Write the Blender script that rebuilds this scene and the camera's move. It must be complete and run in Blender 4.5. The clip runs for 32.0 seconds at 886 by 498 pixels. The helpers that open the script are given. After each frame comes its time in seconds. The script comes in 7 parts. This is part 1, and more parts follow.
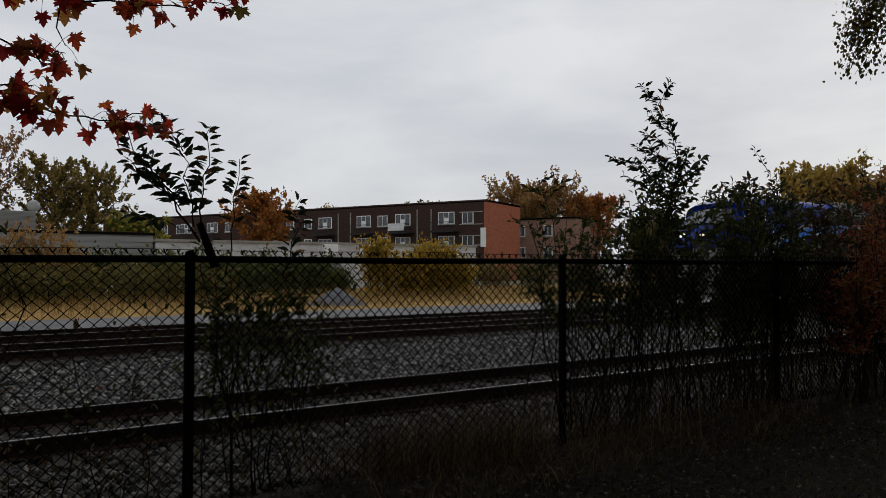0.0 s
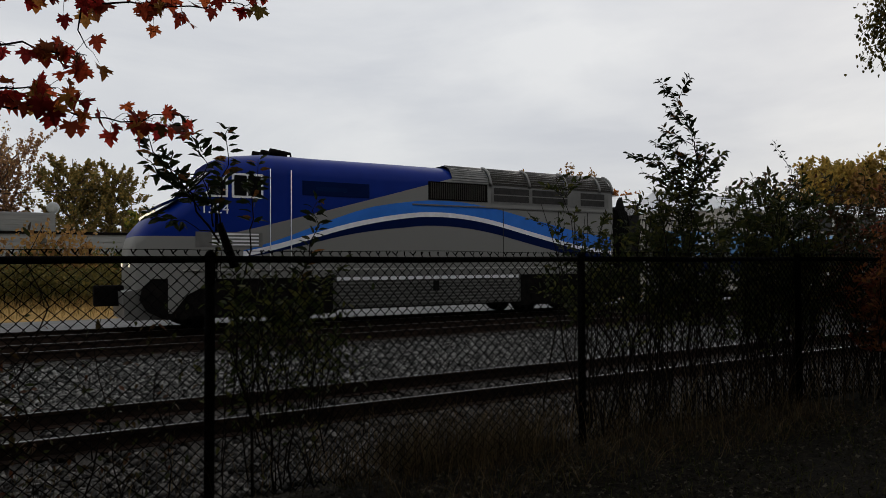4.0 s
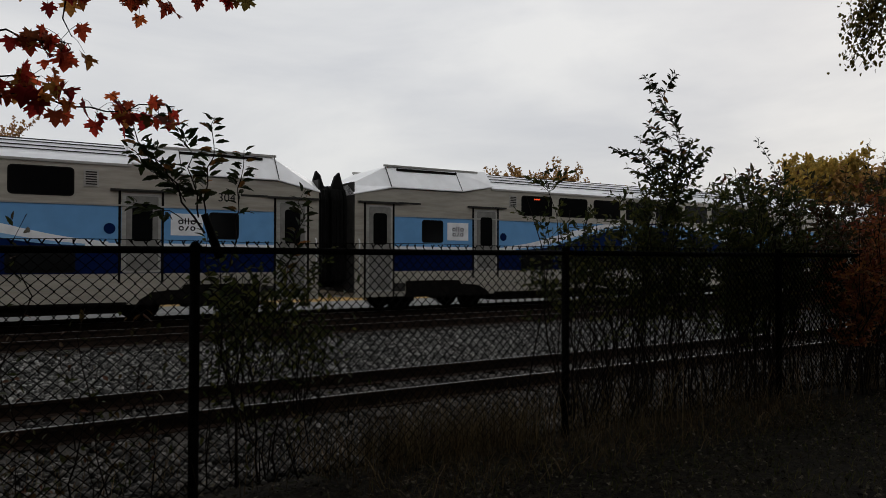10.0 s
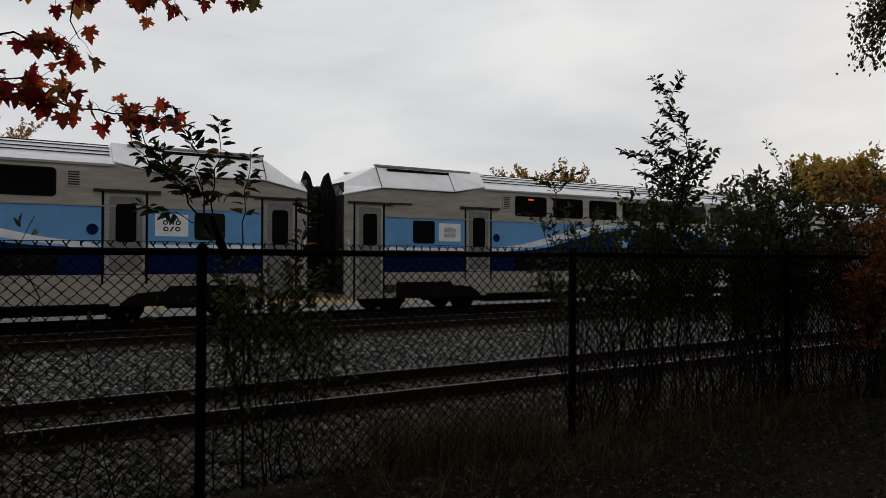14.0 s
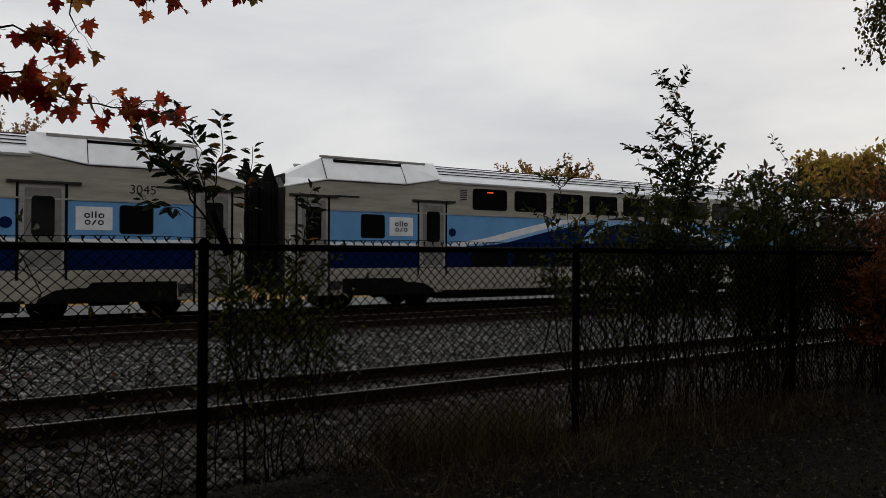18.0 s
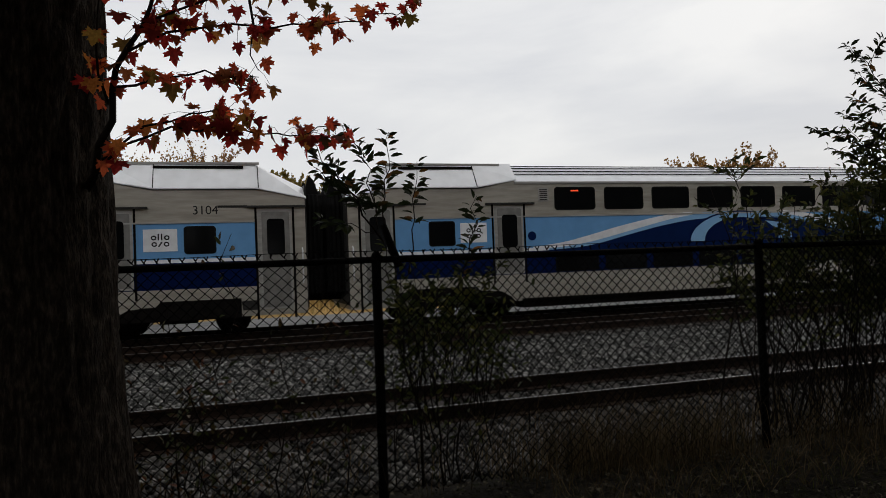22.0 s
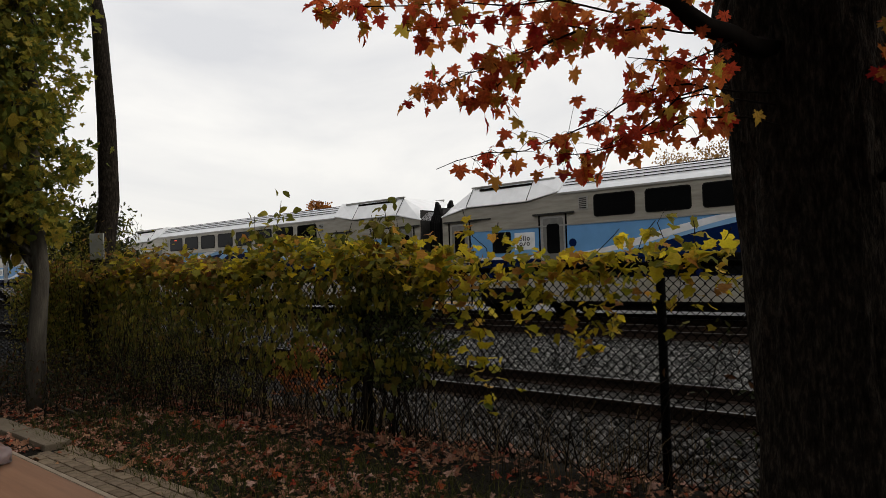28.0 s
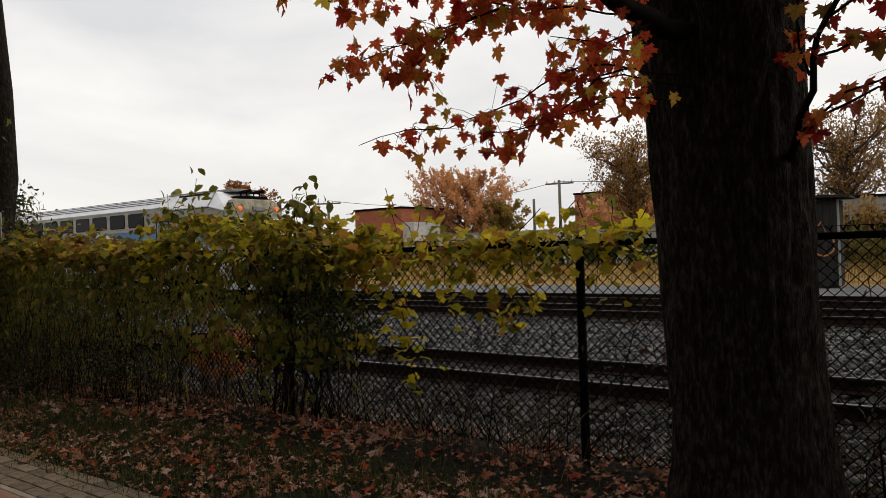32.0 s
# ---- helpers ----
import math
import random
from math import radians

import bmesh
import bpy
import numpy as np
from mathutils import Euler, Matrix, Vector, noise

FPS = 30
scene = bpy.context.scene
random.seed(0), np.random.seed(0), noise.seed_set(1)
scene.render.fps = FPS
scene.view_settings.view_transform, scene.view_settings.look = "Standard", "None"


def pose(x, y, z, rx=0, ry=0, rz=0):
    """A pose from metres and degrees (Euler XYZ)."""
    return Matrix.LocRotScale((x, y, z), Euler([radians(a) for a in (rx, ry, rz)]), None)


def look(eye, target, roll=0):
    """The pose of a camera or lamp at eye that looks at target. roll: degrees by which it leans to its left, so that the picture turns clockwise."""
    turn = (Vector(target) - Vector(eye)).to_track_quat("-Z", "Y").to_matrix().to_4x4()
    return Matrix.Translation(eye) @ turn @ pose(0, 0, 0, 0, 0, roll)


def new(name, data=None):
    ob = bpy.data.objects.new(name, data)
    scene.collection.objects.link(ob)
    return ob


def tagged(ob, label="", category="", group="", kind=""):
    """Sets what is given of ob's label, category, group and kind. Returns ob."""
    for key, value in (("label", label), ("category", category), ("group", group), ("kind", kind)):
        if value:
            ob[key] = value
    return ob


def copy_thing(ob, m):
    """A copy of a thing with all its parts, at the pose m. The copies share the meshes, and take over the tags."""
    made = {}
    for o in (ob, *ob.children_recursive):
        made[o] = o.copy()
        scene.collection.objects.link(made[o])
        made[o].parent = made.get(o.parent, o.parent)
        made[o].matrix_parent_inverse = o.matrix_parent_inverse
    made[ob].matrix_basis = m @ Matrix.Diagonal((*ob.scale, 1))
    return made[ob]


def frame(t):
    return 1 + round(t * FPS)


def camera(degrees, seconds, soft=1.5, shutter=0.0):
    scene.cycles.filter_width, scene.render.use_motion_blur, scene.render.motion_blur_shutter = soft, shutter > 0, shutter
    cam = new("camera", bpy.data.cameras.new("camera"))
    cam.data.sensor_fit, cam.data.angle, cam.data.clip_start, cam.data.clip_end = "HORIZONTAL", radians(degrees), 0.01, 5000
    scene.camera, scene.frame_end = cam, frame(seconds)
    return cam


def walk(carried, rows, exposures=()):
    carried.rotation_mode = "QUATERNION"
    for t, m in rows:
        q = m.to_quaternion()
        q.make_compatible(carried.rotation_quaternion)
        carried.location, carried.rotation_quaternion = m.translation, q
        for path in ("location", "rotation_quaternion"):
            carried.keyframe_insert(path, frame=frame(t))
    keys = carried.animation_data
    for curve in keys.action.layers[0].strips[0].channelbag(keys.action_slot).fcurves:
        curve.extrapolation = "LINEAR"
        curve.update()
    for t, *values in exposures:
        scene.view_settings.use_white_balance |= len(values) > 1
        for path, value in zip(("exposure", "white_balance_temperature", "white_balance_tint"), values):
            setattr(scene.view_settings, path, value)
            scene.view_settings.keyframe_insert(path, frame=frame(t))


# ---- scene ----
import itertools

# camera: hand-held on the park side of the fence, turning to follow the train
cam = camera(64.93, 32.0, soft=0.55)
PATH = [
    (0.0, pose(0.000, 0.000, 1.500, 91.48, -0.00, -31.87)),
    (0.5, pose(-0.003, 0.010, 1.497, 91.08, 0.02, -31.90)),
    (1.0, pose(-0.006, 0.021, 1.495, 90.86, -0.19, -31.72)),
    (1.5, pose(-0.010, 0.030, 1.494, 91.22, 0.28, -31.28)),
    (2.0, pose(-0.008, 0.032, 1.494, 91.16, -0.15, -30.86)),
    (2.5, pose(-0.011, 0.033, 1.495, 90.91, -0.28, -30.57)),
    (4.5, pose(-0.014, 0.028, 1.503, 91.46, 0.45, -30.69)),
    (5.0, pose(-0.015, 0.027, 1.504, 91.45, 0.14, -30.53)),
    (5.5, pose(-0.014, 0.024, 1.504, 91.45, -0.25, -30.91)),
    (6.0, pose(-0.015, 0.024, 1.503, 91.15, -0.30, -31.04)),
    (6.5, pose(-0.016, 0.022, 1.504, 91.27, 0.26, -31.00)),
    (7.0, pose(-0.016, 0.020, 1.504, 91.36, 0.11, -30.91)),
    (7.5, pose(-0.020, 0.014, 1.502, 91.44, 0.24, -31.10)),
    (8.0, pose(-0.021, 0.012, 1.501, 91.67, 0.01, -31.62)),
    (8.5, pose(-0.021, 0.009, 1.500, 91.82, -0.05, -31.86)),
    (9.0, pose(-0.020, 0.008, 1.500, 91.33, -0.61, -31.99)),
    (9.5, pose(-0.021, 0.005, 1.500, 90.80, -0.57, -31.91)),
    (10.0, pose(-0.020, 0.004, 1.501, 90.77, -0.12, -31.77)),
    (10.5, pose(-0.018, 0.004, 1.501, 90.63, -0.57, -31.86)),
    (11.0, pose(-0.012, 0.004, 1.503, 90.39, -0.49, -32.07)),
    (11.5, pose(-0.012, 0.005, 1.503, 90.31, -0.31, -31.99)),
    (12.0, pose(-0.012, 0.007, 1.504, 90.59, -0.21, -31.70)),
    (12.5, pose(-0.013, 0.011, 1.506, 90.51, -0.62, -31.44)),
    (13.0, pose(-0.014, 0.015, 1.512, 90.34, -0.32, -31.29)),
    (13.5, pose(-0.016, 0.014, 1.508, 90.69, -0.15, -31.20)),
    (14.0, pose(-0.017, 0.014, 1.506, 90.85, -0.14, -31.26)),
    (14.5, pose(-0.015, 0.014, 1.506, 90.84, -0.19, -31.31)),
    (16.5, pose(-0.005, 0.022, 1.504, 90.28, -0.31, -31.02)),
    (17.0, pose(-0.000, 0.026, 1.504, 90.30, 0.02, -30.76)),
    (17.5, pose(0.003, 0.028, 1.505, 90.38, -0.31, -30.85)),
    (18.0, pose(0.004, 0.029, 1.505, 90.49, -0.21, -30.91)),
    (18.5, pose(0.003, 0.029, 1.505, 90.60, -0.02, -30.73)),
    (19.0, pose(0.002, 0.031, 1.504, 90.69, 0.15, -30.68)),
    (19.5, pose(0.002, 0.032, 1.505, 90.60, -0.09, -30.87)),
    (20.0, pose(0.002, 0.034, 1.506, 90.33, -0.25, -30.79)),
    (20.5, pose(-0.001, 0.035, 1.508, 90.19, -0.09, -29.74)),
    (21.0, pose(-0.001, 0.038, 1.511, 90.68, 0.66, -27.47)),
    (21.5, pose(0.004, 0.033, 1.516, 90.65, 1.31, -22.38)),
    (22.0, pose(0.025, 0.017, 1.509, 91.19, 2.20, -17.13)),
    (22.5, pose(0.025, 0.012, 1.507, 91.21, 2.11, -14.73)),
    (23.0, pose(0.032, -0.003, 1.505, 90.95, 1.92, -13.06)),
    (23.5, pose(0.039, -0.000, 1.509, 91.53, 2.15, -10.49)),
    (24.0, pose(0.055, -0.000, 1.518, 92.14, 2.85, -6.35)),
    (24.5, pose(0.035, 0.011, 1.526, 92.30, 2.41, 2.39)),
    (25.0, pose(0.020, -0.007, 1.531, 91.16, 2.42, 18.39)),
    (25.5, pose(0.011, -0.042, 1.572, 91.73, 1.61, 35.71)),
    (27.5, pose(0.011, -0.115, 1.584, 90.86, 2.06, 45.23)),
    (28.0, pose(0.010, -0.123, 1.581, 91.51, 1.90, 41.74)),
    (28.5, pose(0.004, -0.130, 1.576, 91.94, 1.94, 37.15)),
    (29.0, pose(-0.004, -0.125, 1.573, 90.43, 1.20, 35.74)),
    (29.5, pose(-0.008, -0.112, 1.573, 90.93, 3.16, 35.66)),
    (30.0, pose(-0.011, -0.094, 1.571, 90.32, 4.09, 36.10)),
    (30.5, pose(-0.008, -0.097, 1.571, 89.45, 3.58, 36.02)),
    (31.0, pose(-0.007, -0.097, 1.569, 89.14, 2.80, 35.05)),
    (31.5, pose(-0.005, -0.095, 1.565, 89.45, 1.84, 35.98)),
    (32.0, pose(-0.012, -0.102, 1.566, 89.75, 2.06, 35.39)),
]
EXPOSURES = [(0.0, -0.12, 6300, 10), (2.5, -0.10, 6300, 10), (5.0, -0.02, 6450, 10), (20.0, -0.02, 6550, 10), (21.0, 0.0, 6550, 10), (22.0, 0.14, 6550, 10), (24.0, 0.32, 6650, 10), (24.5, 0.36, 6650, 10), (25.0, 0.42, 6750, 10), (25.6, 0.4, 6750, 10), (27.5, 0.33, 6750, 10), (32.0, 0.33, 6800, 10)]
walk(cam, PATH, EXPOSURES)

# world: an overcast autumn sky, brighter towards the zenith, with soft grey cloud
world = bpy.data.worlds.new("overcast_sky")
scene.world = world
world.use_nodes = True
wn, wl = world.node_tree.nodes, world.node_tree.links
wn.clear()


def wnode(kind, **values):
    node = wn.new(kind)
    for key, value in values.items():
        node.inputs[key].default_value = value
    return node


sky = wn.new("ShaderNodeTexSky")
sky.sky_type, sky.sun_disc = "NISHITA", False
sky.sun_elevation, sky.sun_rotation = radians(24), radians(62)
coords = wn.new("ShaderNodeTexCoord")
stretch = wn.new("ShaderNodeMapping")
stretch.inputs["Scale"].default_value = (1.0, 1.0, 3.2)
wl.new(coords.outputs["Generated"], stretch.inputs["Vector"])
clouds = wnode("ShaderNodeTexNoise", Scale=1.9, Detail=6.0, Roughness=0.52, Distortion=0.4)
wl.new(stretch.outputs["Vector"], clouds.inputs["Vector"])
ramp = wn.new("ShaderNodeValToRGB")
ramp.color_ramp.elements[0].position, ramp.color_ramp.elements[0].color = 0.34, (0.60, 0.615, 0.65, 1)
ramp.color_ramp.elements[1].position, ramp.color_ramp.elements[1].color = 0.62, (0.815, 0.815, 0.81, 1)
wl.new(clouds.outputs["Fac"], ramp.inputs["Fac"])
axes = wn.new("ShaderNodeSeparateXYZ")
wl.new(coords.outputs["Generated"], axes.inputs["Vector"])
height = wn.new("ShaderNodeMapRange")
for key, value in (("From Min", 0.0), ("From Max", 1.0), ("To Min", 0.95), ("To Max", 1.25)):
    height.inputs[key].default_value = value
wl.new(axes.outputs["Z"], height.inputs["Value"])
lift = wn.new("ShaderNodeVectorMath")
lift.operation = "SCALE"
wl.new(ramp.outputs["Color"], lift.inputs[0])
wl.new(height.outputs["Result"], lift.inputs["Scale"])
clear = wn.new("ShaderNodeVectorMath")
clear.operation = "SCALE"
clear.inputs["Scale"].default_value = 0.06
wl.new(sky.outputs["Color"], clear.inputs[0])
both = wn.new("ShaderNodeMix")
both.data_type = "RGBA"
both.inputs["Factor"].default_value = 0.9
wl.new(clear.outputs["Vector"], both.inputs["A"])
wl.new(lift.outputs["Vector"], both.inputs["B"])
background = wnode("ShaderNodeBackground", Strength=1.0)
wl.new(both.outputs["Result"], background.inputs["Color"])
world_out = wn.new("ShaderNodeOutputWorld")
wl.new(background.outputs["Background"], world_out.inputs["Surface"])

sun = new("sun", bpy.data.lights.new("sun", "SUN"))
sun.data.energy, sun.data.angle, sun.data.color = 0.6, radians(25), (1.0, 0.95, 0.88)
sun.matrix_world = look((40, 30, 30), (0, 0, 0))


# materials
def material(name, colours, rough=0.7, metal=0.0, scale=4.0, bump=0.0, bump_scale=40.0, by="noise", spread=0.5, coat=0.0, spec=None, translucent=0.0, stretch=(1, 1, 1), dirt=0.0, emit=None):
    """A surface whose colour runs over `colours` by noise, by the object's own number or by the island's."""
    m = bpy.data.materials.new(name)
    m.use_nodes = True
    n, l = m.node_tree.nodes, m.node_tree.links
    bsdf = n["Principled BSDF"]
    if spec is None:
        spec = 0.06 if rough >= 0.75 else 0.15 if rough >= 0.5 else 0.45
    bsdf.inputs["Roughness"].default_value, bsdf.inputs["Metallic"].default_value = rough, metal
    bsdf.inputs["Coat Weight"].default_value, bsdf.inputs["Specular IOR Level"].default_value = coat, spec
    tc = n.new("ShaderNodeTexCoord")
    mp = n.new("ShaderNodeMapping")
    mp.inputs["Scale"].default_value = stretch
    l.new(tc.outputs["Object"], mp.inputs["Vector"])
    noise_a = n.new("ShaderNodeTexNoise")
    noise_a.inputs["Scale"].default_value, noise_a.inputs["Detail"].default_value = scale, 6.0
    noise_a.inputs["Roughness"].default_value = 0.62
    l.new(mp.outputs["Vector"], noise_a.inputs["Vector"])
    if by == "noise":
        source = noise_a.outputs["Fac"]
    elif by == "object":
        source = n.new("ShaderNodeObjectInfo").outputs["Random"]
    else:
        source = n.new("ShaderNodeNewGeometry").outputs["Random Per Island"]
    cr = n.new("ShaderNodeValToRGB")
    ramp_ = cr.color_ramp
    k = len(colours)
    for i, c in enumerate(colours):
        at = (0.5 + (i / max(k - 1, 1) - 0.5) * spread) if by == "noise" else i / max(k - 1, 1)
        el = ramp_.elements[i] if i < 2 else ramp_.elements.new(at)
        el.position, el.color = at, (*c, 1)
    l.new(source, cr.inputs["Fac"])
    colour = cr.outputs["Color"]
    if by != "noise" or dirt:
        mul = n.new("ShaderNodeMix")
        mul.data_type, mul.blend_type = "RGBA", "MULTIPLY"
        mul.inputs["Factor"].default_value = dirt if dirt else 0.5
        grey = n.new("ShaderNodeValToRGB")
        grey.color_ramp.elements[0].position, grey.color_ramp.elements[0].color = 0.35, (0.35, 0.33, 0.3, 1)
        grey.color_ramp.elements[1].position, grey.color_ramp.elements[1].color = 0.62, (1, 1, 1, 1)
        second = n.new("ShaderNodeTexNoise")
        second.inputs["Scale"].default_value, second.inputs["Detail"].default_value = scale * 3.1, 5.0
        l.new(mp.outputs["Vector"], second.inputs["Vector"])
        l.new(second.outputs["Fac"], grey.inputs["Fac"])
        l.new(colour, mul.inputs["A"])
        l.new(grey.outputs["Color"], mul.inputs["B"])
        colour = mul.outputs["Result"]
    l.new(colour, bsdf.inputs["Base Color"])
    if bump:
        fine = n.new("ShaderNodeTexNoise")
        fine.inputs["Scale"].default_value, fine.inputs["Detail"].default_value = bump_scale, 5.0
        l.new(mp.outputs["Vector"], fine.inputs["Vector"])
        bp = n.new("ShaderNodeBump")
        bp.inputs["Strength"].default_value, bp.inputs["Distance"].default_value = min(bump, 1.0), 0.02
        l.new(fine.outputs["Fac"], bp.inputs["Height"])
        l.new(bp.outputs["Normal"], bsdf.inputs["Normal"])
    if translucent:
        tr = n.new("ShaderNodeBsdfTranslucent")
        l.new(colour, tr.inputs["Color"])
        mx = n.new("ShaderNodeMixShader")
        mx.inputs["Fac"].default_value = translucent
        l.new(bsdf.outputs["BSDF"], mx.inputs[1])
        l.new(tr.outputs["BSDF"], mx.inputs[2])
        l.new(mx.outputs["Shader"], n["Material Output"].inputs["Surface"])
    if emit:
        bsdf.inputs["Emission Color"].default_value = (*emit[0], 1)
        bsdf.inputs["Emission Strength"].default_value = emit[1]
    return m


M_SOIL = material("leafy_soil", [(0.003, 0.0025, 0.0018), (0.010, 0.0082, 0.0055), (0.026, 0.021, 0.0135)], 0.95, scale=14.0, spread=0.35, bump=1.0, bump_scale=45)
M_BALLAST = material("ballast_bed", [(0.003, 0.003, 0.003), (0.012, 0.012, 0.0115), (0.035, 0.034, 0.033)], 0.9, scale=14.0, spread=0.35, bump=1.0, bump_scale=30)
# track stones: staining, plus the shadow of rails and train put into the colour
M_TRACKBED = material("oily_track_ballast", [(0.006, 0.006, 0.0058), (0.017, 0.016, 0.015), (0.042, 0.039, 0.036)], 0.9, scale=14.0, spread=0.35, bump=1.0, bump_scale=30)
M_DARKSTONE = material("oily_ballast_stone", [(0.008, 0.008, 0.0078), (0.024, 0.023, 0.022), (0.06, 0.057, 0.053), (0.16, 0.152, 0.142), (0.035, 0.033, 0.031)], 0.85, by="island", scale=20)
M_STONE = material("ballast_stone", [(0.006, 0.006, 0.0055), (0.03, 0.03, 0.0285), (0.085, 0.085, 0.081), (0.015, 0.015, 0.0145), (0.3, 0.295, 0.28), (0.125, 0.122, 0.116), (0.042, 0.042, 0.04)], 0.85, by="island", scale=20)
M_ROADBED = material("service_road_gravel", [(0.085, 0.085, 0.088), (0.13, 0.13, 0.131), (0.18, 0.178, 0.175)], 0.9, scale=1.3, bump=0.5, bump_scale=30)
M_DRYGRASS_BED = material("dry_grass_soil", [(0.1350, 0.0868, 0.0312), (0.2550, 0.1610, 0.0546), (0.3900, 0.2380, 0.0780)], 0.95, scale=0.9, bump=0.8, bump_scale=12)
M_FARGROUND = material("far_ground", [(0.1, 0.1, 0.07), (0.17, 0.16, 0.12)], 0.95, scale=0.2, bump=0.3, bump_scale=4)
M_RAIL_SIDE = material("rusty_rail_steel", [(0.010, 0.008, 0.007), (0.024, 0.016, 0.012), (0.045, 0.028, 0.02)], 0.85, scale=8, stretch=(0.3, 1, 1), bump=0.3)
M_RAIL_TOP = material("polished_rail_head", [(0.105, 0.101, 0.098), (0.182, 0.175, 0.175)], 0.5, metal=1.0, scale=4, stretch=(0.2, 1, 1))
M_TIE = material("creosoted_timber", [(0.012, 0.011, 0.01), (0.03, 0.027, 0.024), (0.06, 0.054, 0.048)], 0.9, scale=6, stretch=(4, 0.5, 4), bump=0.6)
M_FENCE = material("black_coated_steel", [(0.003, 0.003, 0.003), (0.006, 0.0057, 0.0054)], 0.9, scale=12, bump=0.2, spec=0.02)
M_WIRE = material("weathered_fence_wire", [(0.003, 0.003, 0.003), (0.006, 0.0057, 0.0054)], 0.9, scale=9, spec=0.02)
M_BARK = material("maple_bark", [(0.0040, 0.0033, 0.0024), (0.0208, 0.0163, 0.0126), (0.0600, 0.0488, 0.0378)], 0.95, scale=9, spread=0.4, stretch=(5.0, 5.0, 1.5), bump=1.0, bump_scale=20)
M_TWIG = material("dark_twig", [(0.008, 0.006, 0.005), (0.02, 0.015, 0.012)], 0.9, scale=14)
M_GREYBARK = material("grey_smooth_bark", [(0.03, 0.028, 0.022), (0.07, 0.062, 0.05), (0.11, 0.1, 0.08)], 0.9, scale=5, stretch=(2, 2, 0.5), bump=0.6)
M_MAPLE = material("maple_leaf_red", [(0.17, 0.017, 0.017), (0.36, 0.028, 0.026), (0.42, 0.07, 0.026), (0.26, 0.022, 0.02), (0.46, 0.13, 0.034), (0.2, 0.14, 0.03), (0.33, 0.026, 0.024), (0.13, 0.1, 0.025), (0.22, 0.02, 0.018)], 0.6, by="object", scale=30, translucent=0.6)
M_MAPLE_CROWN = material("maple_crown_leaf", [(0.26, 0.02, 0.02), (0.5, 0.035, 0.028), (0.6, 0.13, 0.035), (0.38, 0.026, 0.022), (0.55, 0.06, 0.03), (0.64, 0.2, 0.045), (0.34, 0.22, 0.045), (0.44, 0.03, 0.025)], 0.6, by="island", scale=30, translucent=0.66)
BRIGHT_REDS = [(0.5, 0.04, 0.03), (0.7, 0.09, 0.04), (0.78, 0.2, 0.05), (0.6, 0.06, 0.035), (0.82, 0.32, 0.06), (0.6, 0.05, 0.035), (0.66, 0.5, 0.07), (0.7, 0.13, 0.04)]
M_MAPLE_BRIGHT = material("maple_leaf_orange_red", BRIGHT_REDS, 0.6, by="object", scale=30, translucent=0.72)
M_MAPLE_BRIGHT_JOINED = material("maple_spray_orange_red", BRIGHT_REDS, 0.6, by="island", scale=30, translucent=0.72)
M_VINE = material("grape_vine_leaf", [(0.1, 0.14, 0.018), (0.7, 0.55, 0.03), (0.26, 0.28, 0.025), (0.85, 0.64, 0.04), (0.12, 0.16, 0.02), (0.55, 0.46, 0.03), (0.62, 0.34, 0.05)], 0.6, by="object", scale=25, translucent=0.5)
M_VINE_STUFF = material("grape_vine_foliage", [(0.069, 0.084, 0.012), (0.552, 0.426, 0.028), (0.172, 0.179, 0.020), (0.900, 0.694, 0.045), (0.115, 0.123, 0.016), (0.736, 0.515, 0.030), (0.276, 0.246, 0.022), (0.529, 0.269, 0.050), (0.345, 0.146, 0.035)], 0.65, by="island", scale=25, translucent=0.55)
# duller green vine leaf, with the shade of the lower growth in its colour
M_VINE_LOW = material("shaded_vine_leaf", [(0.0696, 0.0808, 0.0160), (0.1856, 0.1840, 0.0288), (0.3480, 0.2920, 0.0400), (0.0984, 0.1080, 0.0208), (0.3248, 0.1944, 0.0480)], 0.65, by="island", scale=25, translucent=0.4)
M_VINE_RUST = material("rusty_vine_leaf", [(0.16, 0.08, 0.025), (0.3, 0.15, 0.04), (0.1, 0.09, 0.02), (0.36, 0.25, 0.04), (0.2, 0.07, 0.03)], 0.65, by="island", scale=25, translucent=0.5)
M_BUSH = material("privet_leaf", [(0.02, 0.03, 0.009), (0.058, 0.068, 0.018), (0.03, 0.042, 0.012), (0.13, 0.125, 0.03), (0.022, 0.031, 0.009), (0.036, 0.046, 0.013)], 0.6, by="island", scale=25, translucent=0.35, spec=0.1)
M_BUSH_PART = material("buckthorn_leaf", [(0.012, 0.02, 0.007), (0.028, 0.038, 0.012), (0.016, 0.024, 0.008), (0.034, 0.04, 0.013), (0.013, 0.021, 0.007), (0.023, 0.03, 0.009), (0.012, 0.02, 0.007), (0.02, 0.028, 0.008), (0.26, 0.11, 0.03)], 0.6, by="object", scale=25, translucent=0.35, spec=0.12)
M_REDBUSH = material("reddening_leaf", [(0.10, 0.03, 0.02), (0.24, 0.06, 0.028), (0.34, 0.13, 0.035), (0.09, 0.06, 0.02)], 0.6, by="island", scale=25, translucent=0.35)
# darker litter for the right side: the shrubs' shade is in these browns
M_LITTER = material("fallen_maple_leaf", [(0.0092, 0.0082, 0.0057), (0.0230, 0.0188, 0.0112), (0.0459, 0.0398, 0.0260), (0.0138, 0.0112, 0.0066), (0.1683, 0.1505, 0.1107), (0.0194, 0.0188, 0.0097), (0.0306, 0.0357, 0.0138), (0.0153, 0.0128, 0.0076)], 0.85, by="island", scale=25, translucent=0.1)
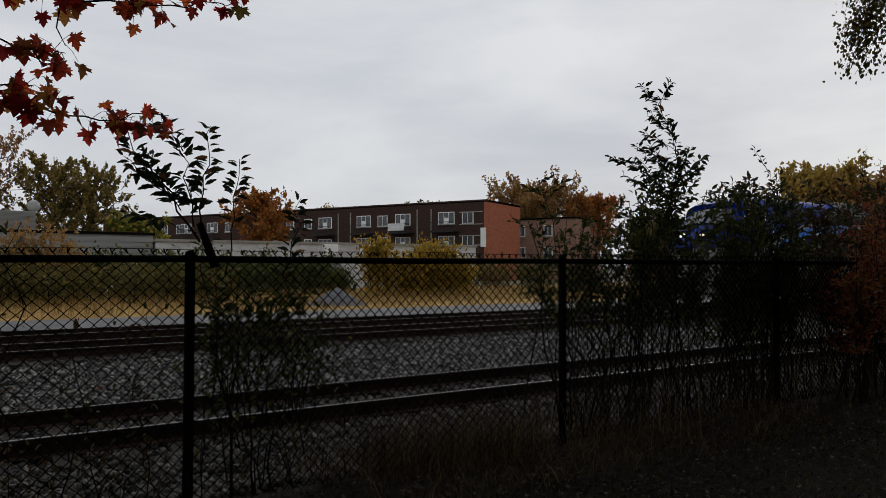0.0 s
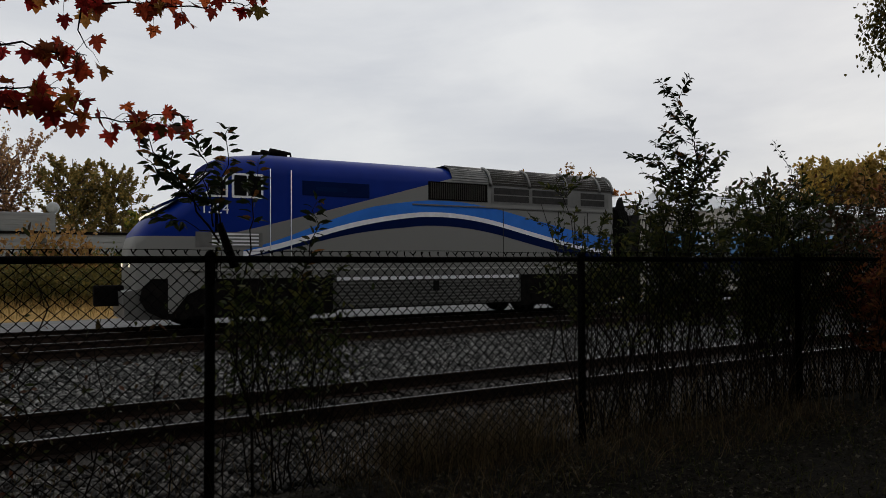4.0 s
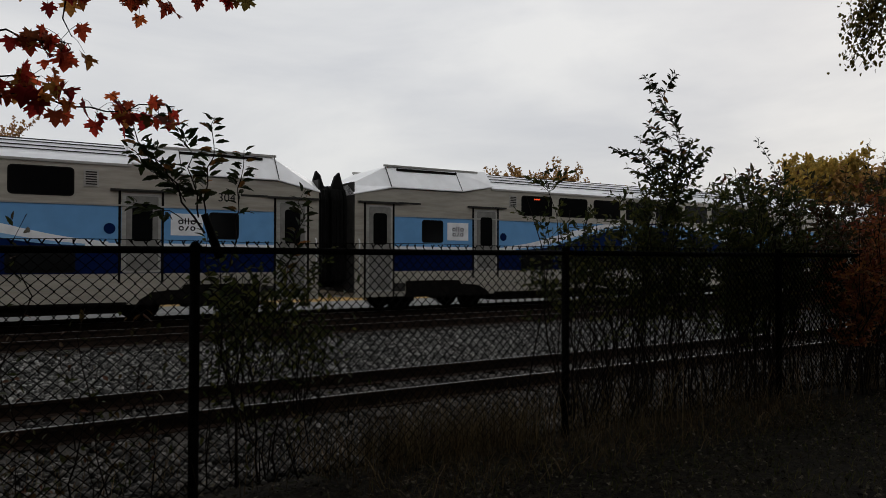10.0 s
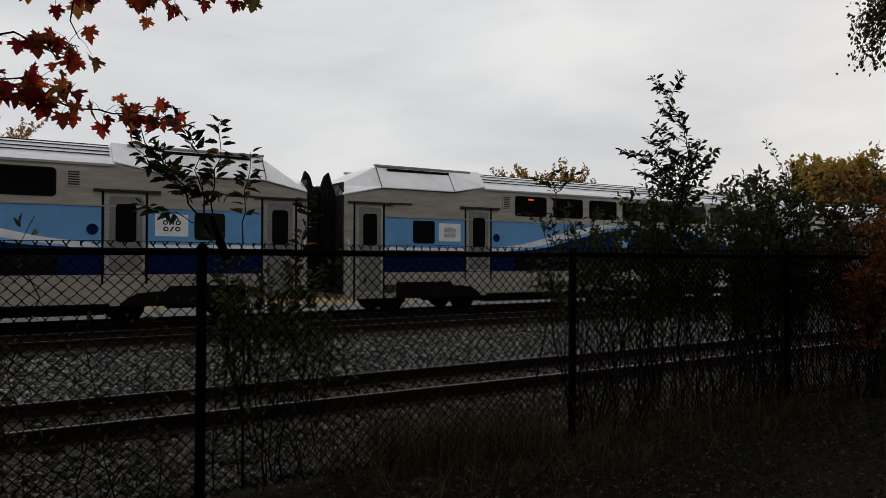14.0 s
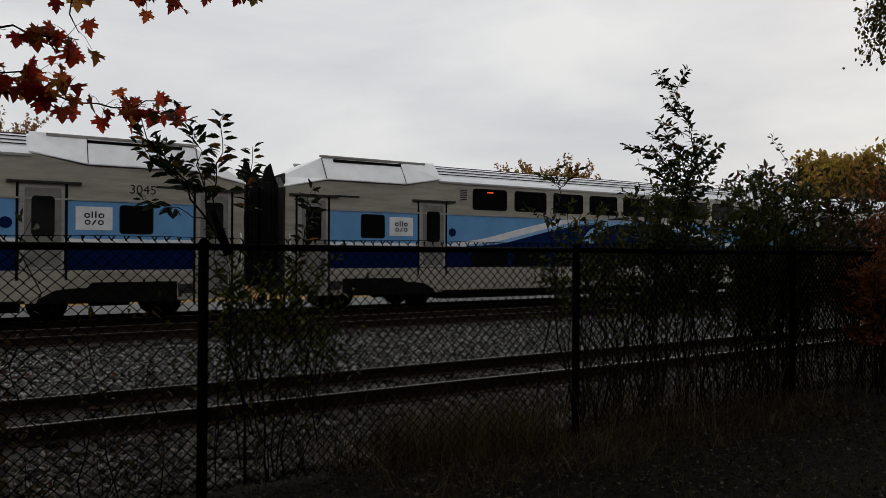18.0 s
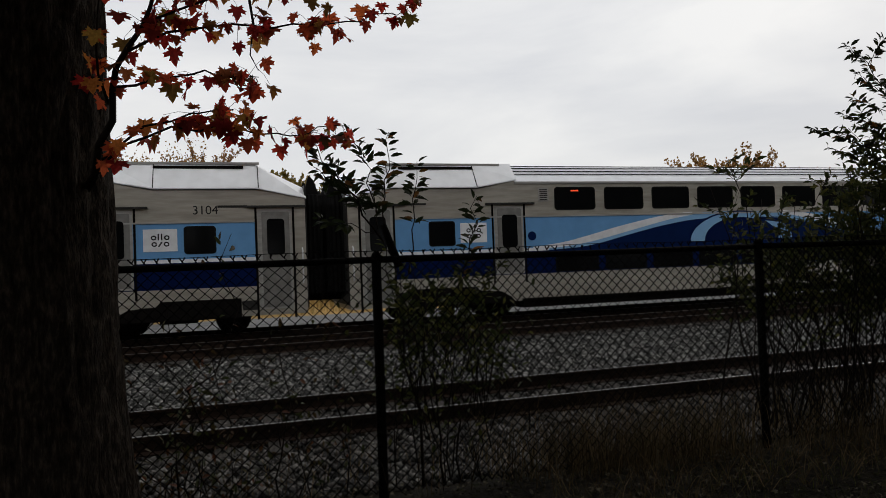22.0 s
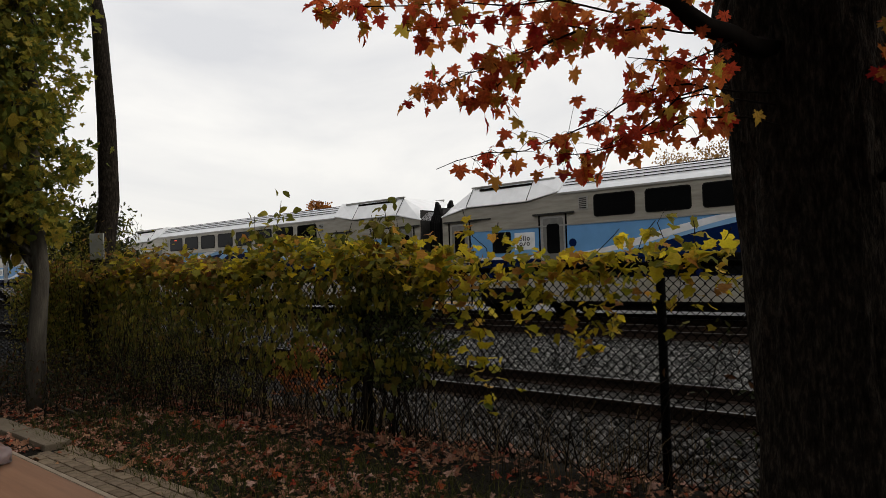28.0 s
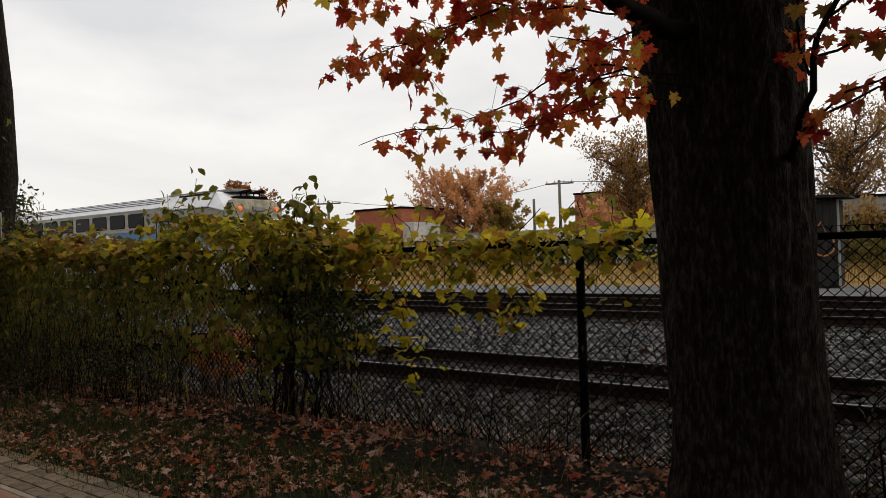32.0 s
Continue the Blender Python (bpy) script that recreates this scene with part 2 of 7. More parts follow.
M_REDLITTER = material("fresh_fallen_maple_leaf", [(0.2539, 0.1020, 0.0600), (0.4401, 0.2171, 0.1440), (0.1660, 0.0735, 0.0486), (0.2728, 0.1362, 0.0894), (0.4863, 0.3010, 0.2412), (0.1458, 0.0644, 0.0426), (0.4088, 0.0809, 0.0276), (0.2142, 0.1026, 0.0690), (0.2916, 0.0365, 0.0204), (0.2533, 0.1254, 0.0762), (0.4088, 0.2274, 0.1242)], 0.85, by="island", scale=25, translucent=0.15)
M_GRASS = material("park_grass_blade", [(0.03, 0.04, 0.011), (0.08, 0.09, 0.022), (0.13, 0.115, 0.04)], 0.8, by="island", scale=20, translucent=0.2)
M_WEED = material("dead_weed_stalk", [(0.016, 0.013, 0.009), (0.075, 0.056, 0.03), (0.24, 0.17, 0.085), (0.035, 0.036, 0.015), (0.13, 0.09, 0.045), (0.022, 0.018, 0.012)], 0.9, by="island", scale=20)
M_YELLOW = material("yellow_autumn_leaf", [(0.36, 0.24, 0.03), (0.56, 0.36, 0.035), (0.24, 0.18, 0.03), (0.12, 0.12, 0.028), (0.52, 0.29, 0.03), (0.14, 0.09, 0.03)], 0.7, by="island", scale=3, translucent=0.35)
M_ORANGE = material("orange_autumn_leaf", [(0.3, 0.1, 0.02), (0.45, 0.17, 0.03), (0.22, 0.07, 0.02), (0.4, 0.22, 0.05)], 0.7, by="island", scale=3, translucent=0.3)
M_RUST = material("rust_autumn_leaf", [(0.6200, 0.3000, 0.1350), (0.8000, 0.4300, 0.1980), (0.6800, 0.3500, 0.1620), (0.8400, 0.5000, 0.2250)], 0.7, by="island", scale=3, translucent=0.5)
M_BROWN = material("brown_autumn_leaf", [(0.3, 0.165, 0.06), (0.45, 0.26, 0.09), (0.22, 0.115, 0.045), (0.4, 0.25, 0.07)], 0.7, by="island", scale=3, translucent=0.45)
M_GOLD = material("dull_gold_autumn_leaf", [(0.34, 0.24, 0.05), (0.5, 0.34, 0.07), (0.24, 0.18, 0.045), (0.42, 0.26, 0.055), (0.2, 0.15, 0.04)], 0.7, by="island", scale=3, translucent=0.45)
M_FARBARK = material("pale_brown_bark", [(0.07, 0.052, 0.042), (0.14, 0.105, 0.085)], 0.9, scale=5)
M_GREEN = material("late_green_leaf", [(0.03, 0.045, 0.012), (0.07, 0.085, 0.02), (0.12, 0.12, 0.03), (0.045, 0.06, 0.016)], 0.7, by="island", scale=3, translucent=0.3)
M_OLIVE = material("olive_autumn_leaf", [(0.06, 0.066, 0.02), (0.12, 0.105, 0.028), (0.19, 0.145, 0.035), (0.08, 0.066, 0.022)], 0.7, by="island", scale=3, translucent=0.3)

M_SILVER = material("brushed_stainless", [(0.3498, 0.3245, 0.2744), (0.4452, 0.4120, 0.3528), (0.5300, 0.4944, 0.4214)], 0.36, metal=0.38, scale=1.2, stretch=(0.4, 1, 3), dirt=0.3)
M_SKIRT = material("fluted_stainless", [(0.36, 0.35, 0.325), (0.48, 0.47, 0.44)], 0.4, metal=0.5, scale=1.5, stretch=(0.3, 1, 5), dirt=0.3)
M_ROOF = material("pale_coach_roof", [(0.72, 0.73, 0.75), (0.82, 0.83, 0.85)], 0.45, metal=0.1, scale=1.0, dirt=0.12)
M_ENDROOF = material("white_end_roof", [(0.74, 0.75, 0.76), (0.84, 0.84, 0.85)], 0.4, scale=1.0, dirt=0.12)
M_LIGHTBLUE = material("sky_blue_livery", [(0.125, 0.3, 0.55), (0.15, 0.34, 0.6)], 0.45, scale=0.9, dirt=0.12, spec=0.12)
M_PALEBLUE = material("pale_blue_livery", [(0.2, 0.4, 0.64), (0.24, 0.44, 0.68)], 0.45, scale=0.9, dirt=0.12, spec=0.2)
M_NAVY = material("navy_livery", [(0.0008, 0.0064, 0.0432), (0.0014, 0.0096, 0.0576)], 0.55, scale=0.9, dirt=0.15, spec=0.04)
M_MIDBLUE = material("royal_blue_livery", [(0.0010, 0.0099, 0.0528), (0.0021, 0.0136, 0.0690)], 0.55, scale=0.9, dirt=0.15, spec=0.04)
M_LOCOBLUE = material("bright_blue_stripe_paint", [(0.03, 0.15, 0.55), (0.04, 0.18, 0.6)], 0.45, scale=0.9, dirt=0.15, spec=0.1)
M_WHITE = material("white_livery", [(0.74, 0.75, 0.76), (0.82, 0.82, 0.83)], 0.4, scale=1.5, coat=0.2, dirt=0.2)
M_TINTED = material("tinted_window_glass", [(0.003, 0.0033, 0.0036), (0.006, 0.0062, 0.0065)], 0.1, scale=0.7, spec=0.07)
M_RUBBER = material("black_rubber", [(0.005, 0.005, 0.005), (0.010, 0.0095, 0.009)], 0.8, scale=5)
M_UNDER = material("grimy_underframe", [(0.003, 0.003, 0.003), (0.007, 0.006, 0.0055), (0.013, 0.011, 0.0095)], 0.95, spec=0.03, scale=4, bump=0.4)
M_DOOR = material("coach_door_paint", [(0.2, 0.195, 0.18), (0.27, 0.262, 0.245)], 0.5, metal=0.4, scale=2, dirt=0.3)
M_DARKMETAL = material("dark_grille", [(0.02, 0.019, 0.018), (0.05, 0.047, 0.044)], 0.6, metal=0.4, scale=6)
M_BLACKTEXT = material("black_lettering", [(0.012, 0.012, 0.012), (0.02, 0.02, 0.02)], 0.5, scale=9)
M_TANK = material("grimy_tank_steel", [(0.06, 0.058, 0.054), (0.1, 0.097, 0.09)], 0.6, scale=1.5, dirt=0.4)
M_LOCOGREY = material("locomotive_grey", [(0.13, 0.128, 0.12), (0.18, 0.176, 0.165)], 0.45, metal=0.3, scale=1.2, dirt=0.3)
M_LAMP = material("lit_headlamp", [(1, 0.9, 0.7), (1, 0.95, 0.8)], 0.3, emit=((1.0, 0.82, 0.55), 0.9))
M_DEBRIS = material("dry_leaf_debris", [(0.1614, 0.0813, 0.0454), (0.3236, 0.1711, 0.1027), (0.0975, 0.0477, 0.0275), (0.5394, 0.3251, 0.2210), (0.2373, 0.0770, 0.0372)], 0.9, by="island", scale=25)
M_TAIL = material("red_lamp", [(0.4, 0.05, 0.01), (0.5, 0.08, 0.02)], 0.3, emit=((1.0, 0.16, 0.04), 0.9))
M_DIRTYCREAM = material("grimy_cream_paint", [(0.12, 0.105, 0.07), (0.3, 0.27, 0.19), (0.45, 0.41, 0.3)], 0.6, scale=3, dirt=0.5)
M_SCREEN = material("brown_radiator_screen", [(0.03, 0.027, 0.023), (0.055, 0.05, 0.043)], 0.7, metal=0.2, scale=6)
M_DISPLAY = material("red_display", [(0.5, 0.05, 0.02), (0.6, 0.08, 0.03)], 0.3, emit=((1.0, 0.1, 0.03), 0.7))

M_BRICK = material("brown_brick_wall", [(0.036, 0.022, 0.018), (0.052, 0.032, 0.026), (0.07, 0.044, 0.035)], 0.9, scale=2.0, bump=0.4, bump_scale=18, stretch=(1, 1, 3))
M_REDBRICK = material("red_brick_wall", [(0.26, 0.088, 0.05), (0.33, 0.115, 0.064), (0.38, 0.14, 0.08)], 0.9, scale=1.6, bump=0.4, bump_scale=18, stretch=(1, 1, 3))
M_BROWNBRICK = material("tan_brick_wall", [(0.2, 0.12, 0.085), (0.27, 0.16, 0.115)], 0.9, scale=1.6, bump=0.4, bump_scale=18)
M_FRAME = material("white_window_frame", [(0.7, 0.7, 0.69), (0.8, 0.8, 0.79)], 0.5, scale=3)
M_PANE = material("house_window_pane", [(0.05, 0.055, 0.06), (0.09, 0.095, 0.1)], 0.08, scale=0.6)
M_IRON = material("balcony_iron", [(0.02, 0.02, 0.02), (0.04, 0.04, 0.04)], 0.6, scale=6)
M_PALEWALL = material("pale_block_wall", [(0.42, 0.42, 0.41), (0.55, 0.55, 0.54), (0.62, 0.62, 0.61)], 0.9, scale=0.7, stretch=(1, 1, 2.5), bump=0.2, dirt=0.3)
M_GREYWALL = material("grey_siding", [(0.2, 0.2, 0.185), (0.28, 0.275, 0.255)], 0.9, scale=1.2, stretch=(0.4, 1, 6), bump=0.2)
M_CONCRETE = material("worn_concrete", [(0.2, 0.19, 0.16), (0.3, 0.28, 0.24), (0.36, 0.34, 0.3)], 0.9, scale=5, bump=0.5)
M_PAVER = material("paving_brick", [(0.13, 0.098, 0.068), (0.2, 0.152, 0.105), (0.165, 0.125, 0.09), (0.23, 0.175, 0.12)], 0.9, by="object", scale=12, bump=0.5)
M_TABLE = material("varnished_table_wood", [(0.19, 0.092, 0.05), (0.26, 0.13, 0.07), (0.31, 0.165, 0.092)], 0.5, scale=3, stretch=(0.4, 6, 6))
M_TABLE_EDGE = material("pale_worn_table_edge", [(0.26, 0.2, 0.14), (0.34, 0.28, 0.21)], 0.7, scale=14, bump=0.3)
M_WOOD = material("weathered_grey_boards", [(0.018, 0.018, 0.017), (0.034, 0.033, 0.031), (0.055, 0.053, 0.05)], 0.9, scale=4, stretch=(6, 6, 0.5), bump=0.4)
M_POLEWOOD = material("utility_pole_wood", [(0.1, 0.085, 0.07), (0.2, 0.17, 0.14)], 0.9, scale=5, stretch=(4, 4, 0.3))
M_GRAVEL = material("grey_gravel_heap", [(0.06, 0.063, 0.07), (0.1, 0.103, 0.112), (0.14, 0.143, 0.15)], 0.95, scale=5, bump=1.0, bump_scale=14)
M_GRAFFITI = material("graffiti_paint", [(0.45, 0.16, 0.05), (0.55, 0.25, 0.08)], 0.6, scale=6)
M_SIGN = material("plain_sign_plate", [(0.3, 0.31, 0.29), (0.4, 0.41, 0.38)], 0.6, scale=6)
M_BAG = material("clear_plastic_film", [(0.7, 0.72, 0.72), (0.85, 0.86, 0.86)], 0.12, scale=14, translucent=0.4)
M_BAGFILL = material("red_food_in_bag", [(0.2, 0.03, 0.03), (0.35, 0.08, 0.06), (0.08, 0.2, 0.1)], 0.5, scale=9)
M_CLOTH = material("pale_laundry", [(0.5, 0.5, 0.5), (0.7, 0.7, 0.7)], 0.9, scale=3)
M_FINE = material("fine_dark_leaf", [(0.06, 0.075, 0.02), (0.13, 0.14, 0.034), (0.08, 0.095, 0.025), (0.2, 0.15, 0.045), (0.14, 0.09, 0.035)], 0.65, by="island", scale=25, translucent=0.3)
M_PARKLEAF = material("park_tree_leaf", [(0.06, 0.085, 0.018), (0.19, 0.2, 0.034), (0.36, 0.31, 0.04), (0.1, 0.125, 0.024), (0.44, 0.32, 0.045), (0.075, 0.1, 0.022), (0.14, 0.165, 0.03)], 0.65, by="island", scale=25, translucent=0.5)
M_BAG.node_tree.nodes["Principled BSDF"].inputs["Transmission Weight"].default_value = 0.9
M_KERB = material("brown_kerb_stone", [(0.12, 0.095, 0.068), (0.18, 0.145, 0.105)], 0.9, scale=9, bump=0.5)


# building helpers
def thing(name, label, category, group="", kind="", at=(0, 0, 0)):
    ob = new(name)
    ob.empty_display_size = 0.2
    ob.location = at
    return tagged(ob, label, category, group, kind)


def mesh_of(name, bm, mat, smooth=False):
    data = bpy.data.meshes.new(name)
    bm.to_mesh(data)
    bm.free()
    for m in mat if isinstance(mat, (list, tuple)) else [mat]:
        data.materials.append(m)
    if smooth:
        data.shade_smooth()
    return data


def part(name, bm, mat, parent=None, label="", smooth=False, kind=""):
    ob = new(name, mesh_of(name, bm, mat, smooth))
    ob.parent = parent
    return tagged(ob, label, kind=kind)


def again(ob, m, parent=None):
    """Another object on the same mesh."""
    twin = new(ob.name.split(".")[0], ob.data)
    twin.parent = parent or ob.parent
    twin.matrix_basis = m
    return twin


def raw(name, verts, faces, mat, parent=None, label="", smooth=False, kind=""):
    data = bpy.data.meshes.new(name)
    data.from_pydata([tuple(v) for v in verts], [], [tuple(f) for f in faces])
    data.materials.append(mat)
    if smooth:
        data.shade_smooth()
    ob = new(name, data)
    ob.parent = parent
    return tagged(ob, label, kind=kind)


def box(bm, x0, x1, y0, y1, z0, z1, bevel=0.0, turn=None):
    g = bmesh.ops.create_cube(bm, size=1.0)["verts"]
    for v in g:
        v.co = Vector(((x0 + x1) / 2 + v.co.x * (x1 - x0), (y0 + y1) / 2 + v.co.y * (y1 - y0), (z0 + z1) / 2 + v.co.z * (z1 - z0)))
    if bevel:
        edges = {e for v in g for e in v.link_edges}
        bmesh.ops.bevel(bm, geom=list(edges), offset=bevel, segments=2, affect="EDGES", profile=0.6)
    if turn:
        bmesh.ops.transform(bm, matrix=turn, verts=g)
    return g


def boxed(*args, bevel=0.0):
    bm = bmesh.new()
    box(bm, *args, bevel=bevel)
    return bm


def tube_into(verts, faces, points, radii, sides=6, cap=True):
    """A tapered tube along points, added to plain lists."""
    pts = [Vector(p) for p in points]
    if not isinstance(radii, (list, tuple)):
        radii = [radii] * len(pts)
    start = len(verts)
    for i, p in enumerate(pts):
        d = (pts[min(i + 1, len(pts) - 1)] - pts[max(i - 1, 0)]).normalized()
        side = d.cross(Vector((0.31, 0.17, 0.93)))
        if side.length < 0.05:
            side = d.cross(Vector((1, 0, 0)))
        side.normalize()
        up = side.cross(d)
        for k in range(sides):
            a = 2 * math.pi * k / sides
            verts.append(p + (side * math.cos(a) + up * math.sin(a)) * radii[i])
    for i in range(len(pts) - 1):
        for k in range(sides):
            a, b = start + i * sides + k, start + i * sides + (k + 1) % sides
            faces.append((a, b, b + sides, a + sides))
    if cap:
        faces.append(tuple(range(start + sides - 1, start - 1, -1)))
        end = start + (len(pts) - 1) * sides
        faces.append(tuple(range(end, end + sides)))


def tubes(name, lines, mat, parent=None, label="", sides=6, kind="", smooth=True):
    verts, faces = [], []
    for points, radii in lines:
        tube_into(verts, faces, points, radii, sides)
    return raw(name, verts, faces, mat, parent, label, smooth, kind)


def prism(outline, y0, y1):
    """A plate with an outline in x and z, between two y."""
    bm = bmesh.new()
    front = [bm.verts.new((x, y0, z)) for x, z in outline]
    back = [bm.verts.new((x, y1, z)) for x, z in outline]
    n = len(outline)
    bm.faces.new(front)
    bm.faces.new(back[::-1])
    for i in range(n):
        bm.faces.new((front[i], back[i], back[(i + 1) % n], front[(i + 1) % n]))
    bmesh.ops.recalc_face_normals(bm, faces=bm.faces[:])
    return bm


def rounded(x0, x1, z0, z1, r, n=4):
    pts = []
    for cx, cz, a in ((x1 - r, z1 - r, 0), (x0 + r, z1 - r, 90), (x0 + r, z0 + r, 180), (x1 - r, z0 + r, 270)):
        pts += [(cx + r * math.cos(radians(a + 90 * k / n)), cz + r * math.sin(radians(a + 90 * k / n))) for k in range(n + 1)]
    return pts


def strip(xs, low, high, y0, y1):
    """A painted band between two curves of x, as one thin plate."""
    return prism([(x, low(x)) for x in xs] + [(x, high(x)) for x in reversed(xs)], y0, y1)


def text_part(name, words, size, mat, parent, m, label=""):
    curve = bpy.data.curves.new(name, "FONT")
    curve.body, curve.size, curve.extrude, curve.align_x = words, size, 0.003, "CENTER"
    tmp = bpy.data.objects.new(name, curve)
    scene.collection.objects.link(tmp)
    data = bpy.data.meshes.new_from_object(tmp.evaluated_get(bpy.context.evaluated_depsgraph_get()))
    bpy.data.objects.remove(tmp)
    bpy.data.curves.remove(curve)
    data.materials.clear()
    data.materials.append(mat)
    ob = new(name, data)
    ob.parent, ob.matrix_basis = parent, m
    return tagged(ob, label)


# leaf outlines in the xy plane, stalk at the origin, tip along +y, unit length
MAPLE_LEAF = [(0.0, 0.0), (0.05, 0.12), (0.2, 0.04), (0.36, -0.05), (0.33, 0.07), (0.46, 0.11), (0.29, 0.2), (0.44, 0.28), (0.63, 0.35), (0.52, 0.42), (0.56, 0.56), (0.42, 0.52), (0.24, 0.44), (0.26, 0.6), (0.33, 0.72), (0.2, 0.71), (0.14, 0.83), (0.0, 1.0)]
MAPLE_LEAF = MAPLE_LEAF + [(-x, y) for x, y in reversed(MAPLE_LEAF[1:-1])]
GRAPE_LEAF = [(0.0, 0.08), (0.22, -0.02), (0.46, 0.16), (0.38, 0.36), (0.52, 0.58), (0.27, 0.64), (0.0, 0.95)]
GRAPE_LEAF = GRAPE_LEAF + [(-x, y) for x, y in reversed(GRAPE_LEAF[1:-1])]
OVAL_LEAF = [(0.0, 0.0), (0.24, 0.2), (0.34, 0.46), (0.2, 0.8), (0.0, 1.0), (-0.2, 0.8), (-0.34, 0.46), (-0.24, 0.2)]
LANCE_LEAF = [(0.0, 0.0), (0.09, 0.14), (0.2, 0.32), (0.16, 0.4), (0.21, 0.55), (0.12, 0.68), (0.1, 0.84), (0.0, 1.0), (-0.09, 0.86), (-0.13, 0.66), (-0.2, 0.56), (-0.17, 0.38), (-0.19, 0.3), (-0.09, 0.12)]


def leaf_template(outline, fold=0.16, curl=0.2):
    """Vertices and triangles of a folded and curled leaf."""
    cx, cy = 0.0, 0.42
    pts = [(cx, cy)] + list(outline)
    verts = np.array([(x, y, fold * abs(x) - curl * (y - 0.4) ** 2) for x, y in pts])
    n = len(outline)
    return verts, np.array([(0, 1 + i, 1 + (i + 1) % n) for i in range(n)])


def leaf_mesh(name, outline, mat, fold=0.16, curl=0.2):
    v, f = leaf_template(outline, fold, curl)
    data = bpy.data.meshes.new(name)
    data.from_pydata([tuple(p) for p in v], [], [tuple(int(i) for i in t) for t in f])
    data.materials.append(mat)
    return data


def many(name, template, places, turns, sizes, mat, parent=None, label="", kind="stuff", extra=None):
    """Many copies of a template joined into one mesh. places: n x 3; turns: n x 3 x 3; sizes: n."""
    v, f = template
    places, sizes = np.asarray(places, float), np.asarray(sizes, float)
    n, k = len(places), len(v)
    sized = v[None] * (sizes[:, None, None] if sizes.ndim == 1 else sizes[:, None, :])
    allv = np.einsum("nij,nkj->nki", turns, sized) + places[:, None, :]
    allf = f[None] + (np.arange(n) * k)[:, None, None]
    data = bpy.data.meshes.new(name)
    vs, fs = allv.reshape(-1, 3), allf.reshape(-1, f.shape[1])
    data.vertices.add(len(vs))
    data.vertices.foreach_set("co", vs.ravel())
    data.loops.add(fs.size)
    data.loops.foreach_set("vertex_index", fs.ravel().astype(np.int32))
    data.polygons.add(len(fs))
    data.polygons.foreach_set("loop_start", np.arange(0, fs.size, f.shape[1], dtype=np.int32))
    data.update(calc_edges=True)
    data.validate()
    data.materials.append(mat)
    ob = new(name, data)
    ob.parent = parent
    return tagged(ob, label, kind=kind)


def turns_of(rng, n, tilt=180.0, droop=None):
    """Random turns: any heading, leaning up to tilt degrees."""
    yaw = rng.uniform(0, 2 * np.pi, n)
    lean = np.radians(rng.uniform(-tilt, tilt, n))
    roll = np.radians(rng.uniform(-tilt, tilt, n))
    if droop is not None:
        lean = np.radians(rng.normal(droop[0], droop[1], n))
        roll = np.radians(rng.normal(0, droop[1], n))
    cy, sy, cl, sl, cr, sr = np.cos(yaw), np.sin(yaw), np.cos(lean), np.sin(lean), np.cos(roll), np.sin(roll)
    o, i = np.zeros(n), np.ones(n)
    rz = np.stack([cy, -sy, o, sy, cy, o, o, o, i], -1).reshape(-1, 3, 3)
    rx = np.stack([i, o, o, o, cl, -sl, o, sl, cl], -1).reshape(-1, 3, 3)
    ry = np.stack([cr, o, sr, o, i, o, -sr, o, cr], -1).reshape(-1, 3, 3)
    return rz @ rx @ ry


def wander(rng, a, b, n=6, amount=0.06):
    """A slightly crooked line from a to b."""
    a, b = Vector(a), Vector(b)
    size = (b - a).length * amount
    pts = [a.lerp(b, k / (n - 1)) for k in range(n)]
    return [pts[0]] + [p + Vector(rng.normal(0, size, 3)) for p in pts[1:-1]] + [pts[-1]]


# ground: one sheet from the park over the railway to the horizon
RNG = np.random.default_rng(7)
FENCE_Y = 4.52
NEAR_RAILS, MID_RAILS, FAR_RAILS = (8.06, 9.57), (15.55, 17.06), (19.05, 20.56)
NEAR_HEAD, FAR_HEAD = -0.20, -0.10


def ground_height(y):
    profile = [(-3000, 0.0), (-30, 0.0), (4.3, 0.0), (4.8, -0.06), (5.4, -0.16), (6.3, -0.42), (7.2, -0.43), (8.0, -0.44), (9.7, -0.44), (10.4, -0.40), (13.5, -0.36), (14.6, -0.35), (15.1, -0.34), (17.6, -0.34), (18.9, -0.34), (20.8, -0.32), (21.4, -0.28), (22.0, -0.26), (26.5, -0.28), (28.5, -0.2), (36.0, 0.0), (60, 0.0), (3000, 0.0)]
    for (ya, za), (yb, zb) in zip(profile, profile[1:]):
        if ya <= y <= yb:
            return za + (zb - za) * (y - ya) / (yb - ya)
    return 0.0


def ground_band(name, mat, y_lines, label, category, x_lines=None, rough=0.0, kind="structure"):
    xs = x_lines or [-2500, -600, -200, -90, -50, -30, -20] + [k * 1.0 for k in range(-14, 15)] + [20, 30, 50, 90, 200, 600, 2500]
    verts = [(x, y, ground_height(y) + (noise.noise(Vector((x * 0.7, y * 0.7, 3))) * rough if abs(x) < 40 and y_lines[0] < y < y_lines[-1] else 0)) for y in y_lines for x in xs]
    w = len(xs)
    faces = [(j * w + i, j * w + i + 1, (j + 1) * w + i + 1, (j + 1) * w + i) for j in range(len(y_lines) - 1) for i in range(w - 1)]
    ob = raw(name, verts, faces, mat, None, "", True)
    return tagged(ob, label, category, kind=kind)


